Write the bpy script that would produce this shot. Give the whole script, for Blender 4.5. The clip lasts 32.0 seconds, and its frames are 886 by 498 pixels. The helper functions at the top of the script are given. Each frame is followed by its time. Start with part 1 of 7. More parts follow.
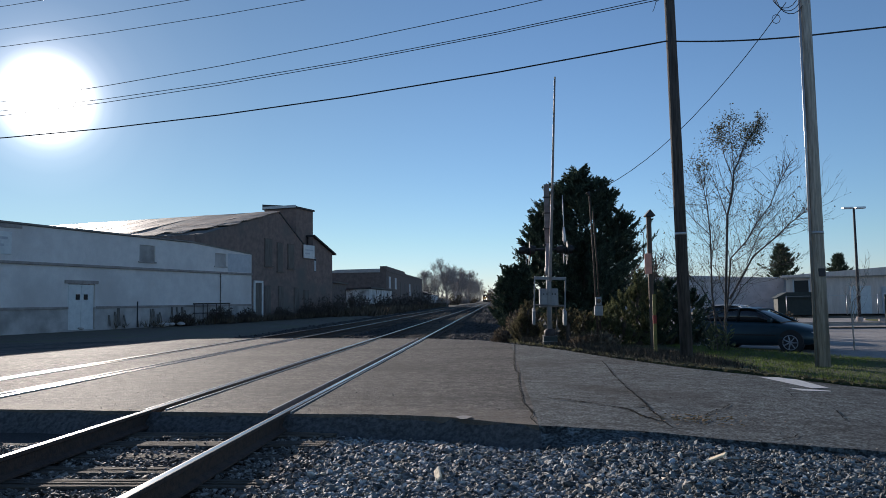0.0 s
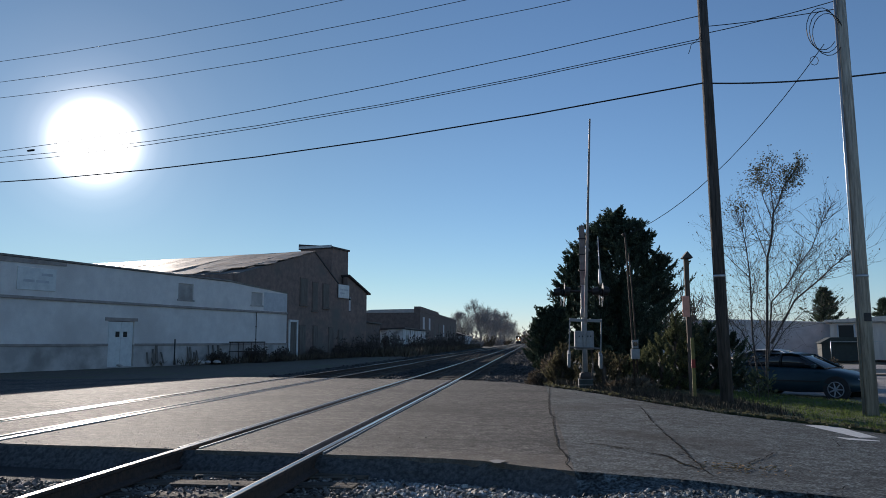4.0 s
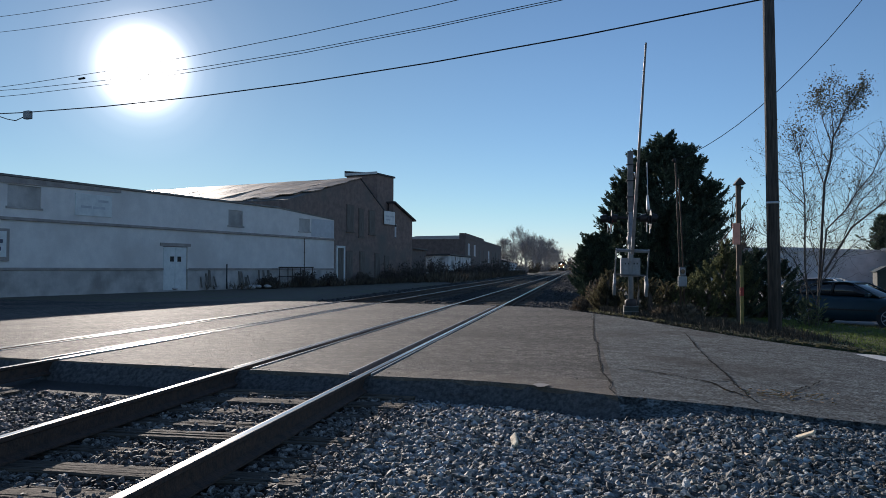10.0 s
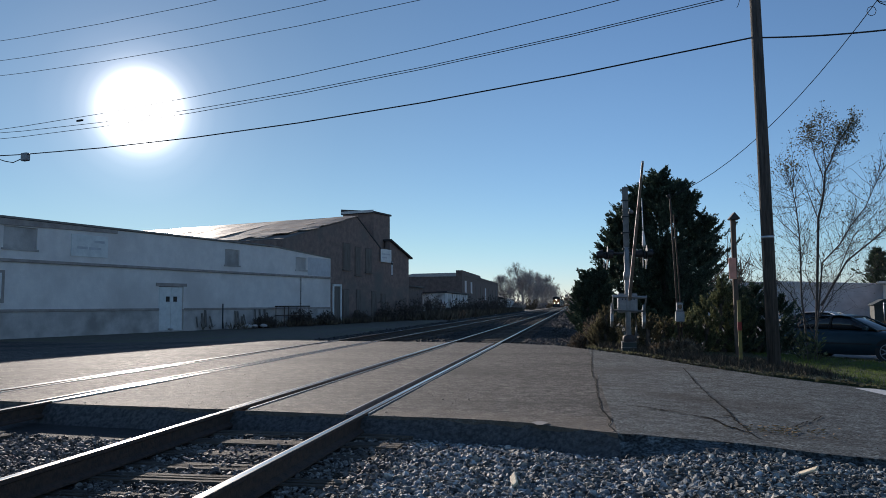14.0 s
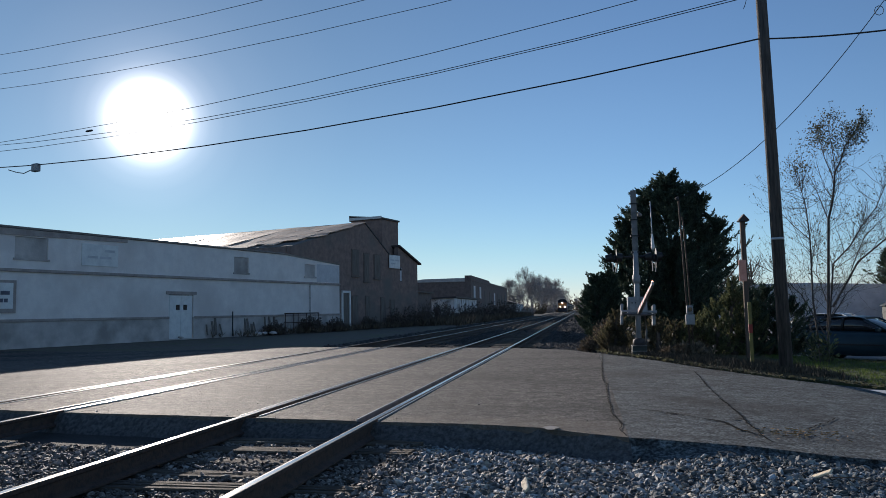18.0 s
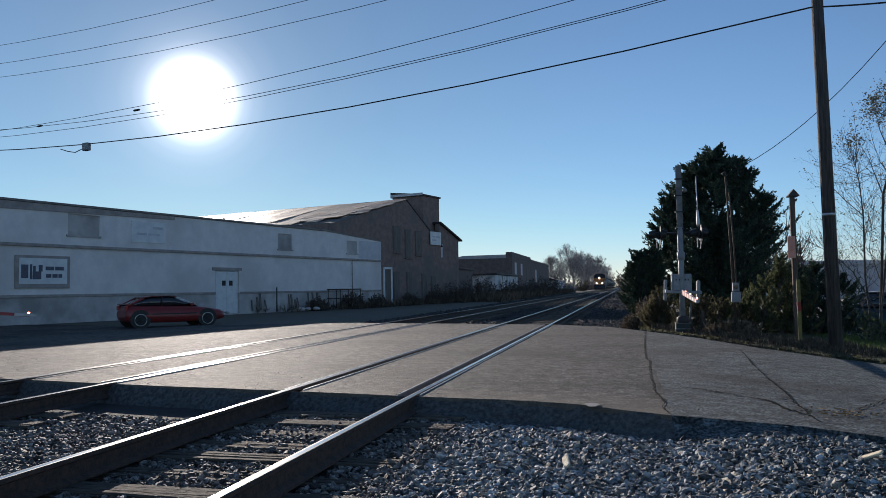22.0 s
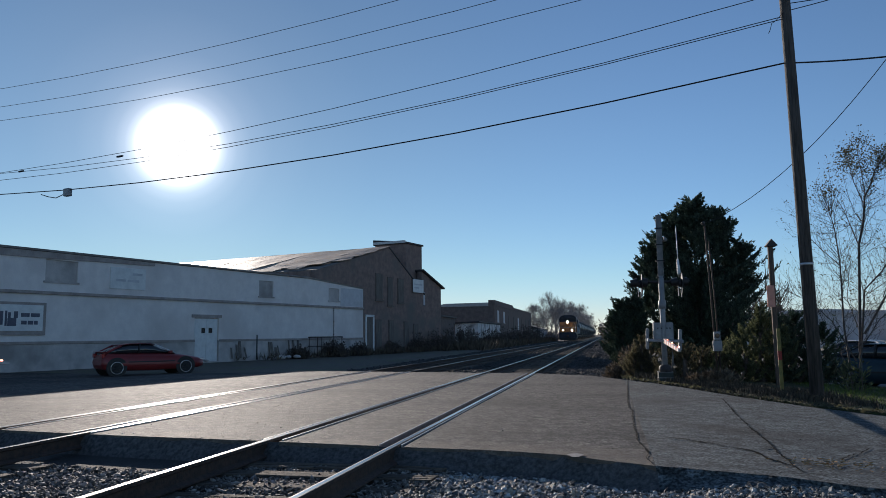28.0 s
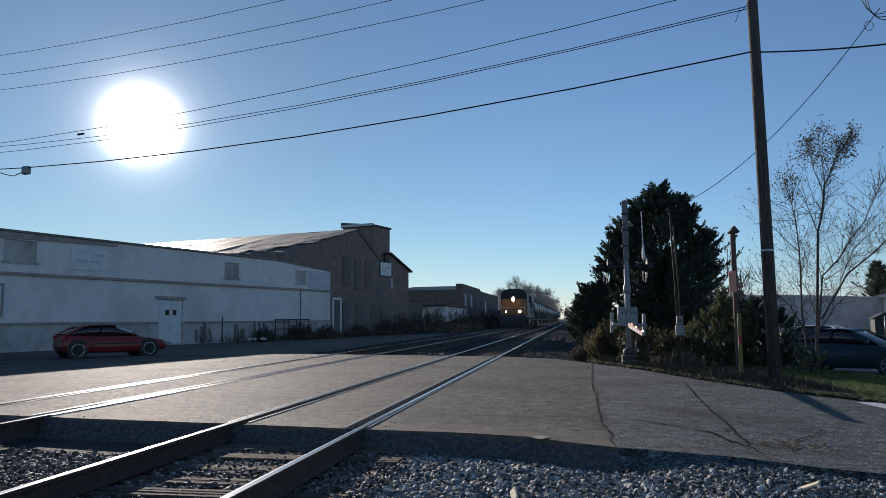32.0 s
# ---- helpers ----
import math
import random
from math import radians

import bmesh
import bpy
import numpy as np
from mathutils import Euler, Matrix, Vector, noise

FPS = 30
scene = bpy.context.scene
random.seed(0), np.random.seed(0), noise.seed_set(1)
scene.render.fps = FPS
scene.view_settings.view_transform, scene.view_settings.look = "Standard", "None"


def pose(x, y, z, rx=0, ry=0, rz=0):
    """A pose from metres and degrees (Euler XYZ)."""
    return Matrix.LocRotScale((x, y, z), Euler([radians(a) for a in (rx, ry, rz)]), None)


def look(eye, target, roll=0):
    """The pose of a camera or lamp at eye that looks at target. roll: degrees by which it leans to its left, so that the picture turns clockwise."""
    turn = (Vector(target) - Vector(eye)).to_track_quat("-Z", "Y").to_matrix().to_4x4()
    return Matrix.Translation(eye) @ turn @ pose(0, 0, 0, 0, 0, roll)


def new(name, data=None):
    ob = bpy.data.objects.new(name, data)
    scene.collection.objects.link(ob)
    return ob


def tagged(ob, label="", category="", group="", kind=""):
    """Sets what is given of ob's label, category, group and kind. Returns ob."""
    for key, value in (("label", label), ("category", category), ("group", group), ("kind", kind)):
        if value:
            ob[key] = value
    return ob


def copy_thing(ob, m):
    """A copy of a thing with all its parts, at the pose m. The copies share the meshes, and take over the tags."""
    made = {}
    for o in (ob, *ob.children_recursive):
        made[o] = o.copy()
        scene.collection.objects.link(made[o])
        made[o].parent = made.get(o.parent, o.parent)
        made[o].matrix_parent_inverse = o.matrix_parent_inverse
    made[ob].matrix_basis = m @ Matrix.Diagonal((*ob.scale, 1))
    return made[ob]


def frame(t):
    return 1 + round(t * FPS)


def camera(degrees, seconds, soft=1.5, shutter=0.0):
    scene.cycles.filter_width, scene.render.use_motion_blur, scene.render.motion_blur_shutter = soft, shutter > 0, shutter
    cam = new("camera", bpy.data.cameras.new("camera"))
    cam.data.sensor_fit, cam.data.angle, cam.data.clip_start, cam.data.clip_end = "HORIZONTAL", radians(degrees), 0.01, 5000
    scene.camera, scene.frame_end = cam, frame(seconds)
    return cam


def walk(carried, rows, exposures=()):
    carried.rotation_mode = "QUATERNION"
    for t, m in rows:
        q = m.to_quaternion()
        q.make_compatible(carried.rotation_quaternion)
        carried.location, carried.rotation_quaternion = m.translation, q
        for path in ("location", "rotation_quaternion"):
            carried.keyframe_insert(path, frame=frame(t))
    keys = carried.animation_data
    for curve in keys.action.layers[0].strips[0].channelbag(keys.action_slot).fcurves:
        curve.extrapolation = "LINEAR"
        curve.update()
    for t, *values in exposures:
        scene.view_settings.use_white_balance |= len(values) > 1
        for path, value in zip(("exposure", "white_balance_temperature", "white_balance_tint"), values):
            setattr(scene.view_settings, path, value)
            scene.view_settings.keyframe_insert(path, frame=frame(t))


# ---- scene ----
from math import sin, cos, tan, atan2, pi, sqrt, hypot

# ---- camera: held in the hand at one spot beside the track ----
cam = camera(62.3, 32.0, soft=0.75)
PATH = [
    (0.0, pose(0, 0, 1.1, 94.05, 0.85, 3.89)),
    (0.5, pose(0, 0, 1.1, 94.65, 0.45, 4.14)),
    (1.0, pose(0, 0, 1.1, 95.13, 0.58, 4.49)),
    (1.5, pose(0, 0, 1.1, 95.54, 0.60, 4.90)),
    (2.0, pose(0, 0, 1.1, 95.74, 0.23, 5.22)),
    (2.5, pose(0, 0, 1.1, 96.17, 0.04, 5.54)),
    (3.0, pose(0, 0, 1.1, 96.77, 0.14, 5.93)),
    (3.5, pose(0, 0, 1.1, 97.26, 0.25, 6.27)),
    (5.5, pose(0, 0, 1.1, 96.72, 0.13, 7.23)),
    (6.0, pose(0, 0, 1.1, 95.81, 0.77, 7.58)),
    (6.5, pose(0, 0, 1.1, 94.93, 0.78, 8.02)),
    (7.0, pose(0, 0, 1.1, 94.20, 0.06, 8.37)),
    (7.5, pose(0, 0, 1.1, 93.27, 0.14, 7.99)),
    (8.0, pose(0, 0, 1.1, 92.63, -0.04, 7.02)),
    (8.5, pose(0, 0, 1.1, 92.86, 0.06, 6.96)),
    (9.0, pose(0, 0, 1.1, 93.06, -0.03, 7.48)),
    (9.5, pose(0, 0, 1.1, 92.22, -0.19, 8.25)),
    (10.0, pose(0, 0, 1.1, 91.52, -0.14, 10.03)),
    (10.5, pose(0, 0, 1.1, 92.03, -0.27, 11.75)),
    (11.0, pose(0, 0, 1.1, 93.05, -0.44, 12.09)),
    (11.5, pose(0, 0, 1.1, 93.98, -0.67, 10.93)),
    (12.0, pose(0, 0, 1.1, 94.36, -0.40, 9.81)),
    (12.5, pose(0, 0, 1.1, 94.63, -0.07, 9.38)),
    (13.0, pose(0, 0, 1.1, 94.95, 0.24, 9.33)),
    (13.5, pose(0, 0, 1.1, 94.83, 0.44, 9.67)),
    (14.0, pose(0, 0, 1.1, 94.44, 0.42, 9.79)),
    (14.5, pose(0, 0, 1.1, 94.31, 0.58, 9.58)),
    (16.5, pose(0, 0, 1.1, 94.28, 0.84, 8.67)),
    (17.0, pose(0, 0, 1.1, 94.58, 0.64, 9.32)),
    (17.5, pose(0, 0, 1.1, 95.11, 0.64, 10.32)),
    (18.0, pose(0, 0, 1.1, 94.87, 1.02, 10.50)),
    (18.5, pose(0, 0, 1.1, 94.33, 1.15, 10.75)),
    (19.0, pose(0, 0, 1.1, 93.86, 1.31, 11.73)),
    (19.5, pose(0, 0, 1.1, 93.34, 1.11, 13.39)),
    (20.0, pose(0, 0, 1.1, 92.87, 0.86, 14.38)),
    (20.5, pose(0, 0, 1.1, 92.85, 0.88, 14.69)),
    (21.0, pose(0, 0, 1.1, 92.96, 0.87, 14.52)),
    (21.5, pose(0, 0, 1.1, 92.96, 0.80, 14.30)),
    (22.0, pose(0, 0, 1.1, 93.09, 0.83, 13.70)),
    (22.5, pose(0, 0, 1.1, 93.35, 1.19, 12.55)),
    (23.0, pose(0, 0, 1.1, 93.54, 1.35, 12.29)),
    (23.5, pose(0, 0, 1.1, 93.80, 0.97, 12.78)),
    (24.0, pose(0, 0, 1.1, 94.25, 1.14, 12.71)),
    (24.5, pose(0, 0, 1.1, 94.42, 1.61, 12.43)),
    (26.5, pose(0, 0, 1.1, 95.05, 0.61, 12.29)),
    (27.0, pose(0, 0, 1.1, 95.46, 0.44, 12.64)),
    (27.5, pose(0, 0, 1.1, 96.25, 0.94, 12.64)),
    (28.0, pose(0, 0, 1.1, 96.80, 0.68, 12.32)),
    (28.5, pose(0, 0, 1.1, 96.62, 0.19, 12.02)),
    (29.0, pose(0, 0, 1.1, 96.40, 0.02, 11.98)),
    (29.5, pose(0, 0, 1.1, 96.69, 0.19, 11.25)),
    (30.0, pose(0, 0, 1.1, 96.72, -0.03, 9.62)),
    (30.5, pose(0, 0, 1.1, 96.15, 0.24, 8.73)),
    (31.0, pose(0, 0, 1.1, 95.33, 0.65, 8.67)),
    (31.5, pose(0, 0, 1.1, 95.01, 0.47, 9.31)),
    (31.9, pose(0, 0, 1.1, 95.44, 0.42, 9.76)),
    (32.0, pose(0, 0, 1.1, 95.48, 0.41, 9.78)),
]
walk(cam, PATH, exposures=[(t, e + 0.07, 6700, 12) for t, e in ((0.0, 0.19), (3.0, 0.08), (6.0, 0.09), (9.0, 0.15), (12.0, 0.13), (17.0, 0.11), (21.0, 0.17), (24.0, 0.15), (28.0, 0.08), (30.0, 0.05), (32.0, 0.09))])

# ---- world, sun ----
SUN_AZ, SUN_EL = radians(-32.5), radians(14.2)
sun_way = Vector((sin(SUN_AZ) * cos(SUN_EL), cos(SUN_AZ) * cos(SUN_EL), sin(SUN_EL)))
world = bpy.data.worlds.new("world")
scene.world = world
world.use_nodes = True
wn, wl = world.node_tree.nodes, world.node_tree.links
wn.clear()
sky = wn.new("ShaderNodeTexSky")
sky.sky_type, sky.sun_disc = "NISHITA", False
sky.sun_elevation, sky.sun_rotation = SUN_EL, SUN_AZ
sky.altitude = 5000
sky.air_density, sky.dust_density, sky.ozone_density = 1.7, 0.0, 4.0
bg = wn.new("ShaderNodeBackground")
bg.inputs[1].default_value = 0.108
# the sun's own disc and its aureole
tc = wn.new("ShaderNodeTexCoord")
dot = wn.new("ShaderNodeVectorMath")
dot.operation = "DOT_PRODUCT"
dot.inputs[1].default_value = sun_way
ang = wn.new("ShaderNodeMath")
ang.operation = "ARCCOSINE"
ramp = wn.new("ShaderNodeValToRGB")
mr = wn.new("ShaderNodeMapRange")
mr.inputs[1].default_value, mr.inputs[2].default_value = 0.0, radians(24)
cr = ramp.color_ramp
cr.interpolation = "LINEAR"
cr.elements[0].position, cr.elements[0].color = 0.0, (1, 0.98, 0.94, 1)
cr.elements[1].position, cr.elements[1].color = 1.0, (0, 0, 0, 1)
for p, v in ((0.085, 0.95), (0.1, 0.5), (0.113, 0.29), (0.128, 0.17), (0.148, 0.1), (0.175, 0.06), (0.215, 0.034), (0.28, 0.018), (0.4, 0.008), (0.6, 0.002)):
    e = cr.elements.new(p)
    e.color = (v, v * 0.97, v * 0.93, 1)
glow = wn.new("ShaderNodeBackground")
glow.inputs[1].default_value = 3.2
add = wn.new("ShaderNodeAddShader")
out = wn.new("ShaderNodeOutputWorld")
wl.new(tc.outputs["Generated"], dot.inputs[0])
wl.new(dot.outputs["Value"], ang.inputs[0])
wl.new(ang.outputs[0], mr.inputs[0])
wl.new(mr.outputs[0], ramp.inputs[0])
wl.new(ramp.outputs[0], glow.inputs[0])
# pale cool haze low over the horizon
sep = wn.new("ShaderNodeSeparateXYZ")
low = wn.new("ShaderNodeMapRange")
low.inputs[1].default_value, low.inputs[2].default_value = 0.0, 0.26
haze = wn.new("ShaderNodeValToRGB")
haze.color_ramp.elements[0].color, haze.color_ramp.elements[1].color = (0.875, 0.88, 1.1, 1), (1, 1, 1, 1)
haze.color_ramp.elements.new(0.3).color = (0.91, 0.945, 0.975, 1)
tint = wn.new("ShaderNodeMixRGB")
tint.blend_type, tint.inputs[0].default_value = "MULTIPLY", 1.0
wl.new(tc.outputs["Generated"], sep.inputs[0])
wl.new(sep.outputs[2], low.inputs[0])
wl.new(low.outputs[0], haze.inputs[0])
wl.new(sky.outputs[0], tint.inputs[1])
wl.new(haze.outputs[0], tint.inputs[2])
# the sky pales and yellows towards the sun
near = wn.new("ShaderNodeMapRange")
near.inputs[1].default_value, near.inputs[2].default_value = radians(4), radians(46)
pale = wn.new("ShaderNodeValToRGB")
pale.color_ramp.interpolation = "EASE"
pale.color_ramp.elements[0].color, pale.color_ramp.elements[1].color = (0.95, 0.86, 0.76, 1), (1, 1, 1, 1)
warm = wn.new("ShaderNodeMixRGB")
warm.blend_type, warm.inputs[0].default_value = "MULTIPLY", 1.0
wl.new(ang.outputs[0], near.inputs[0])
wl.new(near.outputs[0], pale.inputs[0])
wl.new(tint.outputs[0], warm.inputs[1])
wl.new(pale.outputs[0], warm.inputs[2])
wl.new(warm.outputs[0], bg.inputs[0])
wl.new(bg.outputs[0], add.inputs[0])
wl.new(glow.outputs[0], add.inputs[1])
wl.new(add.outputs[0], out.inputs[0])
lamp = bpy.data.lights.new("sun", "SUN")
lamp.energy, lamp.angle, lamp.color = 4.4, radians(0.5), (1.0, 0.92, 0.84)
sun = new("sun", lamp)
sun.matrix_basis = look(sun_way * 100, (0, 0, 0))
scene.view_settings.exposure = 0.0


# ---- materials ----
def mat(name, a, b=None, scale=6.0, rough=0.8, metal=0.0, bump=0.0, fine=60.0, spread=0.13, stretch=(1, 1, 1), gloss=0.5, per=0.0, c=None, cscale=0.7, emit=0.0, trans=0.0, detail=6, grit=0.65, speck=0.0, mottle=0.0, brown=0.0):
    """Colours a and b mixed by a noise of that scale, a third colour c in broad stains, fine grain as relief; per: variation from piece to piece."""
    m = bpy.data.materials.new(name)
    m.use_nodes = True
    n, l = m.node_tree.nodes, m.node_tree.links
    bs = n["Principled BSDF"]
    b = b or tuple(v * 0.75 for v in a)
    co = n.new("ShaderNodeTexCoord")
    mp = n.new("ShaderNodeMapping")
    mp.inputs["Scale"].default_value = stretch
    l.new(co.outputs["Object"], mp.inputs["Vector"])
    nz = n.new("ShaderNodeTexNoise")
    nz.inputs["Scale"].default_value, nz.inputs["Detail"].default_value, nz.inputs["Roughness"].default_value = scale, detail, grit
    l.new(mp.outputs[0], nz.inputs["Vector"])
    rp = n.new("ShaderNodeValToRGB")
    rp.color_ramp.elements[0].position, rp.color_ramp.elements[0].color = 0.5 - spread, (*b, 1)
    rp.color_ramp.elements[1].position, rp.color_ramp.elements[1].color = 0.5 + spread, (*a, 1)
    l.new(nz.outputs[0], rp.inputs[0])
    col = rp.outputs[0]
    if c:
        n2 = n.new("ShaderNodeTexNoise")
        n2.inputs["Scale"].default_value, n2.inputs["Detail"].default_value = cscale, 5
        l.new(mp.outputs[0], n2.inputs["Vector"])
        r2 = n.new("ShaderNodeValToRGB")
        r2.color_ramp.elements[0].position, r2.color_ramp.elements[1].position = 0.48, 0.66
        l.new(n2.outputs[0], r2.inputs[0])
        mx = n.new("ShaderNodeMixRGB")
        mx.inputs[2].default_value = (*c, 1)
        l.new(r2.outputs[0], mx.inputs[0])
        l.new(col, mx.inputs[1])
        col = mx.outputs[0]
    if mottle:
        n4 = n.new("ShaderNodeTexNoise")
        n4.inputs["Scale"].default_value, n4.inputs["Detail"].default_value, n4.inputs["Roughness"].default_value = 5.5, 9, 0.72
        l.new(co.outputs["Object"], n4.inputs["Vector"])
        m4 = n.new("ShaderNodeMapRange")
        m4.inputs[1].default_value, m4.inputs[2].default_value, m4.inputs[3].default_value, m4.inputs[4].default_value = 0.4, 0.6, 1 - mottle, 1 + mottle
        l.new(n4.outputs[0], m4.inputs[0])
        h4 = n.new("ShaderNodeHueSaturation")
        l.new(m4.outputs[0], h4.inputs["Value"])
        l.new(col, h4.inputs["Color"])
        col = h4.outputs[0]
    if speck:
        n3 = n.new("ShaderNodeTexNoise")
        n3.inputs["Scale"].default_value, n3.inputs["Detail"].default_value = 36, 3
        l.new(co.outputs["Object"], n3.inputs["Vector"])
        m3 = n.new("ShaderNodeMapRange")
        m3.inputs[1].default_value, m3.inputs[2].default_value, m3.inputs[3].default_value, m3.inputs[4].default_value = 0.38, 0.62, 1 - speck, 1 + speck
        l.new(n3.outputs[0], m3.inputs[0])
        h3 = n.new("ShaderNodeHueSaturation")
        l.new(m3.outputs[0], h3.inputs["Value"])
        l.new(col, h3.inputs["Color"])
        col = h3.outputs[0]
    if per:
        hs = n.new("ShaderNodeHueSaturation")
        vr = n.new("ShaderNodeMapRange")
        if per < 0:
            src = n.new("ShaderNodeNewGeometry").outputs["Random Per Island"]
        else:
            src = n.new("ShaderNodeObjectInfo").outputs["Random"]
        vr.inputs[3].default_value, vr.inputs[4].default_value = 1 - abs(per), 1 + abs(per)
        l.new(src, vr.inputs[0])
        l.new(vr.outputs[0], hs.inputs["Value"])
        l.new(col, hs.inputs["Color"])
        col = hs.outputs[0]
    if brown:
        # some pieces are browner than others
        turn = n.new("ShaderNodeMath")
        turn.operation = "MULTIPLY"
        turn.inputs[1].default_value = 7.31
        wrap = n.new("ShaderNodeMath")
        wrap.operation = "FRACT"
        share = n.new("ShaderNodeMath")
        share.operation = "POWER"
        share.inputs[1].default_value = 2.5
        mb = n.new("ShaderNodeMixRGB")
        mb.blend_type, mb.inputs[2].default_value = "MULTIPLY", (1.0 + 0.2 * brown, 1.0 - 0.1 * brown, 1.0 - 0.4 * brown, 1)
        l.new(n.new("ShaderNodeNewGeometry").outputs["Random Per Island"], turn.inputs[0])
        l.new(turn.outputs[0], wrap.inputs[0])
        l.new(wrap.outputs[0], share.inputs[0])
        l.new(share.outputs[0], mb.inputs[0])
        l.new(col, mb.inputs[1])
        col = mb.outputs[0]
    l.new(col, bs.inputs["Base Color"])
    bs.inputs["Roughness"].default_value, bs.inputs["Metallic"].default_value = rough, metal
    bs.inputs["Specular IOR Level"].default_value = gloss
    if trans:
        tr = n.new("ShaderNodeBsdfTranslucent")
        l.new(col, tr.inputs[0])
        mxs = n.new("ShaderNodeMixShader")
        mxs.inputs[0].default_value = trans
        l.new(bs.outputs[0], mxs.inputs[1])
        l.new(tr.outputs[0], mxs.inputs[2])
        l.new(mxs.outputs[0], n["Material Output"].inputs[0])
    if emit:
        l.new(col, bs.inputs["Emission Color"])
        bs.inputs["Emission Strength"].default_value = emit
    if bump:
        nf = n.new("ShaderNodeTexNoise")
        nf.inputs["Scale"].default_value, nf.inputs["Detail"].default_value = fine, 4
        l.new(mp.outputs[0], nf.inputs["Vector"])
        bp = n.new("ShaderNodeBump")
        bp.inputs["Strength"].default_value, bp.inputs["Distance"].default_value = min(1, bump), 0.02
        l.new(nf.outputs[0], bp.inputs["Height"])
        l.new(bp.outputs[0], bs.inputs["Normal"])
    return m


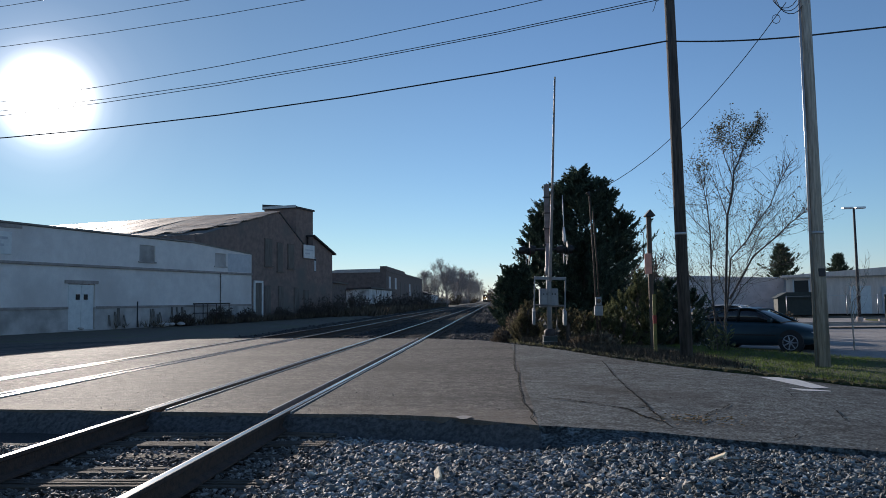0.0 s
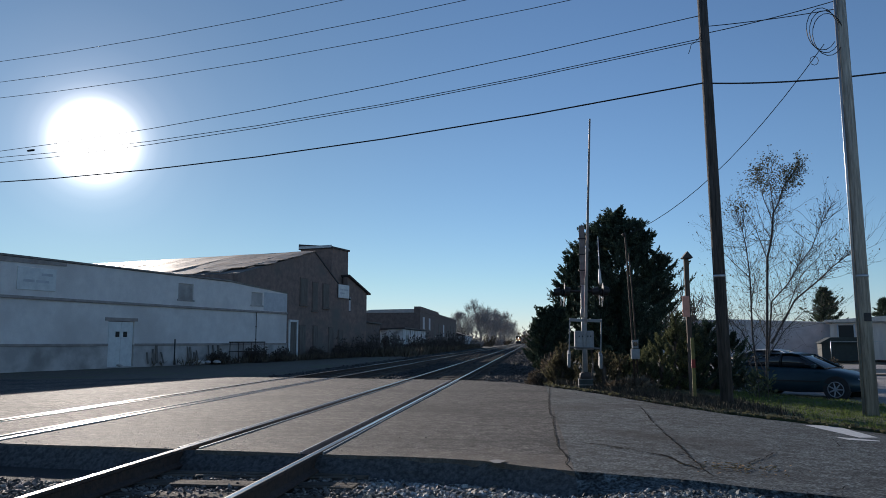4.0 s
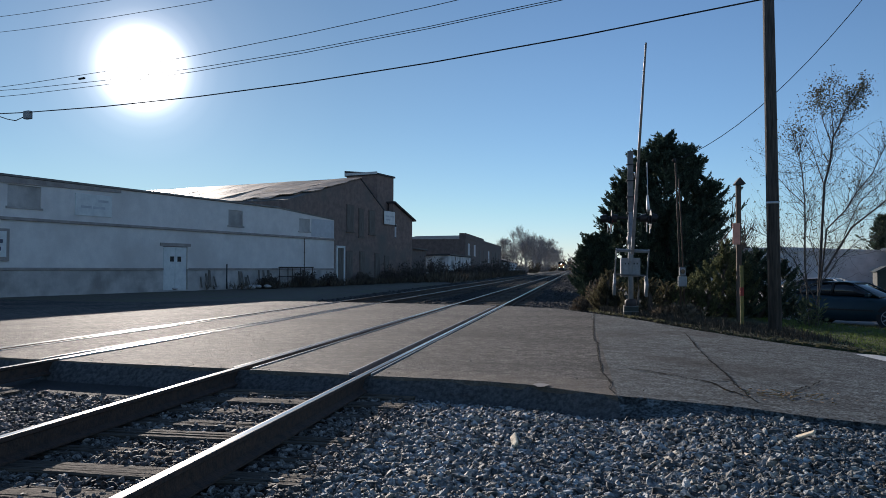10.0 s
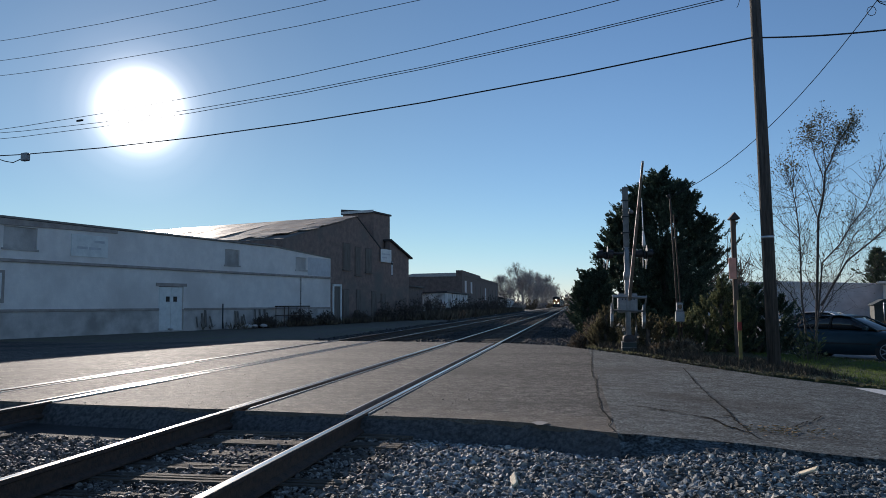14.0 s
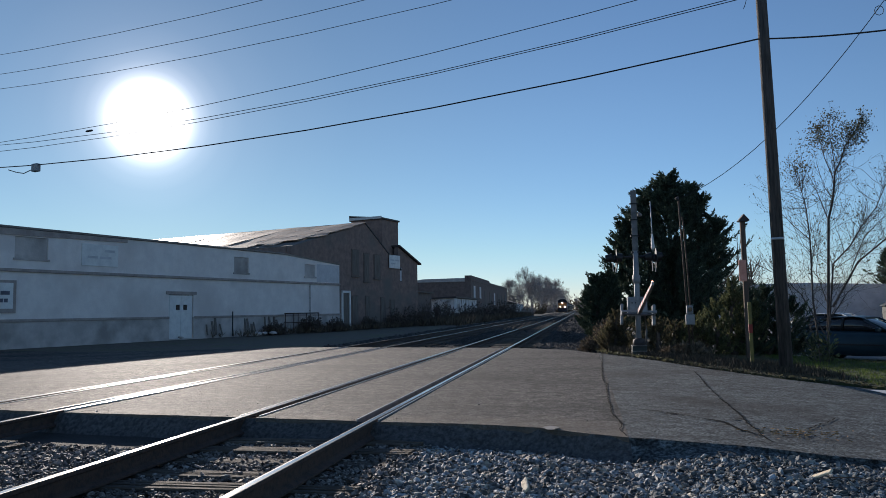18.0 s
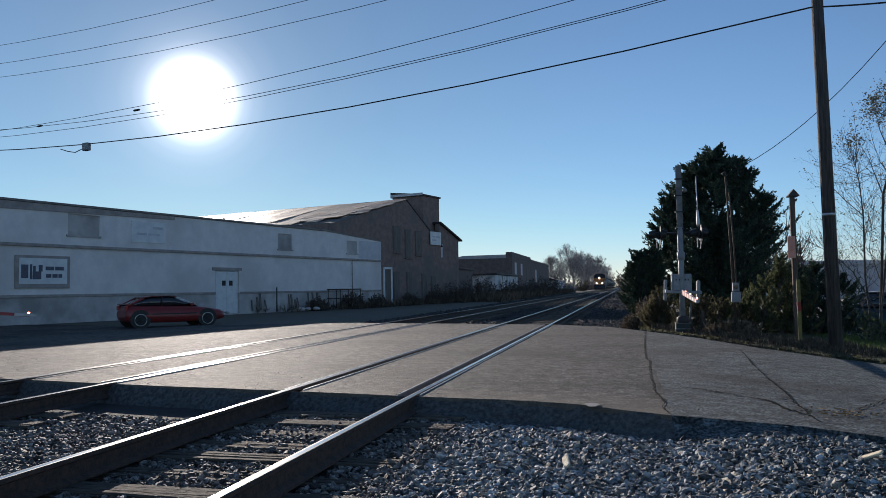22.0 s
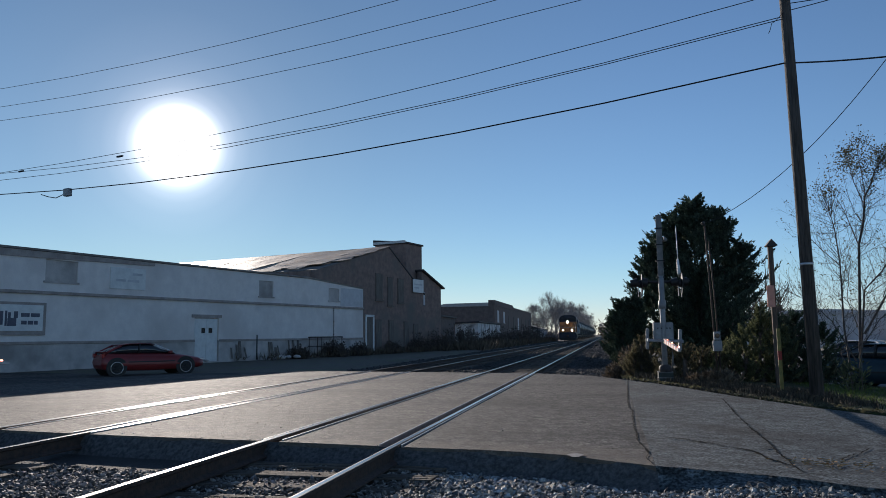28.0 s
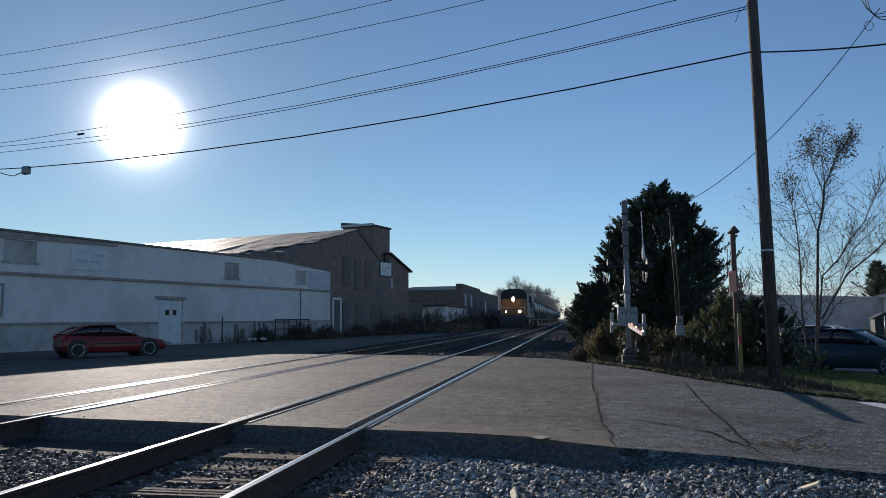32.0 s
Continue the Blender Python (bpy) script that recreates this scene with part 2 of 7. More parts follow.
M = dict(
    asphalt=mat("asphalt", (0.138, 0.123, 0.106), (0.024, 0.024, 0.024), 14, 0.8, bump=1.0, fine=60, c=(0.036, 0.034, 0.033), cscale=0.5, stretch=(0.55, 1.1, 1), spread=0.17, detail=6, grit=0.8, gloss=0.29, speck=0.7, mottle=0.6),
    apron=mat("apron", (0.118, 0.108, 0.097), (0.022, 0.022, 0.022), 14, 0.85, bump=1.0, fine=60, c=(0.03, 0.029, 0.028), cscale=0.5, stretch=(0.55, 1.1, 1), spread=0.17, detail=6, grit=0.8, gloss=0.3, speck=0.7, mottle=0.6),
    old_asphalt=mat("old_asphalt", (0.122, 0.143, 0.148), (0.02, 0.026, 0.028), 26, 0.85, bump=1.0, fine=55, c=(0.034, 0.037, 0.038), cscale=0.6, stretch=(0.8, 1.0, 1), spread=0.17, detail=6, grit=0.8, gloss=0.35, speck=0.7, mottle=0.5),
    # western shoulder: the shade of its drop is put into the colour
    shaded_asphalt=mat("shaded_asphalt", (0.12, 0.118, 0.116), (0.04, 0.039, 0.039), 22, 0.9, bump=0.9, fine=30),
    tar=mat("tar", (0.006, 0.006, 0.006), None, 20, 0.98, gloss=0.05),
    lot=mat("lot", (0.3, 0.275, 0.26), (0.2, 0.185, 0.175), 8, 0.9, bump=0.6, fine=40, c=(0.36, 0.33, 0.31)),
    soil=mat("soil", (0.13, 0.11, 0.085), (0.07, 0.06, 0.05), 5, 0.95, bump=0.8, fine=30, c=(0.09, 0.095, 0.05)),
    stone=mat("stone", (0.36, 0.39, 0.4), (0.05, 0.056, 0.06), 16, 0.66, bump=0.5, per=-0.88, gloss=0.4, brown=0.9),
    small_stone=mat("small_stone", (0.27, 0.305, 0.315), (0.035, 0.041, 0.044), 16, 0.66, bump=0.5, per=-0.92, gloss=0.4, brown=0.7),
    gauge_stone=mat("gauge_stone", (0.27, 0.24, 0.21), (0.05, 0.045, 0.04), 16, 0.7, bump=0.5, per=-0.85, gloss=0.35),
    far_stone=mat("far_stone", (0.1, 0.098, 0.096), (0.035, 0.035, 0.035), 14, 0.8, bump=0.4, per=-0.35, gloss=0.2),
    # ballast bed, blackened for the shade in the gaps between stones
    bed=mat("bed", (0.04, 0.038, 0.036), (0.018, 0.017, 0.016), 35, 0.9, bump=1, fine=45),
    steel=mat("steel", (0.64, 0.62, 0.6), (0.5, 0.48, 0.46), 3, 0.21, 1.0, bump=0.03, fine=2, stretch=(1, 0.1, 1)),
    worn_steel=mat("worn_steel", (0.13, 0.115, 0.105), (0.06, 0.052, 0.047), 5, 0.55, 0.4, gloss=0.3),
    sign_ink=mat("sign_ink", (0.12, 0.12, 0.16), (0.09, 0.09, 0.12), 5, 0.6),
    coping=mat("coping", (0.16, 0.15, 0.15), (0.1, 0.09, 0.09), 3, 0.32, 0.7, bump=0.2, fine=5),
    rust=mat("rust", (0.1, 0.06, 0.042), (0.05, 0.034, 0.028), 18, 0.85, bump=0.4),
    tie=mat("tie", (0.18, 0.138, 0.1), (0.045, 0.036, 0.029), 14, 0.9, bump=1.0, fine=30, stretch=(0.3, 4, 4), per=0.3),
    # darker than plain rubber: the flangeway's shade is in the colour
    rubber=mat("rubber", (0.012, 0.012, 0.012), None, 12, 0.95, gloss=0.1),
    white_wall=mat("white_wall", (0.84, 0.78, 0.74), (0.75, 0.69, 0.66), 1.5, 0.85, bump=0.3, fine=14, c=(0.66, 0.6, 0.57), cscale=0.35),
    stain=mat("stain", (0.42, 0.36, 0.33), (0.3, 0.255, 0.235), 2, 0.9, bump=0.3),
    plinth=mat("plinth", (0.6, 0.55, 0.52), (0.44, 0.4, 0.38), 0.9, 0.9, bump=0.4, fine=12, c=(0.32, 0.29, 0.27), cscale=0.6),
    brick=mat("brick", (0.28, 0.2, 0.17), (0.19, 0.135, 0.118), 2.2, 0.9, bump=0.6, fine=18, c=(0.17, 0.15, 0.135), cscale=0.3),
    brick_dark=mat("brick_dark", (0.2, 0.15, 0.13), (0.13, 0.1, 0.09), 2.2, 0.9, bump=0.6, fine=18),
    flaked=mat("flaked", (0.78, 0.77, 0.76), (0.6, 0.58, 0.56), 1.2, 0.85, bump=0.4, fine=8, c=(0.2, 0.17, 0.15), cscale=0.9),
    board=mat("board", (0.2, 0.175, 0.15), (0.12, 0.1, 0.09), 3, 0.85, stretch=(3, 3, 0.3)),
    white_paint=mat("white_paint", (0.78, 0.78, 0.76), (0.66, 0.66, 0.65), 3, 0.55),
    roof_pale=mat("roof_pale", (0.5, 0.48, 0.46), (0.36, 0.34, 0.33), 1.5, 0.8, stretch=(1, 1, 4)),
    pale_board=mat("pale_board", (0.6, 0.6, 0.62), (0.5, 0.5, 0.52), 2, 0.6),
    tin=mat("tin", (0.38, 0.3, 0.24), (0.2, 0.14, 0.1), 1.3, 0.6, 0.2, bump=0.6, fine=3, stretch=(1, 5, 1), c=(0.3, 0.17, 0.1), cscale=0.5),
    trim=mat("trim", (0.06, 0.05, 0.05), None, 4, 0.7),
    post_wood=mat("post_wood", (0.16, 0.112, 0.085), (0.085, 0.06, 0.046), 7, 0.9, bump=0.7, fine=25, stretch=(4, 4, 0.25)),
    dull_arm=mat("dull_arm", (0.34, 0.3, 0.28), (0.22, 0.19, 0.18), 6, 0.8),
    pole_wood=mat("pole_wood", (0.12, 0.102, 0.092), (0.045, 0.039, 0.035), 7, 0.9, bump=0.9, fine=25, stretch=(4, 4, 0.25)),
    pole_grey=mat("pole_grey", (0.66, 0.59, 0.5), (0.34, 0.29, 0.24), 7, 0.9, bump=0.9, fine=25, stretch=(4, 4, 0.25), c=(0.22, 0.19, 0.16), cscale=1.6),
    galv=mat("galv", (0.55, 0.56, 0.57), (0.42, 0.43, 0.44), 6, 0.42, 0.75),
    alu_paint=mat("alu_paint", (0.31, 0.32, 0.33), (0.22, 0.23, 0.24), 5, 0.55, 0.1),
    sign_back=mat("sign_back", (0.2, 0.2, 0.2), (0.11, 0.11, 0.11), 5, 0.6, 0.2),
    black=mat("black", (0.015, 0.015, 0.016), None, 9, 0.5),
    cable=mat("cable", (0.02, 0.02, 0.02), None, 9, 0.6),
    needle=mat("needle", (0.085, 0.117, 0.074), (0.035, 0.053, 0.037), 3, 0.85, per=-0.5, trans=0.15),
    cedar=mat("cedar", (0.17, 0.18, 0.09), (0.075, 0.09, 0.046), 2.5, 0.85, per=-0.5, trans=0.42),
    scrub=mat("scrub", (0.19, 0.165, 0.095), (0.085, 0.078, 0.05), 2.5, 0.88, per=-0.5, trans=0.38),
    weed=mat("weed", (0.19, 0.145, 0.1), (0.085, 0.068, 0.048), 3, 0.9, per=-0.5, trans=0.15),
    bark=mat("bark", (0.14, 0.115, 0.095), (0.07, 0.056, 0.047), 12, 0.9, bump=0.6),
    dark_bark=mat("dark_bark", (0.13, 0.11, 0.1), (0.06, 0.05, 0.046), 12, 0.9),
    # bark of distant growth, lifted in colour to carry the haze
    hazed_bark=mat("hazed_bark", (0.36, 0.32, 0.31), (0.24, 0.22, 0.21), 4, 0.9),
    leaf=mat("leaf", (0.13, 0.125, 0.07), (0.065, 0.065, 0.038), 3, 0.8, per=-0.4, trans=0.4),
    grass=mat("grass", (0.16, 0.22, 0.05), (0.07, 0.1, 0.028), 1.2, 0.85, per=-0.35, trans=0.4),
    turf=mat("turf", (0.06, 0.075, 0.025), (0.04, 0.045, 0.02), 9, 0.95, bump=1, fine=60),
    blue_paint=mat("blue_paint", (0.009, 0.034, 0.044), (0.007, 0.027, 0.036), 2, 0.3, 0.1),
    red_paint=mat("red_paint", (0.23, 0.027, 0.026), (0.19, 0.022, 0.02), 2, 0.28),
    glass=mat("glass", (0.02, 0.024, 0.028), None, 2, 0.05, gloss=0.8),
    tyre=mat("tyre", (0.02, 0.02, 0.02), None, 8, 0.85),
    alloy=mat("alloy", (0.72, 0.72, 0.72), (0.6, 0.6, 0.6), 5, 0.3, 0.85),
    red_lamp=mat("red_lamp", (0.45, 0.02, 0.015), None, 5, 0.3),
    red_glow=mat("red_glow", (1.0, 0.3, 0.2), (1.0, 0.3, 0.2), 5, 0.3, emit=5),
    yellow_post=mat("yellow_post", (0.26, 0.21, 0.05), (0.15, 0.12, 0.035), 6, 0.6),
    red_mark=mat("red_mark", (0.35, 0.04, 0.03), None, 6, 0.6),
    sign_red=mat("sign_red", (0.8, 0.36, 0.26), (0.68, 0.28, 0.2), 8, 0.6),
    arm_white=mat("arm_white", (0.55, 0.53, 0.51), (0.42, 0.4, 0.39), 6, 0.6),
    arm_red=mat("arm_red", (0.36, 0.05, 0.045), None, 6, 0.5),
    metal_wall=mat("metal_wall", (0.84, 0.7, 0.61), (0.68, 0.55, 0.48), 1.2, 0.6, bump=0.1, stretch=(3, 3, 0.4)),
    grey_wall=mat("grey_wall", (0.62, 0.62, 0.64), (0.5, 0.5, 0.52), 1.2, 0.7),
    dark_shed=mat("dark_shed", (0.035, 0.045, 0.04), None, 3, 0.7),
    road_white=mat("road_white", (0.7, 0.7, 0.68), (0.5, 0.5, 0.49), 20, 0.7, bump=0.3),
    loco_yellow=mat("loco_yellow", (0.4, 0.16, 0.05), (0.27, 0.11, 0.038), 1.5, 0.5),
    loco_blue=mat("loco_blue", (0.02, 0.025, 0.04), (0.014, 0.017, 0.03), 1.5, 0.5),
    tank=mat("tank", (0.09, 0.09, 0.095), (0.05, 0.05, 0.055), 1.2, 0.35, stretch=(1, 0.2, 1)),
    headlamp=mat("headlamp", (1.0, 0.88, 0.62), (1.0, 0.88, 0.62), 1, 0.4, emit=26),
    litter=mat("litter", (0.42, 0.26, 0.12), (0.28, 0.17, 0.08), 9, 0.9),
    pale_twig=mat("pale_twig", (0.42, 0.38, 0.33), (0.28, 0.25, 0.21), 9, 0.9),
    dark_weed=mat("dark_weed", (0.1, 0.08, 0.055), (0.04, 0.034, 0.024), 3, 0.9, per=-0.5),
    chip=mat("chip", (0.78, 0.68, 0.5), (0.62, 0.5, 0.34), 12, 0.8, bump=0.4),
)


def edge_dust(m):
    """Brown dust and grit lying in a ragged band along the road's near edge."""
    n, l = m.node_tree.nodes, m.node_tree.links
    base = n["Principled BSDF"].inputs["Base Color"]
    col = base.links[0].from_socket
    co = n.new("ShaderNodeTexCoord")
    line = n.new("ShaderNodeVectorMath")
    line.operation, line.inputs[1].default_value = "DOT_PRODUCT", (0.1316, 1.0, 0.0)
    l.new(co.outputs["Object"], line.inputs[0])
    nz = n.new("ShaderNodeTexNoise")
    nz.inputs["Scale"].default_value, nz.inputs["Detail"].default_value = 2.2, 7
    l.new(co.outputs["Object"], nz.inputs["Vector"])
    wob = n.new("ShaderNodeMath")
    wob.operation, wob.inputs[1].default_value = "MULTIPLY_ADD", 1.6
    l.new(nz.outputs[0], wob.inputs[0])
    l.new(line.outputs["Value"], wob.inputs[2])
    band = n.new("ShaderNodeMapRange")
    band.inputs[1].default_value, band.inputs[2].default_value, band.inputs[3].default_value, band.inputs[4].default_value = 7.75, 8.7, 0.62, 0.0
    l.new(wob.outputs[0], band.inputs[0])
    mx = n.new("ShaderNodeMixRGB")
    mx.inputs[2].default_value = (0.2, 0.165, 0.13, 1)
    l.new(band.outputs[0], mx.inputs[0])
    l.new(col, mx.inputs[1])
    l.new(mx.outputs[0], base)


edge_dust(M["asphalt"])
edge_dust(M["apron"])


# ---- tools ----
def part(name, bm, material, parent=None, label=""):
    """Links a bmesh as one mesh object under parent."""
    me = bpy.data.meshes.new(name)
    bm.to_mesh(me)
    bm.free()
    me.materials.append(M[material] if isinstance(material, str) else material)
    ob = new(name, me)
    ob.parent = parent
    if label:
        ob["label"] = label
    return ob


def thing(name, m, label, category, group="", kind=""):
    ob = new(name)
    ob.matrix_basis = m
    ob.empty_display_size = 0.3
    return tagged(ob, label, category, group, kind)


def arrays(name, verts, faces, material, parent=None, smooth=False):
    me = bpy.data.meshes.new(name)
    me.from_pydata(verts if isinstance(verts, list) else verts.tolist(), [], faces if isinstance(faces, list) else faces.tolist())
    me.materials.append(M[material])
    me.update()
    if smooth:
        me.polygons.foreach_set("use_smooth", [True] * len(me.polygons))
    ob = new(name, me)
    ob.parent = parent
    return ob


def box(x0, x1, y0, y1, z0, z1, bevel=0.0, bm=None):
    own = bm is None
    bm = bm or bmesh.new()
    r = bmesh.ops.create_cube(bm, size=1, matrix=Matrix.Translation(((x0 + x1) / 2, (y0 + y1) / 2, (z0 + z1) / 2)) @ Matrix.Diagonal((x1 - x0, y1 - y0, z1 - z0, 1)))
    if bevel and own:
        bmesh.ops.bevel(bm, geom=bm.edges[:], offset=bevel, segments=1, affect="EDGES", profile=0.5)
    return bm


def rod(points, radii, sides=8, bm=None, cap=True):
    """A tube through the points."""
    bm = bm or bmesh.new()
    points = [Vector(p) for p in points]
    if not hasattr(radii, "__len__"):
        radii = [radii] * len(points)
    rings = []
    for i, p in enumerate(points):
        d = (points[min(i + 1, len(points) - 1)] - points[max(i - 1, 0)]).normalized()
        q = d.to_track_quat("Z", "Y")
        rings.append([bm.verts.new(p + q @ Vector((radii[i] * cos(2 * pi * k / sides), radii[i] * sin(2 * pi * k / sides), 0))) for k in range(sides)])
    for a, b in zip(rings, rings[1:]):
        for k in range(sides):
            f = bm.faces.new((a[k], a[(k + 1) % sides], b[(k + 1) % sides], b[k]))
            f.smooth = sides > 5
    if cap and sides > 3:
        bm.faces.new(rings[0][::-1])
        bm.faces.new(rings[-1])
    return bm


def prism(outline, y0, y1, axis="y", bm=None):
    """An outline of (a, b) pairs drawn out along an axis: y: (x, z), x: (y, z), z: (x, y)."""
    bm = bm or bmesh.new()
    put = {"y": lambda a, b, c: (a, c, b), "x": lambda a, b, c: (c, a, b), "z": lambda a, b, c: (a, b, c)}[axis]
    va = [bm.verts.new(put(a, b, y0)) for a, b in outline]
    vb = [bm.verts.new(put(a, b, y1)) for a, b in outline]
    n = len(outline)
    bm.faces.new(va)
    bm.faces.new(vb[::-1])
    for i in range(n):
        bm.faces.new((va[i], vb[i], vb[(i + 1) % n], va[(i + 1) % n]))
    bmesh.ops.recalc_face_normals(bm, faces=bm.faces[:])
    return bm


# ---- levels ----
def road_z(x):
    if x > 0.6:
        return -0.01 - 0.05 * min(x - 0.6, 8.8)
    if x < -9:
        return -0.01 - 0.023 * min(-9 - x, 9)
    return -0.01


def ease(a, b, v):
    v = max(0.0, min(1.0, (v - a) / (b - a)))
    return v * v * (3 - 2 * v)


def ground_z(x, y):
    """The open ground: ballast shoulder by the tracks, level with the road away from them."""
    fade = ease(0.2, 2.2, x) if y > 7.5 else 0.78 * ease(0.1, 1.35, x) + 0.22 * ease(3.5, 9, x)
    deep = 0.21 * ease(-11.5, -9.2, x) * (1 - fade)
    drop = 0.3 * ease(4.0, 6.0, x) * ease(12, 17, y)
    return road_z(x) - 0.03 - deep - drop


WALL = pose(-30.84, 8.55, -0.17, 0, 0, -15.5)   # along the old mill's front: +y runs along it, +x faces the tracks


# ---- ground, road, tracks ----
def ground():
    xs = [-3000, -1200, -500, -200, -100, -60, -40, -30] + [-24 + i for i in range(12)] + [-11.5, -11, -10.5, -10, -9.6, -9.2, -5, 0.2, 0.6, 1.0, 1.4, 1.8, 2.2, 3, 4, 5, 6, 8, 9.4, 14, 25, 50, 100, 200, 500, 1200, 3000]
    ys = [-3000, -500, -100, -30, -10, 0, 3, 6, 9, 12, 14, 16, 18, 20, 25, 30, 40, 60, 100, 200, 400, 900, 3000]
    verts = [(x, y, ground_z(x, y)) for y in ys for x in xs]
    n = len(xs)
    faces = [(j * n + i, j * n + i + 1, (j + 1) * n + i + 1, (j + 1) * n + i) for j in range(len(ys) - 1) for i in range(n - 1)]
    tagged(arrays("ground", verts, faces, "soil"), "bare brown earth and gravel ground round the crossing", "ground", kind="structure")


def near_edge(x):
    pts = ((-60, 19), (-10, 8.45), (-5.4, 7.79), (-3.79, 7.62), (-2.14, 7.4), (-0.96, 7.3), (-0.53, 7.2), (-0.14, 6.97), (0.12, 6.78), (0.42, 6.66), (0.71, 6.61), (1.09, 6.55), (1.48, 6.53), (1.77, 6.41), (1.95, 6.26), (2.38, 6.19), (2.81, 6.15), (3.05, 6.07), (8, 5.0), (60, -9))
    return float(np.interp(x, *zip(*pts)))


def far_edge(x):
    pts = ((-60, 35), (-8.05, 23.3), (-1.9, 21.95), (-0.4, 20.6), (0.38, 19.0), (1.62, 17.0), (2.52, 14.9), (3.44, 13.4), (4.39, 12.45), (5.57, 11.0), (9, 9.4), (60, -3))
    return float(np.interp(x, *zip(*pts)))


TIE_Y, TIE_STEP = 2.76, 0.488
RAILS = (-2.14, -3.65, -6.18, -7.69)
HEAD = 0.037
SKEW = 0.0038      # the tracks bear a little east of north, about the line y = 8


def surf_z(x, y):
    return road_z(x) + 0.008 * noise.noise((x * 0.6, y * 0.5, 3)) - 0.004


def road_strip(name, x0, x1, material, label, step=0.35):
    """A slab of road between two lines along the tracks, with its broken edge faces."""
    nx = max(1, int((x1 - x0) / step))
    ny = 26
    verts, faces = [], []
    for i in range(nx + 1):
        x = x0 + (x1 - x0) * i / nx
        a, b = near_edge(x) + 0.03 * noise.noise((x * 3, 0, 0)), far_edge(x) + 0.05 * noise.noise((x * 2, 7, 0))
        for j in range(ny + 1):
            y = a + (b - a) * j / ny
            verts.append((x + SKEW * (y - 8), y, surf_z(x, y)))
        verts.append((x + SKEW * (a - 8), a - 0.03, road_z(x) - 0.26))
        verts.append((x + SKEW * (b - 8), b + 0.1, road_z(x) - 0.26))
    m = ny + 3
    for i in range(nx):
        p, q = i * m, (i + 1) * m
        for j in range(ny):
            faces.append((p + j, q + j, q + j + 1, p + j + 1))
        faces.append((p + ny + 1, q + ny + 1, q, p))
        faces.append((p + ny, q + ny, q + ny + 2, p + ny + 2))
    return tagged(arrays(name, verts, faces, material), label, "road", kind="structure")


def roads():
    g = 0.125
    road_strip("road_west", -60, RAILS[3] - HEAD - 0.05, "asphalt", "worn grey asphalt road west of the tracks", 1.0)
    road_strip("road_crossing", RAILS[3] + HEAD + g, RAILS[2] - HEAD - g, "asphalt", "dark asphalt panel between the rails of the far track")
    road_strip("road_crossing", RAILS[2] + HEAD + 0.05, RAILS[1] - HEAD - 0.05, "asphalt", "asphalt strip between the two tracks of the crossing")
    road_strip("road_crossing", RAILS[1] + HEAD + g, RAILS[0] - HEAD - g, "asphalt", "dark asphalt panel between the rails of the near track")
    road_strip("road_crossing", RAILS[0] + HEAD + 0.05, 0.393, "apron", "dark asphalt crossing apron beside the near rail")
    road_strip("road_east", 0.395, 60, "old_asphalt", "cracked grey asphalt road falling away east of the tracks", 0.5)


def edge_run(x):
    """How far the broken shoulder of the road reaches out over the ballast."""
    return 0.62 * ease(-3.75, -4.6, x) * (1 - ease(0.3, 0.7, x)) + 0.23 + 0.05 * ease(0.25, 0.6, x) - 0.16 * ease(1.05, 1.7, x) - 0.05 * ease(1.7, 2.3, x)


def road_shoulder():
    # the western stretch takes the darker colour that stands in for shade
    for xs, material, label in ((np.concatenate([np.linspace(-20, -1, 70), np.linspace(-0.95, 0.4, 40)]), "shaded_asphalt", "broken asphalt shoulder sloping to the ballast, darkened to carry its shade"), (np.linspace(0.4, 4.6, 110), "old_asphalt", "grey crumbling asphalt edge beside the ballast")):
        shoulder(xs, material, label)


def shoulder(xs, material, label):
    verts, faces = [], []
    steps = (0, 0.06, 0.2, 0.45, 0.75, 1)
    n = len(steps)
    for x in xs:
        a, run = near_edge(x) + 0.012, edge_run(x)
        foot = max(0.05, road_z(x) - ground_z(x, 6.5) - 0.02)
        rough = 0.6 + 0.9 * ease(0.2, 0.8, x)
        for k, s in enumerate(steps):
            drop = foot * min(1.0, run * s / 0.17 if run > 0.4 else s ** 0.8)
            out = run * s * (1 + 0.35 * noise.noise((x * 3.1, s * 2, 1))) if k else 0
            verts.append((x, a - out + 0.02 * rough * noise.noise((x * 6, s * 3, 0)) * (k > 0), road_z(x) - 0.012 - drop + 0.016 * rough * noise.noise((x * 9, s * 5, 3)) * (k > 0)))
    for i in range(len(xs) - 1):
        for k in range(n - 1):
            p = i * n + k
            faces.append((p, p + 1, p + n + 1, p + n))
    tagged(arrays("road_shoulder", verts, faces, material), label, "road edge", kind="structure")


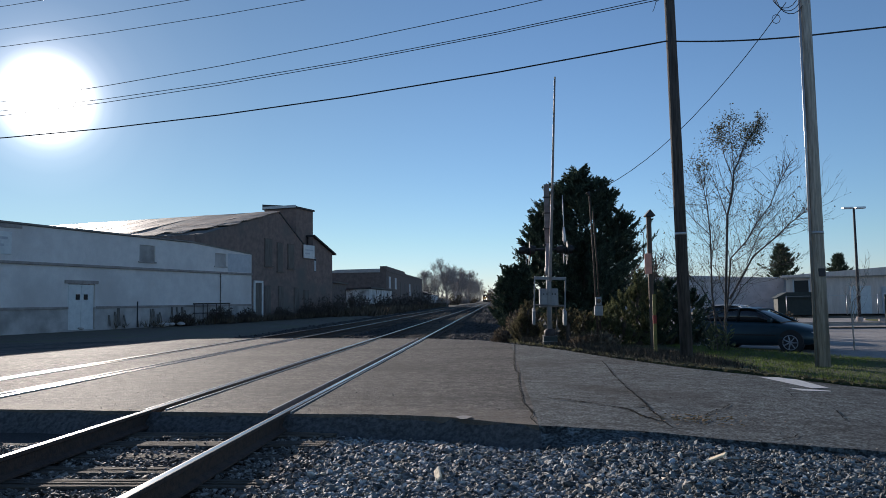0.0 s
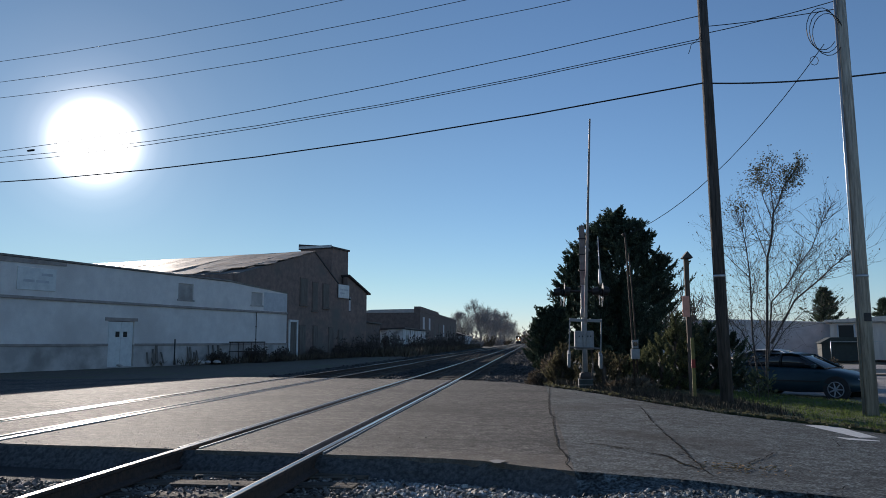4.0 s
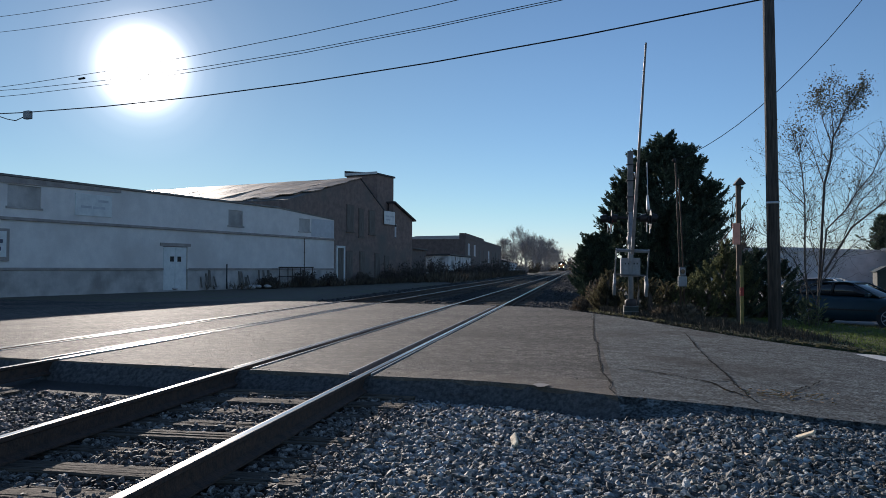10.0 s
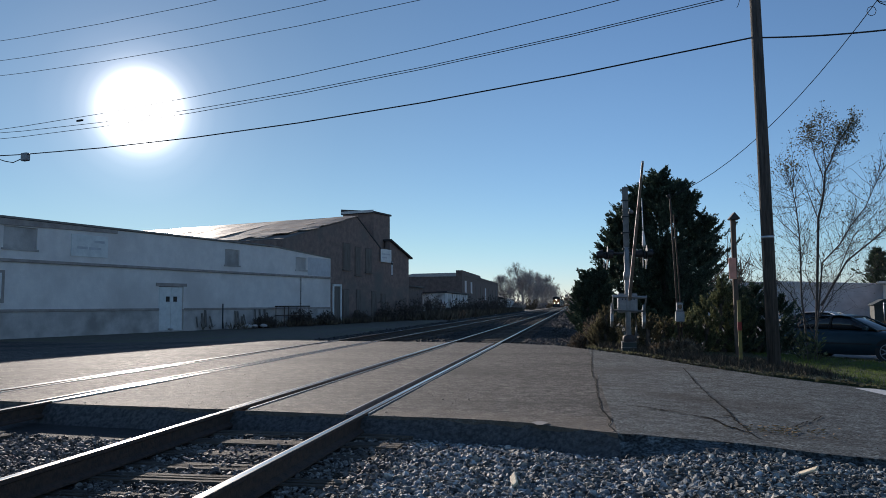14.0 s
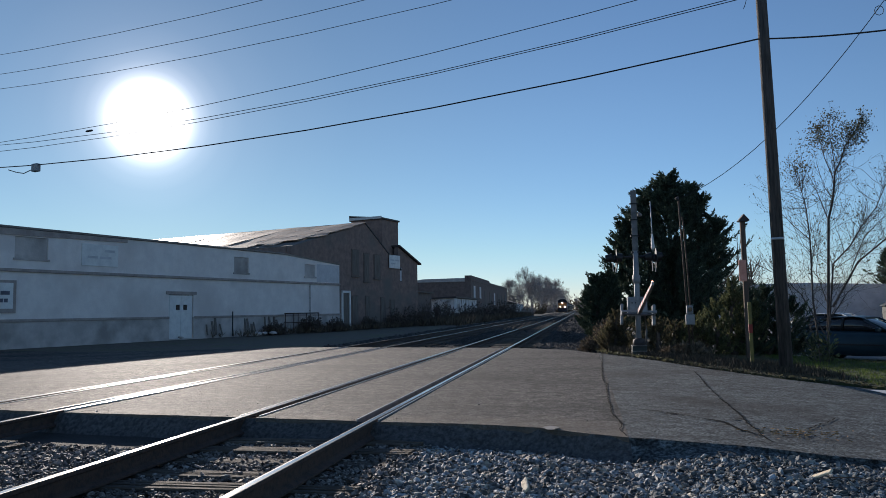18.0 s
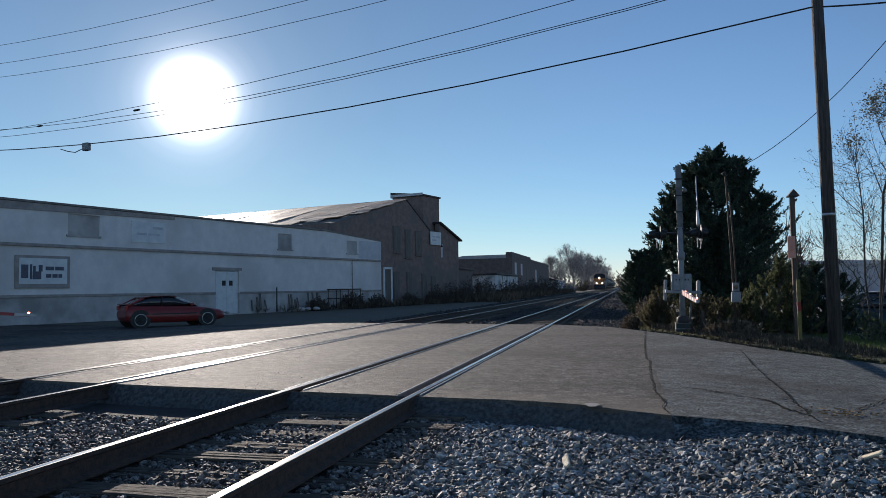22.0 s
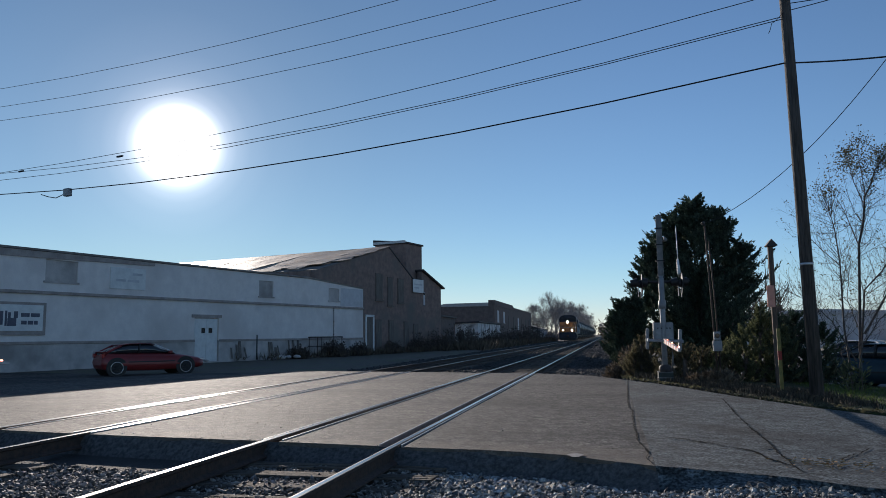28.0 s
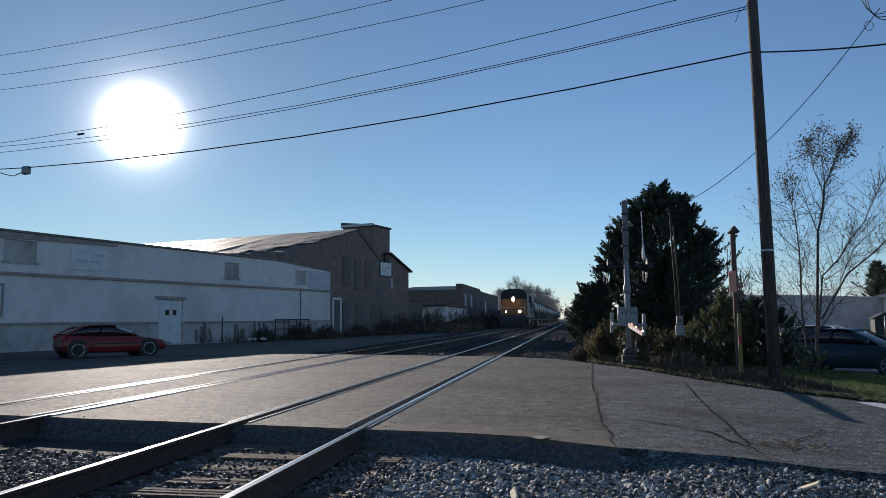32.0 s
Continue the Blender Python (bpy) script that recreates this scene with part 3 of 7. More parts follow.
def rails():
    prof = [(-0.07, -0.17), (-0.07, -0.155), (-0.012, -0.13), (-0.012, -0.045), (-0.036, -0.03), (-0.036, -0.004), (-0.031, -0.001), (-0.02, 0), (0.02, 0), (0.031, -0.001), (0.036, -0.004), (0.036, -0.03), (0.012, -0.045), (0.012, -0.13), (0.07, -0.155), (0.07, -0.17)]
    for k, name in ((0, "railway_track_near"), (2, "railway_track_far")):
        track = thing(name, pose((RAILS[k] + RAILS[k + 1]) / 2 - 8 * SKEW, 0, 0, 0, 0, -math.degrees(SKEW)), "polished steel rails on old timber ties", "track", kind="structure")
        for s in (0.755, -0.755):
            bm = bmesh.new()
            ys = [-60, 0, 10, 30, 80, 200, 500, 1500]
            rows = [[bm.verts.new((s + a, y, b)) for a, b in prof] for y in ys]
            n = len(prof)
            for r0, r1 in zip(rows, rows[1:]):
                for i in range(n):
                    f = bm.faces.new((r0[i], r0[(i + 1) % n], r1[(i + 1) % n], r1[i]))
                    f.material_index = 1 if i == 7 else 2 if i in (5, 6, 8, 9) else 0
            bmesh.ops.recalc_face_normals(bm, faces=bm.faces[:])
            rail = part("rail", bm, "rust", track)
            rail.data.materials.append(M["steel"])
            rail.data.materials.append(M["worn_steel"])
        # rubber seals with worn steel edges along the rails through the road; rubber blackened for the gap's shade
        for s in (0.755, -0.755):
            for dx, w_, m_ in ((-0.168 if s > 0 else 0.168, 0.008, "galv"), (0.066 if s > 0 else -0.066, 0.007, "galv"), (-0.098 if s > 0 else 0.098, 0.058, "rubber")):
                x = (RAILS[k] + RAILS[k + 1]) / 2 + s
                part("rail_seal", box(s + dx - w_, s + dx + w_, near_edge(x) + 0.05, far_edge(x) - 0.1, -0.12, -0.001 if m_ == "galv" else -0.1), m_, track)
        # timber ties, split along the grain
        shapes = []
        for v in range(4):
            rnd = random.Random(v)
            side_cut = [(-0.115, -0.36), (-0.115, -0.19), (-0.107, -0.178)]
            for c_ in sorted(rnd.uniform(-0.085, 0.085) for _ in range(4)):
                w_ = rnd.uniform(0.004, 0.009)
                d_ = rnd.uniform(0.012, 0.035)
                if c_ - w_ > side_cut[-1][0] + 0.006:
                    side_cut += [(c_ - w_, -0.176 - rnd.uniform(0, 0.006)), (c_, -0.176 - d_), (c_ + w_, -0.176 - rnd.uniform(0, 0.006))]
            side_cut += [(0.107, -0.178), (0.115, -0.19), (0.115, -0.36)]
            bm = bmesh.new()
            cuts = (-1.3, -1.27, -0.9, -0.45, 0, 0.45, 0.9, 1.27, 1.3)
            rings = [[bm.verts.new((x_ + 0.03 * noise.noise((y_ * 30, v, x_)) * (abs(x_) > 1.28), y_ + 0.012 * noise.noise((x_ * 2, y_ * 3, v)), z_ + 0.012 * noise.noise((x_ * 2.5, y_ * 20, v * 3)))) for y_, z_ in side_cut] for x_ in cuts]
            m_ = len(side_cut)
            for r0, r1 in zip(rings, rings[1:]):
                for i in range(m_ - 1):
                    bm.faces.new((r0[i], r0[i + 1], r1[i + 1], r1[i]))
            bm.faces.new(rings[0][::-1])
            bm.faces.new(rings[-1])
            bmesh.ops.recalc_face_normals(bm, faces=bm.faces[:])
            me = bpy.data.meshes.new("tie")
            bm.to_mesh(me)
            bm.free()
            me.materials.append(M["tie"])
            shapes.append(me)
        rnd = random.Random(4 + k)
        for i in range(-26, 150):
            y = TIE_Y + i * TIE_STEP
            x = (RAILS[k] + RAILS[k + 1]) / 2
            if near_edge(x) - edge_run(x) - 0.1 < y < far_edge(x) + 0.1:
                continue
            tie = new("tie", shapes[(i * 7 + i // 5) % 4])
            tie.parent = track
            tie.matrix_basis = pose(rnd.uniform(-0.05, 0.05), y + rnd.uniform(-0.03, 0.03), rnd.uniform(-0.012, 0.008), 0, 0, rnd.uniform(-1.2, 1.2))


def scatter(name, spots, size, material, label, seed, category="gravel", flat=0.75, kind="stuff", parent=None):
    """Many angular stones in one mesh: each an icosahedron knocked out of shape."""
    rng = np.random.default_rng(seed)
    bm = bmesh.new()
    bmesh.ops.create_icosphere(bm, subdivisions=1, radius=1)
    bm.verts.ensure_lookup_table()
    base = np.array([v.co[:] for v in bm.verts])
    tri = np.array([[v.index for v in f.verts] for f in bm.faces])
    bm.free()
    spots = np.asarray(spots)
    n, nv = len(spots), len(base)
    shape = base[None] * rng.uniform(0.85, 1.2, (n, nv, 1))
    for _ in range(5):
        cut = rng.normal(size=(n, 1, 3))
        cut /= np.linalg.norm(cut, axis=2, keepdims=True)
        over = np.maximum(0, (shape * cut).sum(2, keepdims=True) - rng.uniform(0.28, 0.7, (n, 1, 1)))
        shape = shape - cut * over
    shape *= 1.22
    shape = shape * np.stack([rng.uniform(0.8, 1.7, n), rng.uniform(0.6, 1.05, n), rng.uniform(0.35, 0.85, n) * flat / 0.75], 1)[:, None]
    # stones lie on their flat sides, turned any way and tipped a little
    yaw, tip_x, tip_y, o, l = rng.uniform(0, 2 * pi, n), rng.normal(0, 0.42, n), rng.normal(0, 0.42, n), np.zeros(n), np.ones(n)
    Rz = np.stack([np.cos(yaw), -np.sin(yaw), o, np.sin(yaw), np.cos(yaw), o, o, o, l], 1).reshape(n, 3, 3)
    Rx = np.stack([l, o, o, o, np.cos(tip_x), -np.sin(tip_x), o, np.sin(tip_x), np.cos(tip_x)], 1).reshape(n, 3, 3)
    Ry = np.stack([np.cos(tip_y), o, np.sin(tip_y), o, l, o, -np.sin(tip_y), o, np.cos(tip_y)], 1).reshape(n, 3, 3)
    R = Rx @ Ry @ Rz
    s = size * np.clip(rng.lognormal(0, 0.46, n), 0.42, 2.3)
    v = np.einsum("nij,nvj->nvi", R, shape) * s[:, None, None] + spots[:, None]
    me = bpy.data.meshes.new(name)
    me.vertices.add(n * nv)
    me.vertices.foreach_set("co", v.reshape(-1))
    f = (tri[None] + (np.arange(n) * nv)[:, None, None]).reshape(-1)
    me.loops.add(len(f))
    me.loops.foreach_set("vertex_index", f.astype(np.int32))
    me.polygons.add(len(f) // 3)
    me.polygons.foreach_set("loop_start", np.arange(0, len(f), 3, dtype=np.int32))
    me.polygons.foreach_set("use_smooth", np.zeros(len(f) // 3, dtype=bool))
    me.materials.append(M[material])
    me.update(calc_edges=True)
    me.validate()
    ob = new(name, me)
    ob.parent = parent
    return tagged(ob, label, category, kind=kind)


def bed_z(x, y):
    """Top of the ballast: level with the ties by the tracks, a low heap beside the near rail."""
    z = ground_z(x, y) + 0.02
    if y < 9:
        z += 0.03 * math.exp(-((x + 0.6) / 1.1) ** 2) * ease(7.2, 6.2, y) if y < 7.2 else 0
    return z


def ballast():
    rng = np.random.default_rng(11)
    # ballast bed under the stones, both sides of the road; its dark colour stands for their shade
    for lo, hi in ((-30, 0), (0, 400)):
        verts, faces = [], []
        xs = np.linspace(-10.0, 0.9, 30)
        if lo < 0:
            ys = [-30, 0, 3, 4, 5, 6, 6.6, 7.0]
            pts = [[(x, min(y, near_edge(x) - 0.02) if y > 6 else y) for x in xs] for y in ys] + [[(x, near_edge(x) + 0.3) for x in xs]]
        else:
            pts = [[(x, far_edge(x) - 0.3) for x in xs]] + [[(x, y) for x in xs] for y in (24.5, 30, 45, 80, 200, 1400)]
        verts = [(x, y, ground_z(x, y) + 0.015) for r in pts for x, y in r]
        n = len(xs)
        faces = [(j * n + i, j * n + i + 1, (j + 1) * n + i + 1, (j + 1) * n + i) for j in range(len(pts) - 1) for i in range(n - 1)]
        tagged(arrays("ballast_bed", verts, faces, "bed"), "bed of crushed stone under the tracks, near-black for shade between the stones", "ballast", kind="structure")
    spots = []

    def fill(count, x0, x1, y0, y1, lift=0.0, keep=lambda x, y: True):
        for _ in range(count):
            x, y = rng.uniform(x0, x1), rng.uniform(y0, y1)
            if keep(x, y):
                spots.append((x, y, bed_z(x, y) + lift + rng.uniform(-0.012, 0.02)))

    before = lambda x, y: y < near_edge(x) - 0.06 - edge_run(x) + rng.normal(0, 0.05) and min(abs(x - SKEW * (y - 8) - r) for r in RAILS) > 0.08
    off_tie = lambda x, y: before(x, y) and (abs(((y - TIE_Y) / TIE_STEP + 0.5) % 1 - 0.5) > 0.17 + 0.05 * noise.noise((x * 4, y * 4, 2)) or noise.noise((x * 2.2, y * 2.2, 5)) > 0.02 or rng.random() < 0.16)
    fill(44000, -1.55, 1.4, 3.7, 7.3, 0, lambda x, y: before(x, y) and rng.random() < 1 - ease(0.3, 1.4, x))
    scatter("ballast_stones", spots, 0.0158, "stone", "loose angular grey ballast stones beside the rails", 3)
    spots.clear()
    fill(26000, -4.25, -1.45, 3.2, 7.6, 0.02, off_tie)
    fill(11000, -10, -5.6, 4.5, 8.5, 0.02, off_tie)
    # between the tracks the darker stone colour replaces the shade falling there
    fill(18000, -6.0, -4.2, 3.6, 7.9, 0.0, before)
    scatter("ballast_stones", spots, 0.0145, "gauge_stone", "brown-grey dusty stones between the ties, used for shade between the tracks", 9)
    spots.clear()
    fill(58000, 0.2, 4.6, 3.7, 7.0, 0, lambda x, y: before(x, y) and rng.random() < ease(0.2, 1.5, x) * 0.9 + 0.1)
    scatter("ballast_stones", spots, 0.0138, "small_stone", "small dark crushed stones along the road's edge", 4)
    spots.clear()
    # the tracks run on behind
    fill(7000, -9.5, 1.6, -8, 3.7, 0.01, off_tie)
    scatter("ballast_stones", spots, 0.03, "stone", "grey ballast stones along the tracks", 14)
    spots.clear()
    # loose grit lying on the road, thickest along the rails and the edges
    for _ in range(5000):
        x = rng.uniform(-15, 3.5)
        s_ = rng.random()
        y = near_edge(x) + 0.05 + (far_edge(x) - near_edge(x) - 0.1) * (s_ if rng.random() < 0.5 else s_ ** 3 if rng.random() < 0.5 else 1 - s_ ** 4)
        spread = 0.5 + noise.noise((x * 0.7, y * 0.5, 8)) + 0.5 * (min(abs(x - SKEW * (y - 8) - r) for r in RAILS) < 0.45)
        if rng.random() < spread * (0.55 if x > 0.4 else 1) and min(abs(x - SKEW * (y - 8) - r) for r in RAILS) > 0.2:
            spots.append((x, y, surf_z(x, y) + 0.002))
    scatter("road_grit", spots, 0.0045, "gauge_stone", "scattered loose grit and pebbles on the road", 12)
    spots.clear()
    beyond = lambda x, y: y > far_edge(x) + 0.15 and min(abs(x - SKEW * (y - 8) - r) for r in RAILS) > 0.08
    fill(13000, -1.6, 0.9, 20.5, 34, 0.02, beyond)
    fill(11000, -10, -1.4, 22, 40, 0.0, beyond)
    scatter("ballast_stones", spots, 0.03, "far_stone", "grey ballast stones along the tracks just beyond the road", 7)
    spots.clear()
    fill(4500, -1.5, 0.9, 34, 70, 0.03, beyond)
    fill(9000, -10, -1.4, 40, 75, 0.01, beyond)
    scatter("ballast_stones", spots, 0.042, "far_stone", "grey ballast stones along the tracks beyond the road", 5)
    spots.clear()
    fill(9000, -10, 0.9, 75, 150, 0.02, beyond)
    scatter("ballast_stones", spots, 0.075, "far_stone", "grey ballast far along the tracks", 6)


# ---- the old mill: a long white-painted front, a gabled brick house and a tower ----
def wall_with_holes(name, y0, y1, z0, z1, holes, x0, x1, material, parent):
    """A wall along y with rectangular openings (ya, yb, za, zb) cut through."""
    ys = sorted({y0, y1, *[v for h_ in holes for v in h_[:2]]})
    zs = sorted({z0, z1, *[v for h_ in holes for v in h_[2:]]})
    bm = bmesh.new()
    for ya, yb in zip(ys, ys[1:]):
        for za, zb in zip(zs, zs[1:]):
            cy, cz = (ya + yb) / 2, (za + zb) / 2
            if not any(h_[0] < cy < h_[1] and h_[2] < cz < h_[3] for h_ in holes):
                box(x0, x1, ya, yb, za, zb, bm=bm)
    bmesh.ops.remove_doubles(bm, verts=bm.verts[:], dist=0.0005)
    seen = {}
    for f in bm.faces:
        seen.setdefault(tuple(round(c, 3) for c in f.calc_center_median()), []).append(f)
    bmesh.ops.delete(bm, geom=[f for fs in seen.values() if len(fs) > 1 for f in fs], context="FACES")
    return part(name, bm, material, parent)


def white_building():
    b = thing("mill_building", WALL, "long two-storey white-painted masonry mill front with stained ledge", "building")
    holes = [(30.42, 32.29, 0.0, 2.5), (21.33, 22.98, 4.05, 5.05), (35.7, 37.06, 3.95, 4.95), (43.02, 44.32, 3.95, 4.85)]
    wall_with_holes("wall", 17.7, 40.6, 1.2, 5.38, [h_ for h_ in holes[1:3]] + [(30.42, 32.29, 1.2, 2.5)], -0.35, 0, "white_wall", b)
    wall_with_holes("low_wall", 40.6, 47.45, 1.2, 4.97, holes[3:], -0.35, 0, "white_wall", b)
    part("wall_wedge", prism([(40.6, 4.97), (47.45, 4.97), (40.6, 5.38)], -0.35, 0, "x"), "white_wall", b)
    wall_with_holes("plinth", 17.7, 47.45, -0.3, 1.2, [(30.42, 32.29, 0.0, 1.2)], -0.35, 0.06, "plinth", b)
    part("ledge", box(0, 0.11, 17.7, 47.45, 3.42, 3.56, 0.01), "stain", b, "dark weathered stone ledge")
    part("plinth_cap", box(0.06, 0.11, 17.7, 30.4, 1.13, 1.26, 0.01), "stain", b)
    part("plinth_cap", box(0.06, 0.11, 32.3, 47.45, 1.13, 1.26, 0.01), "stain", b)
    part("coping", box(-0.42, 0.08, 17.6, 40.6, 5.38, 5.5, 0.02), "coping", b, "weathered metal roof edge coping")
    part("coping", prism([(40.6, 5.38), (47.5, 4.97), (47.5, 5.04), (40.6, 5.5)], -0.42, 0.04, "x"), "coping", b)
    part("fascia", prism([(17.7, 5.02), (27.5, 5.2), (27.5, 5.38), (17.7, 5.38)], 0.0, 0.05, "x"), "stain", b, "dark strip under the roof edge, narrowing along the wall")
    part("end_wall", box(-9, -0.35, 17.7, 18.0, -0.1, 5.38), "white_wall", b)
    part("end_wall", box(-9, -0.45, 47.1, 47.45, -0.1, 4.5), "white_wall", b)
    part("roof", prism([(-9.2, 4.2), (-9.2, 4.05), (-0.36, 5.3), (-0.36, 5.4)], 17.7, 41.4), "trim", b)
    for ya, yb, za, zb in holes[1:]:
        w = part("blocked_window", box(-0.2, -0.07, ya, yb, za, zb), "plinth", b, "blocked-up window")
        part("sill", box(-0.1, 0.05, ya - 0.08, yb + 0.08, za - 0.09, za), "plinth", w)
    door = part("door", box(-0.12, -0.05, 30.46, 32.25, 0.0, 2.46), "white_paint", b, "white-painted double door")
    part("door_leaf", box(-0.05, -0.025, 30.5, 31.34, 0.06, 2.4, 0.006), "white_paint", door)
    part("door_leaf", box(-0.05, -0.025, 31.37, 32.21, 0.06, 2.4, 0.006), "white_paint", door)
    for y in (31.0, 31.55):
        part("pane", box(-0.025, -0.018, y - 0.02, y + 0.26, 1.62, 1.92), "glass", door)
    part("lintel", box(0, 0.05, 30.2, 32.5, 2.5, 2.68), "stain", b)
    part("west_part_wall", box(-0.5, -0.12, 4, 17.7, -0.1, 5.05), "white_wall", b)
    part("west_part_coping", box(-0.6, 0.0, 4, 17.7, 5.05, 5.2), "trim", b)
    part("pale_patch", box(0, 0.012, 44.5, 47.4, 3.6, 4.92), "pale_board", b, "freshly painted pale patch")
    # a framed sign and a faded one
    s = thing("mill_sign", WALL, "white framed company sign board on the mill front", "sign")
    part("backing", box(0.02, 0.07, 18.84, 21.42, 1.55, 3.02), "stain", s)
    part("panel", box(0.07, 0.085, 19.02, 21.27, 1.74, 2.9), "white_paint", s)
    for ya, yb, za, zb in ((19.1, 19.42, 2.0, 2.6), (19.5, 19.6, 1.95, 2.62), (19.62, 20.02, 1.95, 2.3), (19.9, 20.08, 2.3, 2.6), (19.64, 19.76, 2.3, 2.55)):
        part("emblem", box(0.085, 0.092, ya, yb, za, zb), "sign_ink", s)
    for row, z in ((((20.22, 20.62), (20.68, 21.1)), 2.36), (((20.24, 20.5), (20.55, 20.8), (20.84, 21.02)), 2.02)):
        for ya, yb in row:
            part("lettering", box(0.085, 0.092, ya, yb, z, z + 0.17), "sign_ink", s)
    s = thing("faded_sign", WALL, "pale sun-bleached painted sign board with grey writing bars", "sign")
    part("panel", box(0.004, 0.05, 24.77, 26.92, 3.87, 4.97, 0.005), "white_paint", s)
    for ya, yb, z in ((25.1, 25.7, 4.25), (25.8, 26.5, 4.25), (26.1, 26.7, 4.6)):
        part("lettering", box(0.05, 0.056, ya, yb, z, z + 0.12), "grey_wall", s)


def gable_house():
    b = thing("gabled_mill_house", WALL, "derelict dark brick mill house with a rusted tin gable roof", "building")
    # gable front between the white front's corner and the tower; the ridge runs back from it
    yL, yP, yR, zL, zP, zR = 41.3, 51.23, 57.2, 6.1, 8.72, 5.1
    bm = prism([(47.47, -0.3), (57.0, -0.3), (57.0, 5.3), (yP, 8.62), (41.45, 6.0), (41.45, 5.46), (47.47, 5.06)], -0.4, 0.0, "x")
    part("front_wall", bm, "brick", b)
    part("side_wall", box(-30, -0.4, 56.6, 57.0, -0.1, 5.2), "brick", b)
    part("roof_deck", prism([(yL + 0.3, zL - 0.02), (yP, zP - 0.12), (yP, zP - 0.2), (yL + 0.3, zL - 0.12)], -32, -0.02, "x"), "board", b, "weathered roof deck under the tin")
    # roof in tin sheets, each slope thick, ridge falling slightly as the old frame sags
    n = 30
    for i in range(n):
        x0, x1 = 0.12 - i * 1.05, 0.12 - (i + 1) * 1.05 + 0.03
        dz0, dz1 = 0.06 * noise.noise((i * 0.37, 1, 0)), 0.06 * noise.noise(((i + 1) * 0.37, 1, 0))
        bm = bmesh.new()
        low = 0.1 * noise.noise((i * 0.6, 5, 2))
        cut = (3.2, 1.9, 0.7, 1.3, 0.3)[i] if i < 5 else 0
        ya, za = yL + cut, zL + cut * 0.264
        rows = []
        for k in range(9):
            s = k / 8
            y_, z_ = yP + (ya - yP) * s, zP + (za - zP) * s
            torn = 0.5 * noise.noise((k * 0.8, 3, 1)) if i == 0 else 0
            lift = (0.25 if i < 3 else 0.1) * noise.noise((i * 0.8, k * 0.6, 4)) * s
            rows.append([bm.verts.new((x0 + torn, y_, z_ + dz0 * (1 - s) + low * s + lift)), bm.verts.new((x1, y_, z_ + dz1 * (1 - s) + low * s + lift * 0.6 + 0.03 * s))])
        for p, q in zip(rows, rows[1:]):
            bm.faces.new((p[0], q[0], q[1], p[1]))
        r = bmesh.ops.extrude_face_region(bm, geom=bm.faces[:])
        bmesh.ops.translate(bm, verts=[q for q in r["geom"] if isinstance(q, bmesh.types.BMVert)], vec=(0, 0, -0.06))
        bmesh.ops.recalc_face_normals(bm, faces=bm.faces[:])
        part("roof_sheet", bm, "tin", b, "rusted tin roof sheet")
    part("roof_east", prism([(yP, zP), (yR, zR), (yR, zR - 0.12), (yP, zP - 0.12)], -32, 0.06, "x"), "trim", b)
    part("back_wall", box(-32, -0.4, 41.4, 41.7, -0.1, 6.0), "brick", b)
    for ya, yb, za, zb in ((49.21, 50.17, 4.3, 6.3), (51.0, 51.7, 3.9, 6.1), (52.6, 53.5, 4.2, 6.1), (49.2, 50.0, 0.5, 2.6), (51.2, 51.8, 1.0, 2.6), (53.6, 54.3, 0.6, 2.5), (55.2, 55.9, 0.8, 2.3)):
        w = part("window", box(0, 0.05, ya - 0.07, yb + 0.07, za - 0.07, zb + 0.07), "brick_dark", b, "boarded-up window")
        part("boarding", box(0.05, 0.075, ya, yb, za, zb), "board", w)
        part("sill", box(0, 0.12, ya - 0.12, yb + 0.12, za - 0.16, za - 0.07), "board", w)
    d = part("doorway", box(0, 0.06, 47.75, 48.8, -0.05, 2.9), "board", b, "weathered door with peeling white frame")
    for ya, yb, za, zb in ((47.68, 47.82, -0.05, 3.0), (48.72, 48.88, -0.05, 3.0), (47.68, 48.88, 2.85, 3.02)):
        part("frame", box(0.0, 0.12, ya, yb, za, zb, 0.01), "white_paint", d)
    t = thing("mill_tower", WALL, "square dark brick mill tower above the roofs", "building")
    part("tower_wall", box(-4.0, -0.8, 55.3, 58.2, -0.1, 9.47, 0.02), "brick", t)
    part("tower_cap", prism([(-4.15, 9.47), (-0.68, 9.47), (-0.68, 9.62), (-4.15, 9.97)], 55.2, 58.3), "trim", t)
    part("tower_fascia", box(-4.1, -0.75, 55.12, 55.2, 9.52, 9.74), "galv", t)
    c = thing("lean_to_house", WALL, "dark brick side house with a sloping dark roof", "building")
    part("front_wall", prism([(57.0, -0.1), (60.6, -0.1), (60.6, 5.85), (57.0, 7.1)], -0.6, -0.15, "x"), "brick", c)
    part("side_wall", box(-15, -0.6, 60.2, 60.6, -0.1, 5.6), "brick", c)
    part("roof", prism([(56.9, 7.1), (60.95, 5.66), (60.95, 5.8), (56.9, 7.25)], -15, 0.1, "x"), "trim", c)
    w = part("window", box(-0.15, -0.1, 57.05, 57.5, 4.0, 5.3), "trim", c)
    part("boarding", box(-0.1, -0.08, 57.1, 57.45, 4.05, 5.25), "pale_board", w)
    s = thing("gable_sign", WALL, "small white sign board high on the brick gable", "sign")
    part("panel", box(0.12, 0.17, 54.9, 56.75, 5.1, 6.25, 0.01), "white_paint", s)
    for ya, yb, z in ((55.1, 55.7, 5.75), (55.8, 56.5, 5.75), (55.1, 55.9, 5.45)):
        part("lettering", box(0.17, 0.18, ya, yb, z, z + 0.12), "grey_wall", s)
    part("bracket", rod([(0, 55.2, 5.4), (0.13, 55.2, 5.4)], 0.03), "black", s)


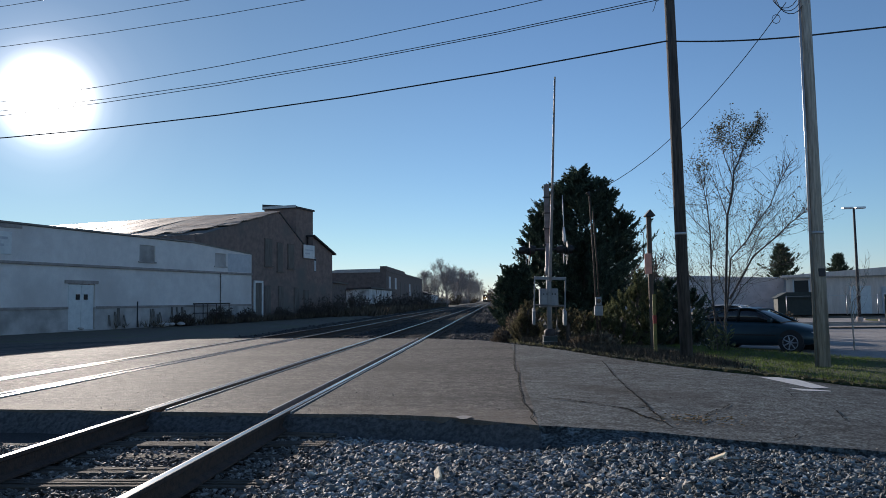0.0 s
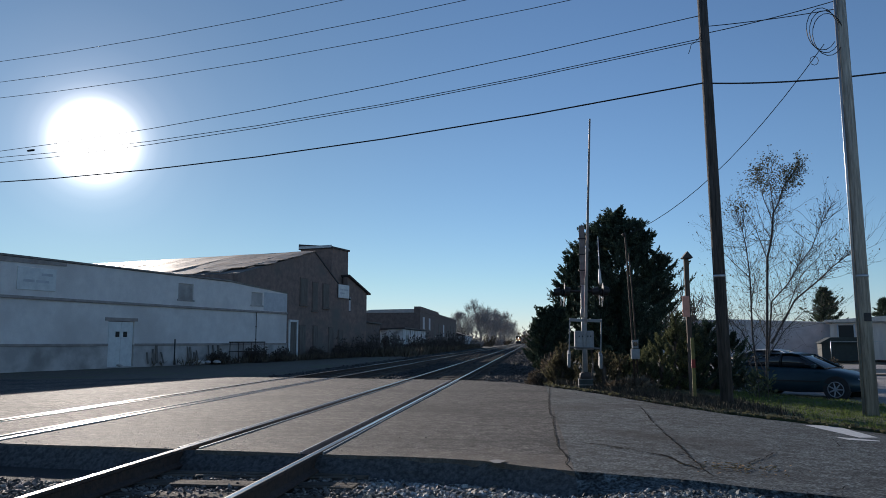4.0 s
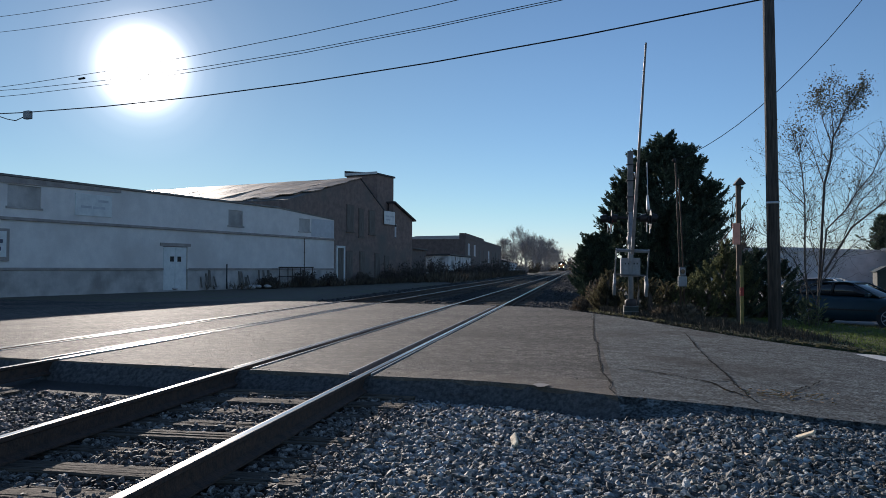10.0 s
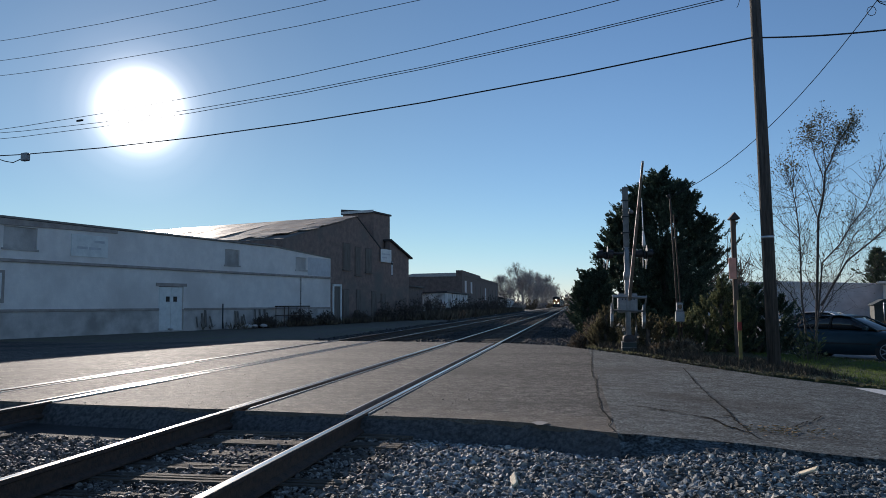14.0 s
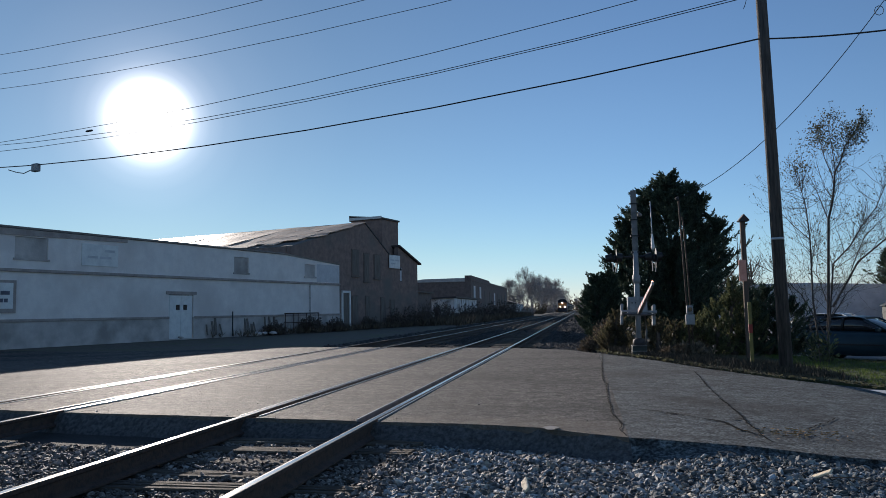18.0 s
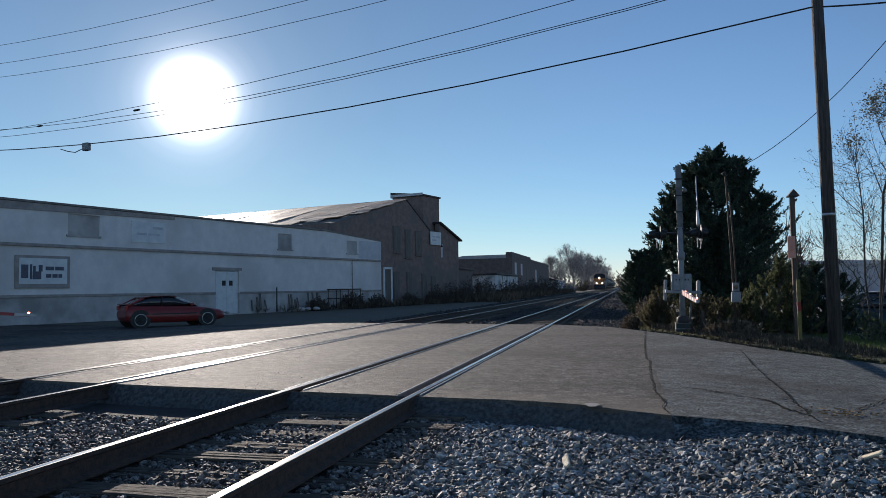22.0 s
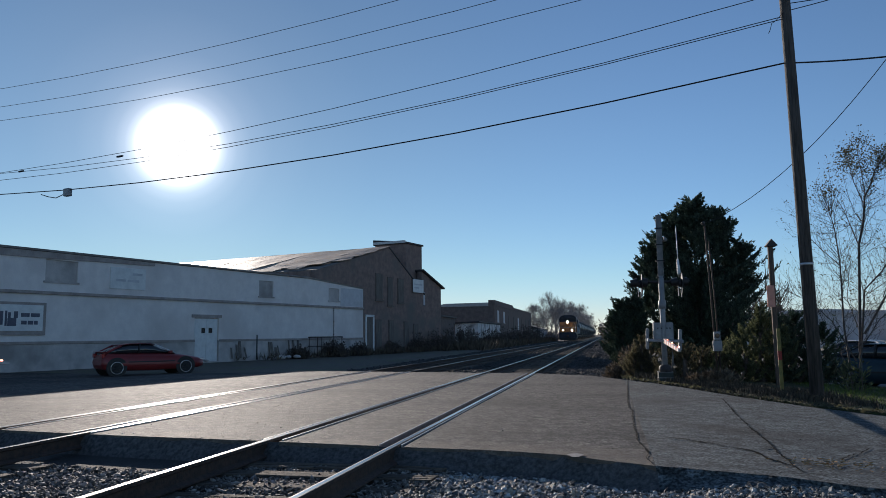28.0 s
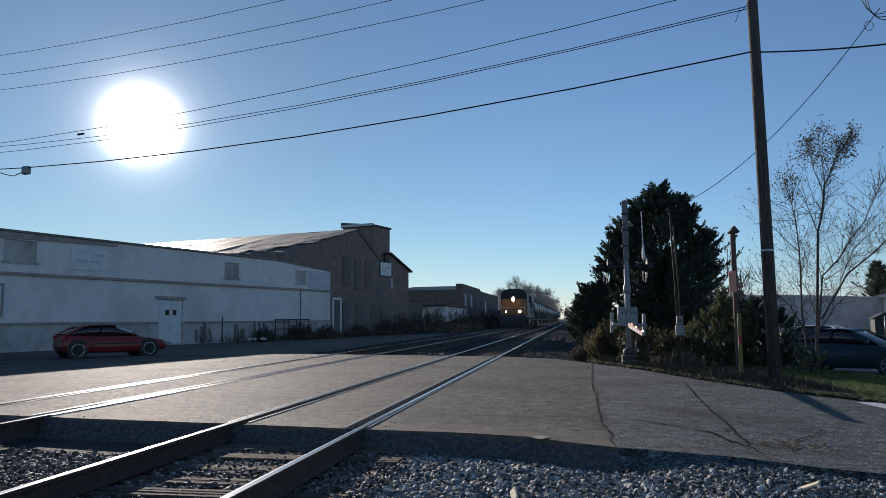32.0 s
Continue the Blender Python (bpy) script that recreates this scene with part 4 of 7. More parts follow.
def far_buildings():
    # brick warehouse beside the tracks, parallel to them
    b = thing("brick_warehouse", pose(-14, 96, -0.2), "long low brick warehouse with a stepped parapet", "building")
    wall = wall_with_holes("front_wall", 0, 50, 0, 5.3, [], -0.4, 0, "brick_dark", b)
    part("parapet", box(-0.45, 0.06, 0, 20, 5.3, 6.0), "brick_dark", b)
    part("parapet", box(-0.45, 0.06, 20, 50, 5.3, 5.7), "brick_dark", b)
    part("end_wall", box(-24, -0.4, 0, 0.4, 0, 5.2), "brick_dark", b)
    part("end_parapet", box(-0.8, -0.4, 0, 0.42, 5.2, 6.0), "brick_dark", b)
    part("roof", box(-24, -0.4, 0.4, 50, 4.5, 4.75), "trim", b)
    part("roof_edge", prism([(-24.2, 5.2), (-0.8, 5.2), (-0.8, 5.68), (-6.5, 5.62), (-7.2, 5.5), (-24.2, 5.3)], -0.1, 0.38), "roof_pale", b, "pale weathered roof edge")
    part("roof_house", box(-5, -1, 22, 30, 4.75, 6.15), "pale_board", b)
    for i in range(8):
        y = 2.5 + i * 6
        w = part("window", box(0, 0.05, y, y + 1.6, 2.2 + (i < 2) * 0.9, 4.2 + (i < 2) * 0.5), "pale_board" if i in (0, 1, 4) else "board", b, "boarded-up window")
        part("sill", box(0, 0.12, y - 0.1, y + 1.7, 2.08 + (i < 2) * 0.9, 2.2 + (i < 2) * 0.9), "stain", w)
    part("vent_pipe", rod([(-21, 2, 4.7), (-21, 2, 6.6)], 0.12), "trim", b)
    s = thing("whitewashed_shed", pose(-13.2, 78, -0.2), "low whitewashed shed with flaking paint beside the tracks", "shed")
    wall_with_holes("front_wall", 0, 17.5, 0, 2.7, [(2, 3, 0.3, 2.1), (8, 8.8, 0.2, 2.2), (13, 14, 1, 2.1)], -0.3, 0, "flaked", s)
    part("end_wall", box(-6, -0.3, 0, 0.3, 0, 2.7), "flaked", s)
    part("back_wall", box(-6, -5.7, 0.3, 17.5, 0, 2.4), "plinth", s)
    part("roof", prism([(-6.2, 2.5), (0.2, 2.75), (0.2, 2.9), (-6.2, 2.65)], -0.2, 17.7), "trim", s)
    s = thing("low_shed", pose(-12.5, 150, -0.2), "small grey shed far along the tracks", "shed")
    part("shell", box(-7, 0, 0, 18, 0, 2.6), "grey_wall", s)
    part("roof", prism([(-7.2, 2.6), (0.2, 2.6), (-3.5, 3.6)], -0.2, 18.2), "trim", s)
    s = thing("dark_lean_to", pose(-15.5, 66, -0.2), "dark low lean-to shed at the mill's end", "shed")
    part("shell", box(-6, 0, 0, 11, 0, 3.2), "brick_dark", s)
    part("roof", prism([(-6.2, 3.2), (0.2, 3.2), (0.2, 3.35), (-6.2, 3.7)], -0.2, 11.2), "trim", s)
    part("pipe", rod([(-2, 0.5, 3.2), (-2, 0.5, 6.0)], 0.1), "trim", s)


def east_buildings():
    b = thing("metal_warehouse", pose(27.5, 71, -0.6, 0, 0, -24), "low pale ribbed metal warehouse with roll-up doors", "building")
    part("wall", box(0, 60, 0, 0.3, 0, 3.6), "metal_wall", b)
    part("side_wall", box(0, 0.3, 0.3, 40, 0, 3.6), "metal_wall", b)
    part("roof", prism([(-0.4, 3.55), (30, 5.6), (60.4, 3.55), (60.4, 3.4), (-0.4, 3.4)], -0.5, 40), "metal_wall", b)
    part("fascia", box(-0.3, 60.3, -0.12, 0, 3.3, 3.62), "pale_board", b)
    for i in range(40):
        part("rib", box(0.4 + i * 0.75, 0.46 + i * 0.75, -0.05, 0, 0, 3.3), "metal_wall", b)
    for x, w_, z, m_ in ((5.2, 1.7, 2.5, "white_paint"), (7.7, 2.6, 2.4, "pale_board"), (14, 2.6, 2.6, "white_paint"), (22, 3, 2.8, "pale_board")):
        d = part("roll_up_door", box(x, x + w_, -0.1, -0.02, 0, z), m_, b)
        for k in range(6):
            part("slat", box(x + 0.05, x + w_ - 0.05, -0.125, -0.1, 0.1 + k * z / 6.3, 0.1 + k * z / 6.3 + z / 8), m_, d)
    w = part("opening", box(0.7, 1.9, -0.06, -0.01, 0.9, 3.1), "black", b, "dark open loading hatch")
    part("frame", box(0.58, 0.7, -0.1, 0, 0.8, 3.22), "pale_board", w)
    part("frame", box(1.9, 2.02, -0.1, 0, 0.8, 3.22), "pale_board", w)
    g = thing("grey_warehouse", pose(9, 82, -0.5, 0, 0, -8), "long low grey metal warehouse", "building")
    part("wall", box(0, 24, 0, 8, 0, 3.4), "grey_wall", g)
    part("roof", prism([(-0.3, 3.4), (12, 3.9), (24.3, 3.4)], -0.3, 8.3), "grey_wall", g)
    s = thing("dark_shed", pose(25.0, 66.5, -0.6, 0, 0, -14), "small dark green shed with a low pitched roof", "shed")
    part("shell", box(0, 2.7, 0, 3, 0, 1.5), "dark_shed", s)
    part("roof", prism([(-0.2, 1.5), (0.7, 2.0), (2.9, 2.0), (2.9, 1.5)], -0.2, 3.2), "dark_shed", s)


def lots():
    """Verge, kerb and car park east of the road."""
    back = [(3.6, 22.5), (6.2, 19.6), (8.5, 17.9), (11, 16.2), (16, 13.4), (40, 2)]
    edge = [(x, far_edge(x) + 0.04) for x in (2.4, 3.4, 4.4, 5.6, 9, 30)]
    n = len(edge)
    verts = [(x, y, road_z(x) + 0.035) for x, y in edge] + [(x, y, road_z(x) + 0.04) for x, y in back] + [(x, y - 0.02, road_z(x) - 0.1) for x, y in edge] + [(x, y + 0.03, road_z(x) - 0.5) for x, y in back]
    tagged(arrays("verge", verts, [(i, i + 1, n + i + 1, n + i) for i in range(n - 1)] + [(2 * n + i, 2 * n + i + 1, i + 1, i) for i in range(n - 1)] + [(n + i, n + i + 1, 3 * n + i + 1, 3 * n + i) for i in range(n - 1)], "turf"), "short green grass verge between road and car park", "grass", kind="structure")
    lot = [(3.6, 22.4), (6.2, 19.55), (8.5, 17.85), (11, 16.15), (16, 13.35), (40, 2)]
    far_side = [(4.5, 60), (14, 58), (24, 56), (38, 54), (60, 50), (120, 40)]
    verts = [(x, y, -0.16 if x < 4 else -0.58) for x, y in lot] + [(x, y, -0.6) for x, y in far_side]
    tagged(arrays("car_park", verts, [(i, i + 1, n + i + 1, n + i) for i in range(n - 1)], "lot"), "grey asphalt car park", "car park", kind="structure")


# ---- plants ----
def cards(name, centres, ways, length, width, material, parent=None, seed=0, label=""):
    """Small pointed leaves or sprigs: each a bent pair of triangles along its way."""
    rng = np.random.default_rng(seed)
    c, d = np.asarray(centres, float), np.asarray(ways, float)
    n = len(c)
    d = d / np.maximum(np.linalg.norm(d, axis=1, keepdims=True), 1e-6)
    side = np.cross(d, rng.normal(size=(n, 3)))
    side /= np.maximum(np.linalg.norm(side, axis=1, keepdims=True), 1e-6)
    up = np.cross(side, d)
    ln = length * rng.uniform(0.6, 1.4, (n, 1))
    wd = width * rng.uniform(0.6, 1.4, (n, 1))
    v = np.stack([c, c + d * ln * 0.45 + side * wd + up * wd * 0.5, c + d * ln, c + d * ln * 0.45 - side * wd + up * wd * 0.5], 1).reshape(-1, 3)
    k = np.arange(n)[:, None] * 4
    f = np.concatenate([k + [[0, 1, 2]], k + [[0, 2, 3]]], 1).reshape(-1, 3)
    me = bpy.data.meshes.new(name)
    me.vertices.add(len(v))
    me.vertices.foreach_set("co", v.reshape(-1))
    me.loops.add(f.size)
    me.loops.foreach_set("vertex_index", f.reshape(-1).astype(np.int32))
    me.polygons.add(len(f))
    me.polygons.foreach_set("loop_start", np.arange(0, f.size, 3, dtype=np.int32))
    me.materials.append(M[material])
    me.update(calc_edges=True)
    ob = new(name, me)
    ob.parent = parent
    if label:
        ob["label"] = label
    return ob


def conifer(m, leaders, label, material="needle", boughs=150, sprigs=15, sprig=0.16, seed=1, name="evergreen_tree", category="tree"):
    """leaders: (x, y, height, radius, lowest bough)."""
    rng = np.random.default_rng(seed)
    t = thing(name, m, label, category)
    cs, ds = [], []
    bm = bmesh.new()
    for x, y, hgt, rad, low in leaders:
        rod([(x * 0.4, y * 0.4, -0.1), (x * 0.8, y * 0.8, hgt * 0.4), (x, y, hgt * 0.97)], [0.1, 0.07, 0.01], 6, bm)
        for i in range(boughs):
            z = low + (hgt - low) * rng.random() ** 0.85
            k = (z - low) / (hgt - low)
            r = rad * (1.45 if i % 6 == 0 else 1.0) * (1 - k) ** 0.9 * (0.75 + 0.25 * min(1, (k + 0.08) * 4)) * rng.uniform(0.3, 1.2) + 0.05
            a = rng.uniform(0, 2 * pi)
            out = np.array([cos(a), sin(a), 0])
            rise = rng.uniform(0.1, 0.9)
            if i % 4 == 0:
                rod([(x, y, z), (x + out[0] * r * 0.9, y + out[1] * r * 0.9, z + rise * r * 0.7)], [0.018, 0.004], 3, bm, False)
            side = np.array([-sin(a), cos(a), 0])
            for j in range(sprigs):
                s = rng.uniform(0.25, 1.0)
                fan = rng.normal(0, 0.1) * r * (1.2 - s)
                p = np.array([x, y, z]) + out * r * s + side * fan + np.array([0, 0, rise * r * s * s + rng.normal(0, 0.02 + 0.03 * r * (1.2 - s))])
                cs.append(p)
                ds.append(out * 0.9 + side * np.sign(fan) * 0.4 + np.array([0, 0, 0.5 + rise * 0.5]) + rng.normal(0, 0.3, 3))
    part("trunk", bm, "bark", t)
    cards("crown", cs, ds, sprig, sprig * 0.13, material, t, seed)
    return t


def juniper(m, bodies, label, material="needle", dense=16, plumes=13, needles=18, spray=0.34, sprig=0.1, seed=1, name="evergreen_tree", category="tree", lean=0.55, ragged=0.3, thick=0.13, taper=0.8):
    """Upswept boughs, each a fan of pointed plumes, round one or more bodies. bodies: (x, y, height, half width, lowest bough); dense: boughs to a square metre of outline."""
    rng = np.random.default_rng(seed)
    t = thing(name, m, label, category)
    cs, ds = [], []
    bm = bmesh.new()
    up = np.array([0, 0, 1.0])
    for x, y, hgt, rad, low in bodies:
        rod([(x * 0.35, y * 0.35, -0.1), (x * 0.8, y * 0.8, hgt * 0.4), (x, y, hgt * 0.97)], [0.09, 0.06, 0.008], 6, bm)
        count = int(dense * 2 * rad * (hgt - low)) + 8
        for i in range(count):
            k = (i + rng.random()) / count
            k = k ** 0.9
            z = low + (hgt - low) * k
            a = rng.uniform(0, 2 * pi)
            env = min(rad, 1.4 * rad * (1 - k) ** 0.6) * (taper + (1 - taper) * min(1, 3 * k)) + 0.04
            env *= 1 + ragged * (rng.uniform(-1, 1) + noise.noise((cos(a) * 1.5 + x, sin(a) * 1.5 + y, z * 1.1)))
            out, side = np.array([cos(a), sin(a), 0]), np.array([-sin(a), cos(a), 0])
            root = np.array([x, y, max(0.02, z - env * lean)])
            tip = np.array([x, y, z]) + out * env + up * env * 0.12
            if i % 2 == 0:
                rod([root, root * 0.5 + tip * 0.5 - up * env * 0.08, tip], [0.016, 0.01, 0.003], 3, bm, False)
            for j in range(plumes):
                s = rng.uniform(0.25, 1.0)
                at = root + (tip - root) * s - up * env * 0.3 * (s - s * s)
                way = (tip - root) / max(0.05, np.linalg.norm(tip - root)) + side * rng.normal(0, 0.5) + up * rng.uniform(0.1, 0.6)
                way /= np.linalg.norm(way)
                ln = spray * rng.uniform(0.5, 1.3) * (1.2 - 0.4 * k)
                u = rng.random((needles, 1))
                wide = thick * ln * (1.05 - u) + 0.006
                cs.append(at + way * ln * (u - 0.35) + rng.normal(0, 0.6, (needles, 3)) * wide)
                ds.append(way + rng.normal(0, 0.38, (needles, 3)))
    part("trunk", bm, "bark", t)
    cards("crown", np.concatenate(cs), np.concatenate(ds), sprig, sprig * 0.2, material, t, seed)
    return t


def grow(bm, p, d, length, radius, depth, rng, tips, sides=5, spread=0.6, lift=0.25, shrink=0.7, kids=(2, 4)):
    """A limb with its side limbs, drawn as tapering tubes."""
    p, d = Vector(p), Vector(d).normalized()
    pts, n = [p.copy()], 4 if depth > 1 else 3
    for i in range(n):
        d = (d + Vector(rng.normal(0, 0.13, 3)) + Vector((0, 0, lift * 0.12))).normalized()
        p = p + d * length / n
        pts.append(p.copy())
    rod(pts, [radius * (1 - 0.55 * i / n) for i in range(n + 1)], max(3, sides), bm, False)
    tips.append((pts[-1], d, depth))
    if depth == 0:
        return
    for k in range(int(rng.integers(*kids)) + 1):
        s = int(rng.integers(1, n + 1)) if k else n
        dd = (d + Vector(rng.normal(0, spread, 3)) + Vector((0, 0, lift))).normalized()
        grow(bm, pts[s], dd, length * shrink * rng.uniform(0.7, 1.1), radius * (0.5 if s < n else 0.6), depth - 1, rng, tips, sides - 1, spread, lift, shrink, kids)


def bare_tree(name, m, label, limbs, depth, seed, material="bark", leaves=None, category="tree", kids=(2, 4), spread=0.55, shrink=0.68):
    """limbs: (way, length, radius) from the root."""
    rng = np.random.default_rng(seed)
    t = thing(name, m, label, category)
    bm, tips = bmesh.new(), []
    for way, length, radius in limbs:
        grow(bm, (0, 0, -0.1), way, length, radius, depth, rng, tips, 6, spread, 0.3, shrink, kids)
    part("trunk", bm, material, t)
    if leaves:
        low, share, size, lm, thin = leaves
        cs, ds = [], []
        top = max(p.z for p, d, k in tips)
        for p, d, k in tips:
            if k <= 1 and p.z > low:
                for _ in range(share * 4 if p.z > top * 0.8 else share if p.z > low * 1.25 else max(1, share // 4)):
                    cs.append(np.array(p) + rng.normal(0, 0.1, 3))
                    ds.append(np.array(d) * 1.2 + rng.normal(0, 0.6, 3))
        cards("crown", cs, ds, size, size * thin, lm, t, seed)
    return t


def shrub(m, width, depth, height, count, material, label, seed, sprig=0.13, name="shrub"):
    rng = np.random.default_rng(seed)
    t = thing(name, m, label, "shrub")
    bm = bmesh.new()
    cs, ds = [], []
    for i in range(count):
        a, r = rng.uniform(0, 2 * pi), sqrt(rng.random())
        x, y = cos(a) * r * width / 2, sin(a) * r * depth / 2
        top = height * (0.55 + 0.45 * (1 - r * r)) * rng.uniform(0.6, 1.12)
        lean = Vector((x * 0.35 + rng.normal(0, 0.1), y * 0.35 + rng.normal(0, 0.1), 1)).normalized()
        root = Vector((x * 0.7, y * 0.7, -0.05))
        rod([root, root + lean * top * 0.6, root + lean * top + Vector(rng.normal(0, 0.06, 3))], [0.012, 0.007, 0.002], 3, bm, False)
        for k in range(26):
            s = rng.uniform(0.1, 1.0)
            p = root + lean * top * s
            o = rng.normal(0, 1, 3) * np.array([1, 1, 0.6])
            cs.append(np.array(p) + o * 0.10 * (1.3 - s))
            ds.append(o * 0.7 + np.array([0, 0, 0.7]))
    part("stems", bm, "bark", t).name = "stem_clump"
    cards("foliage", cs, ds, sprig, sprig * 0.2, material, t, seed)
    return t


def tufts(name, spots, height, material, label, seed, blades=9, category="weeds"):
    """Grass or dry weeds: narrow blades standing in tufts, one mesh of its kind."""
    rng = np.random.default_rng(seed)
    cs, ds = [], []
    for x, y, z in spots:
        for _ in range(blades):
            cs.append((x + rng.normal(0, 0.05), y + rng.normal(0, 0.05), z - 0.01))
            ds.append((rng.normal(0, 0.4), rng.normal(0, 0.4), 1))
    return tagged(cards(name, cs, ds, height, height * 0.05, material, None, seed), label, category, kind="stuff")


def birch():
    """Several slender stems from one root, fine bare twigs, the last leaves thick in the tallest top."""
    rng = np.random.default_rng(23)
    t = thing("birch_tree", pose(6.15, 20.8, -0.3), "slender nearly leafless birch with a few brown leaves in its top", "tree")
    stems = (([(0.2, 0.0, 0.0), (0.28, -0.02, 1.53), (0.4, -0.04, 3.65), (0.55, -0.06, 4.17), (0.73, -0.07, 4.89), (0.92, -0.09, 5.18), (1.09, -0.11, 5.58), (1.34, -0.13, 5.92), (1.55, -0.15, 6.25)], 0.052),
             ([(0.4, 0.0, 3.65), (0.3, 0.08, 4.11), (0.24, 0.17, 4.57), (0.17, 0.25, 4.92)], 0.02),
             ([(0.68, 0.0, 4.75), (0.59, 0.05, 5.32), (0.55, 0.1, 5.79), (0.48, 0.15, 6.25)], 0.018),
             ([(0.78, 0.0, 4.98), (0.83, 0.1, 5.61), (0.82, 0.2, 6.13), (0.93, 0.3, 6.54)], 0.016),
             ([(1.09, -0.1, 5.58), (1.3, -0.2, 5.79), (1.6, -0.3, 6.02)], 0.012),
             ([(0.05, 0.1, 0.03), (-0.05, 0.14, 1.53), (-0.02, 0.18, 3.12), (-0.06, 0.22, 3.99), (-0.08, 0.26, 4.46), (-0.17, 0.3, 5.21)], 0.036),
             ([(-0.04, 0.1, 3.12), (-0.41, 0.18, 3.53), (-0.67, 0.27, 3.88), (-0.77, 0.35, 4.4)], 0.018),
             ([(0.25, -0.05, 0.81), (0.42, -0.13, 2.46), (0.83, -0.22, 2.92), (1.09, -0.3, 3.39), (1.45, -0.38, 3.88), (1.83, -0.47, 4.63), (2.13, -0.55, 5.05)], 0.034),
             ([(0.37, -0.05, 1.33), (0.99, -0.21, 2.49), (1.65, -0.37, 3.07), (1.95, -0.35, 3.36), (2.3, -0.35, 3.62), (2.5, -0.35, 3.74)], 0.038),
             ([(0.81, -0.2, 2.26), (0.97, -0.28, 2.72), (1.13, -0.35, 3.12), (1.62, -0.42, 3.65), (1.99, -0.5, 4.17)], 0.018),
             ([(0.58, 0.1, 2.37), (1.12, 0.25, 2.72), (1.54, 0.4, 3.18)], 0.014),
             ([(0.16, 0.05, 0.64), (-0.31, 0.22, 1.68), (-0.7, 0.38, 2.14), (-1.2, 0.55, 2.49)], 0.024),
             ([(0.1, 0.1, 0.23), (-0.33, 0.27, 1.22), (-0.59, 0.43, 2.03), (-0.67, 0.6, 2.84)], 0.02),
             ([(0.33, -0.1, 1.1), (0.67, -0.23, 1.68), (1.09, -0.37, 2.14), (1.91, -0.5, 2.31)], 0.018),
             ([(0.3, 0.2, 1.5), (0.12, 0.3, 2.26), (0.23, 0.4, 2.84), (0.16, 0.5, 3.41)], 0.016))
    bm, tips = bmesh.new(), []
    for pts, r in stems:
        n = len(pts)
        pts = [(x - 0.2 * ease(3.8, 5.8, z), y, z) for x, y, z in pts]
        rod(pts, [0.82 * r * (1 - 0.85 * i / (n - 1)) for i in range(n)], 6, bm, False)
        total = sum((Vector(b) - Vector(a)).length for a, b in zip(pts, pts[1:]))
        for k in range(int(total * 17)):
            i = int(rng.integers(0, n - 1))
            a, b = Vector(pts[i]), Vector(pts[i + 1])
            p = a.lerp(b, rng.random())
            if p.z < 0.7:
                continue
            d = (b - a).normalized() * 0.8 + Vector(rng.normal(0, 0.55, 3))
            grow(bm, p, d, rng.uniform(0.35, 0.8) * (1 if p.z < 4.6 else 0.45 if p.z < 5.5 else 0.3), min(0.007, r * 0.22), 2, rng, tips, 4, 0.45, 0.3, 0.65, (1, 3))
    part("trunk", bm, "dark_bark", t)
    cs, ds = [], []
    clumps = ((0.01, 5.87, 0.3), (0.28, 6.16, 0.34), (0.63, 6.22, 0.4), (0.64, 5.84, 0.33), (1.0, 6.13, 0.36), (1.26, 6.25, 0.3), (1.16, 5.82, 0.24), (0.17, 5.67, 0.2), (-0.37, 5.24, 0.3), (-0.6, 5.15, 0.2), (-0.11, 5.15, 0.18))
    for p, d, k in tips:
        near = min(hypot(p.x - x, p.z - z) / r for x, z, r in clumps)
        many = 2 if near < 1.0 and p.z > 5.2 else 1 if near < 1 else 1 if rng.random() < 0.3 else 0
        for _ in range(many):
            cs.append(np.array(p) + rng.normal(0, 0.07 if many > 1 else 0.02, 3))
            ds.append(rng.normal(0, 1, 3) - np.array([0, 0, 0.4]))
    # the leaf clumps of the two tallest tops
    for x, z, r in clumps:
        for _ in range(int(80 * r * r / 0.1 * (1 if z > 5.2 else 0.2) * (0.5 + rng.random()))):
            q = rng.normal(0, 0.5, 3)
            cs.append(np.array([x, 0.05, z - 0.12]) + q * r)
            ds.append(rng.normal(0, 1, 3) - np.array([0, 0, 0.4]))
    cards("crown", cs, ds, 0.052, 0.018, "leaf", t, 4)


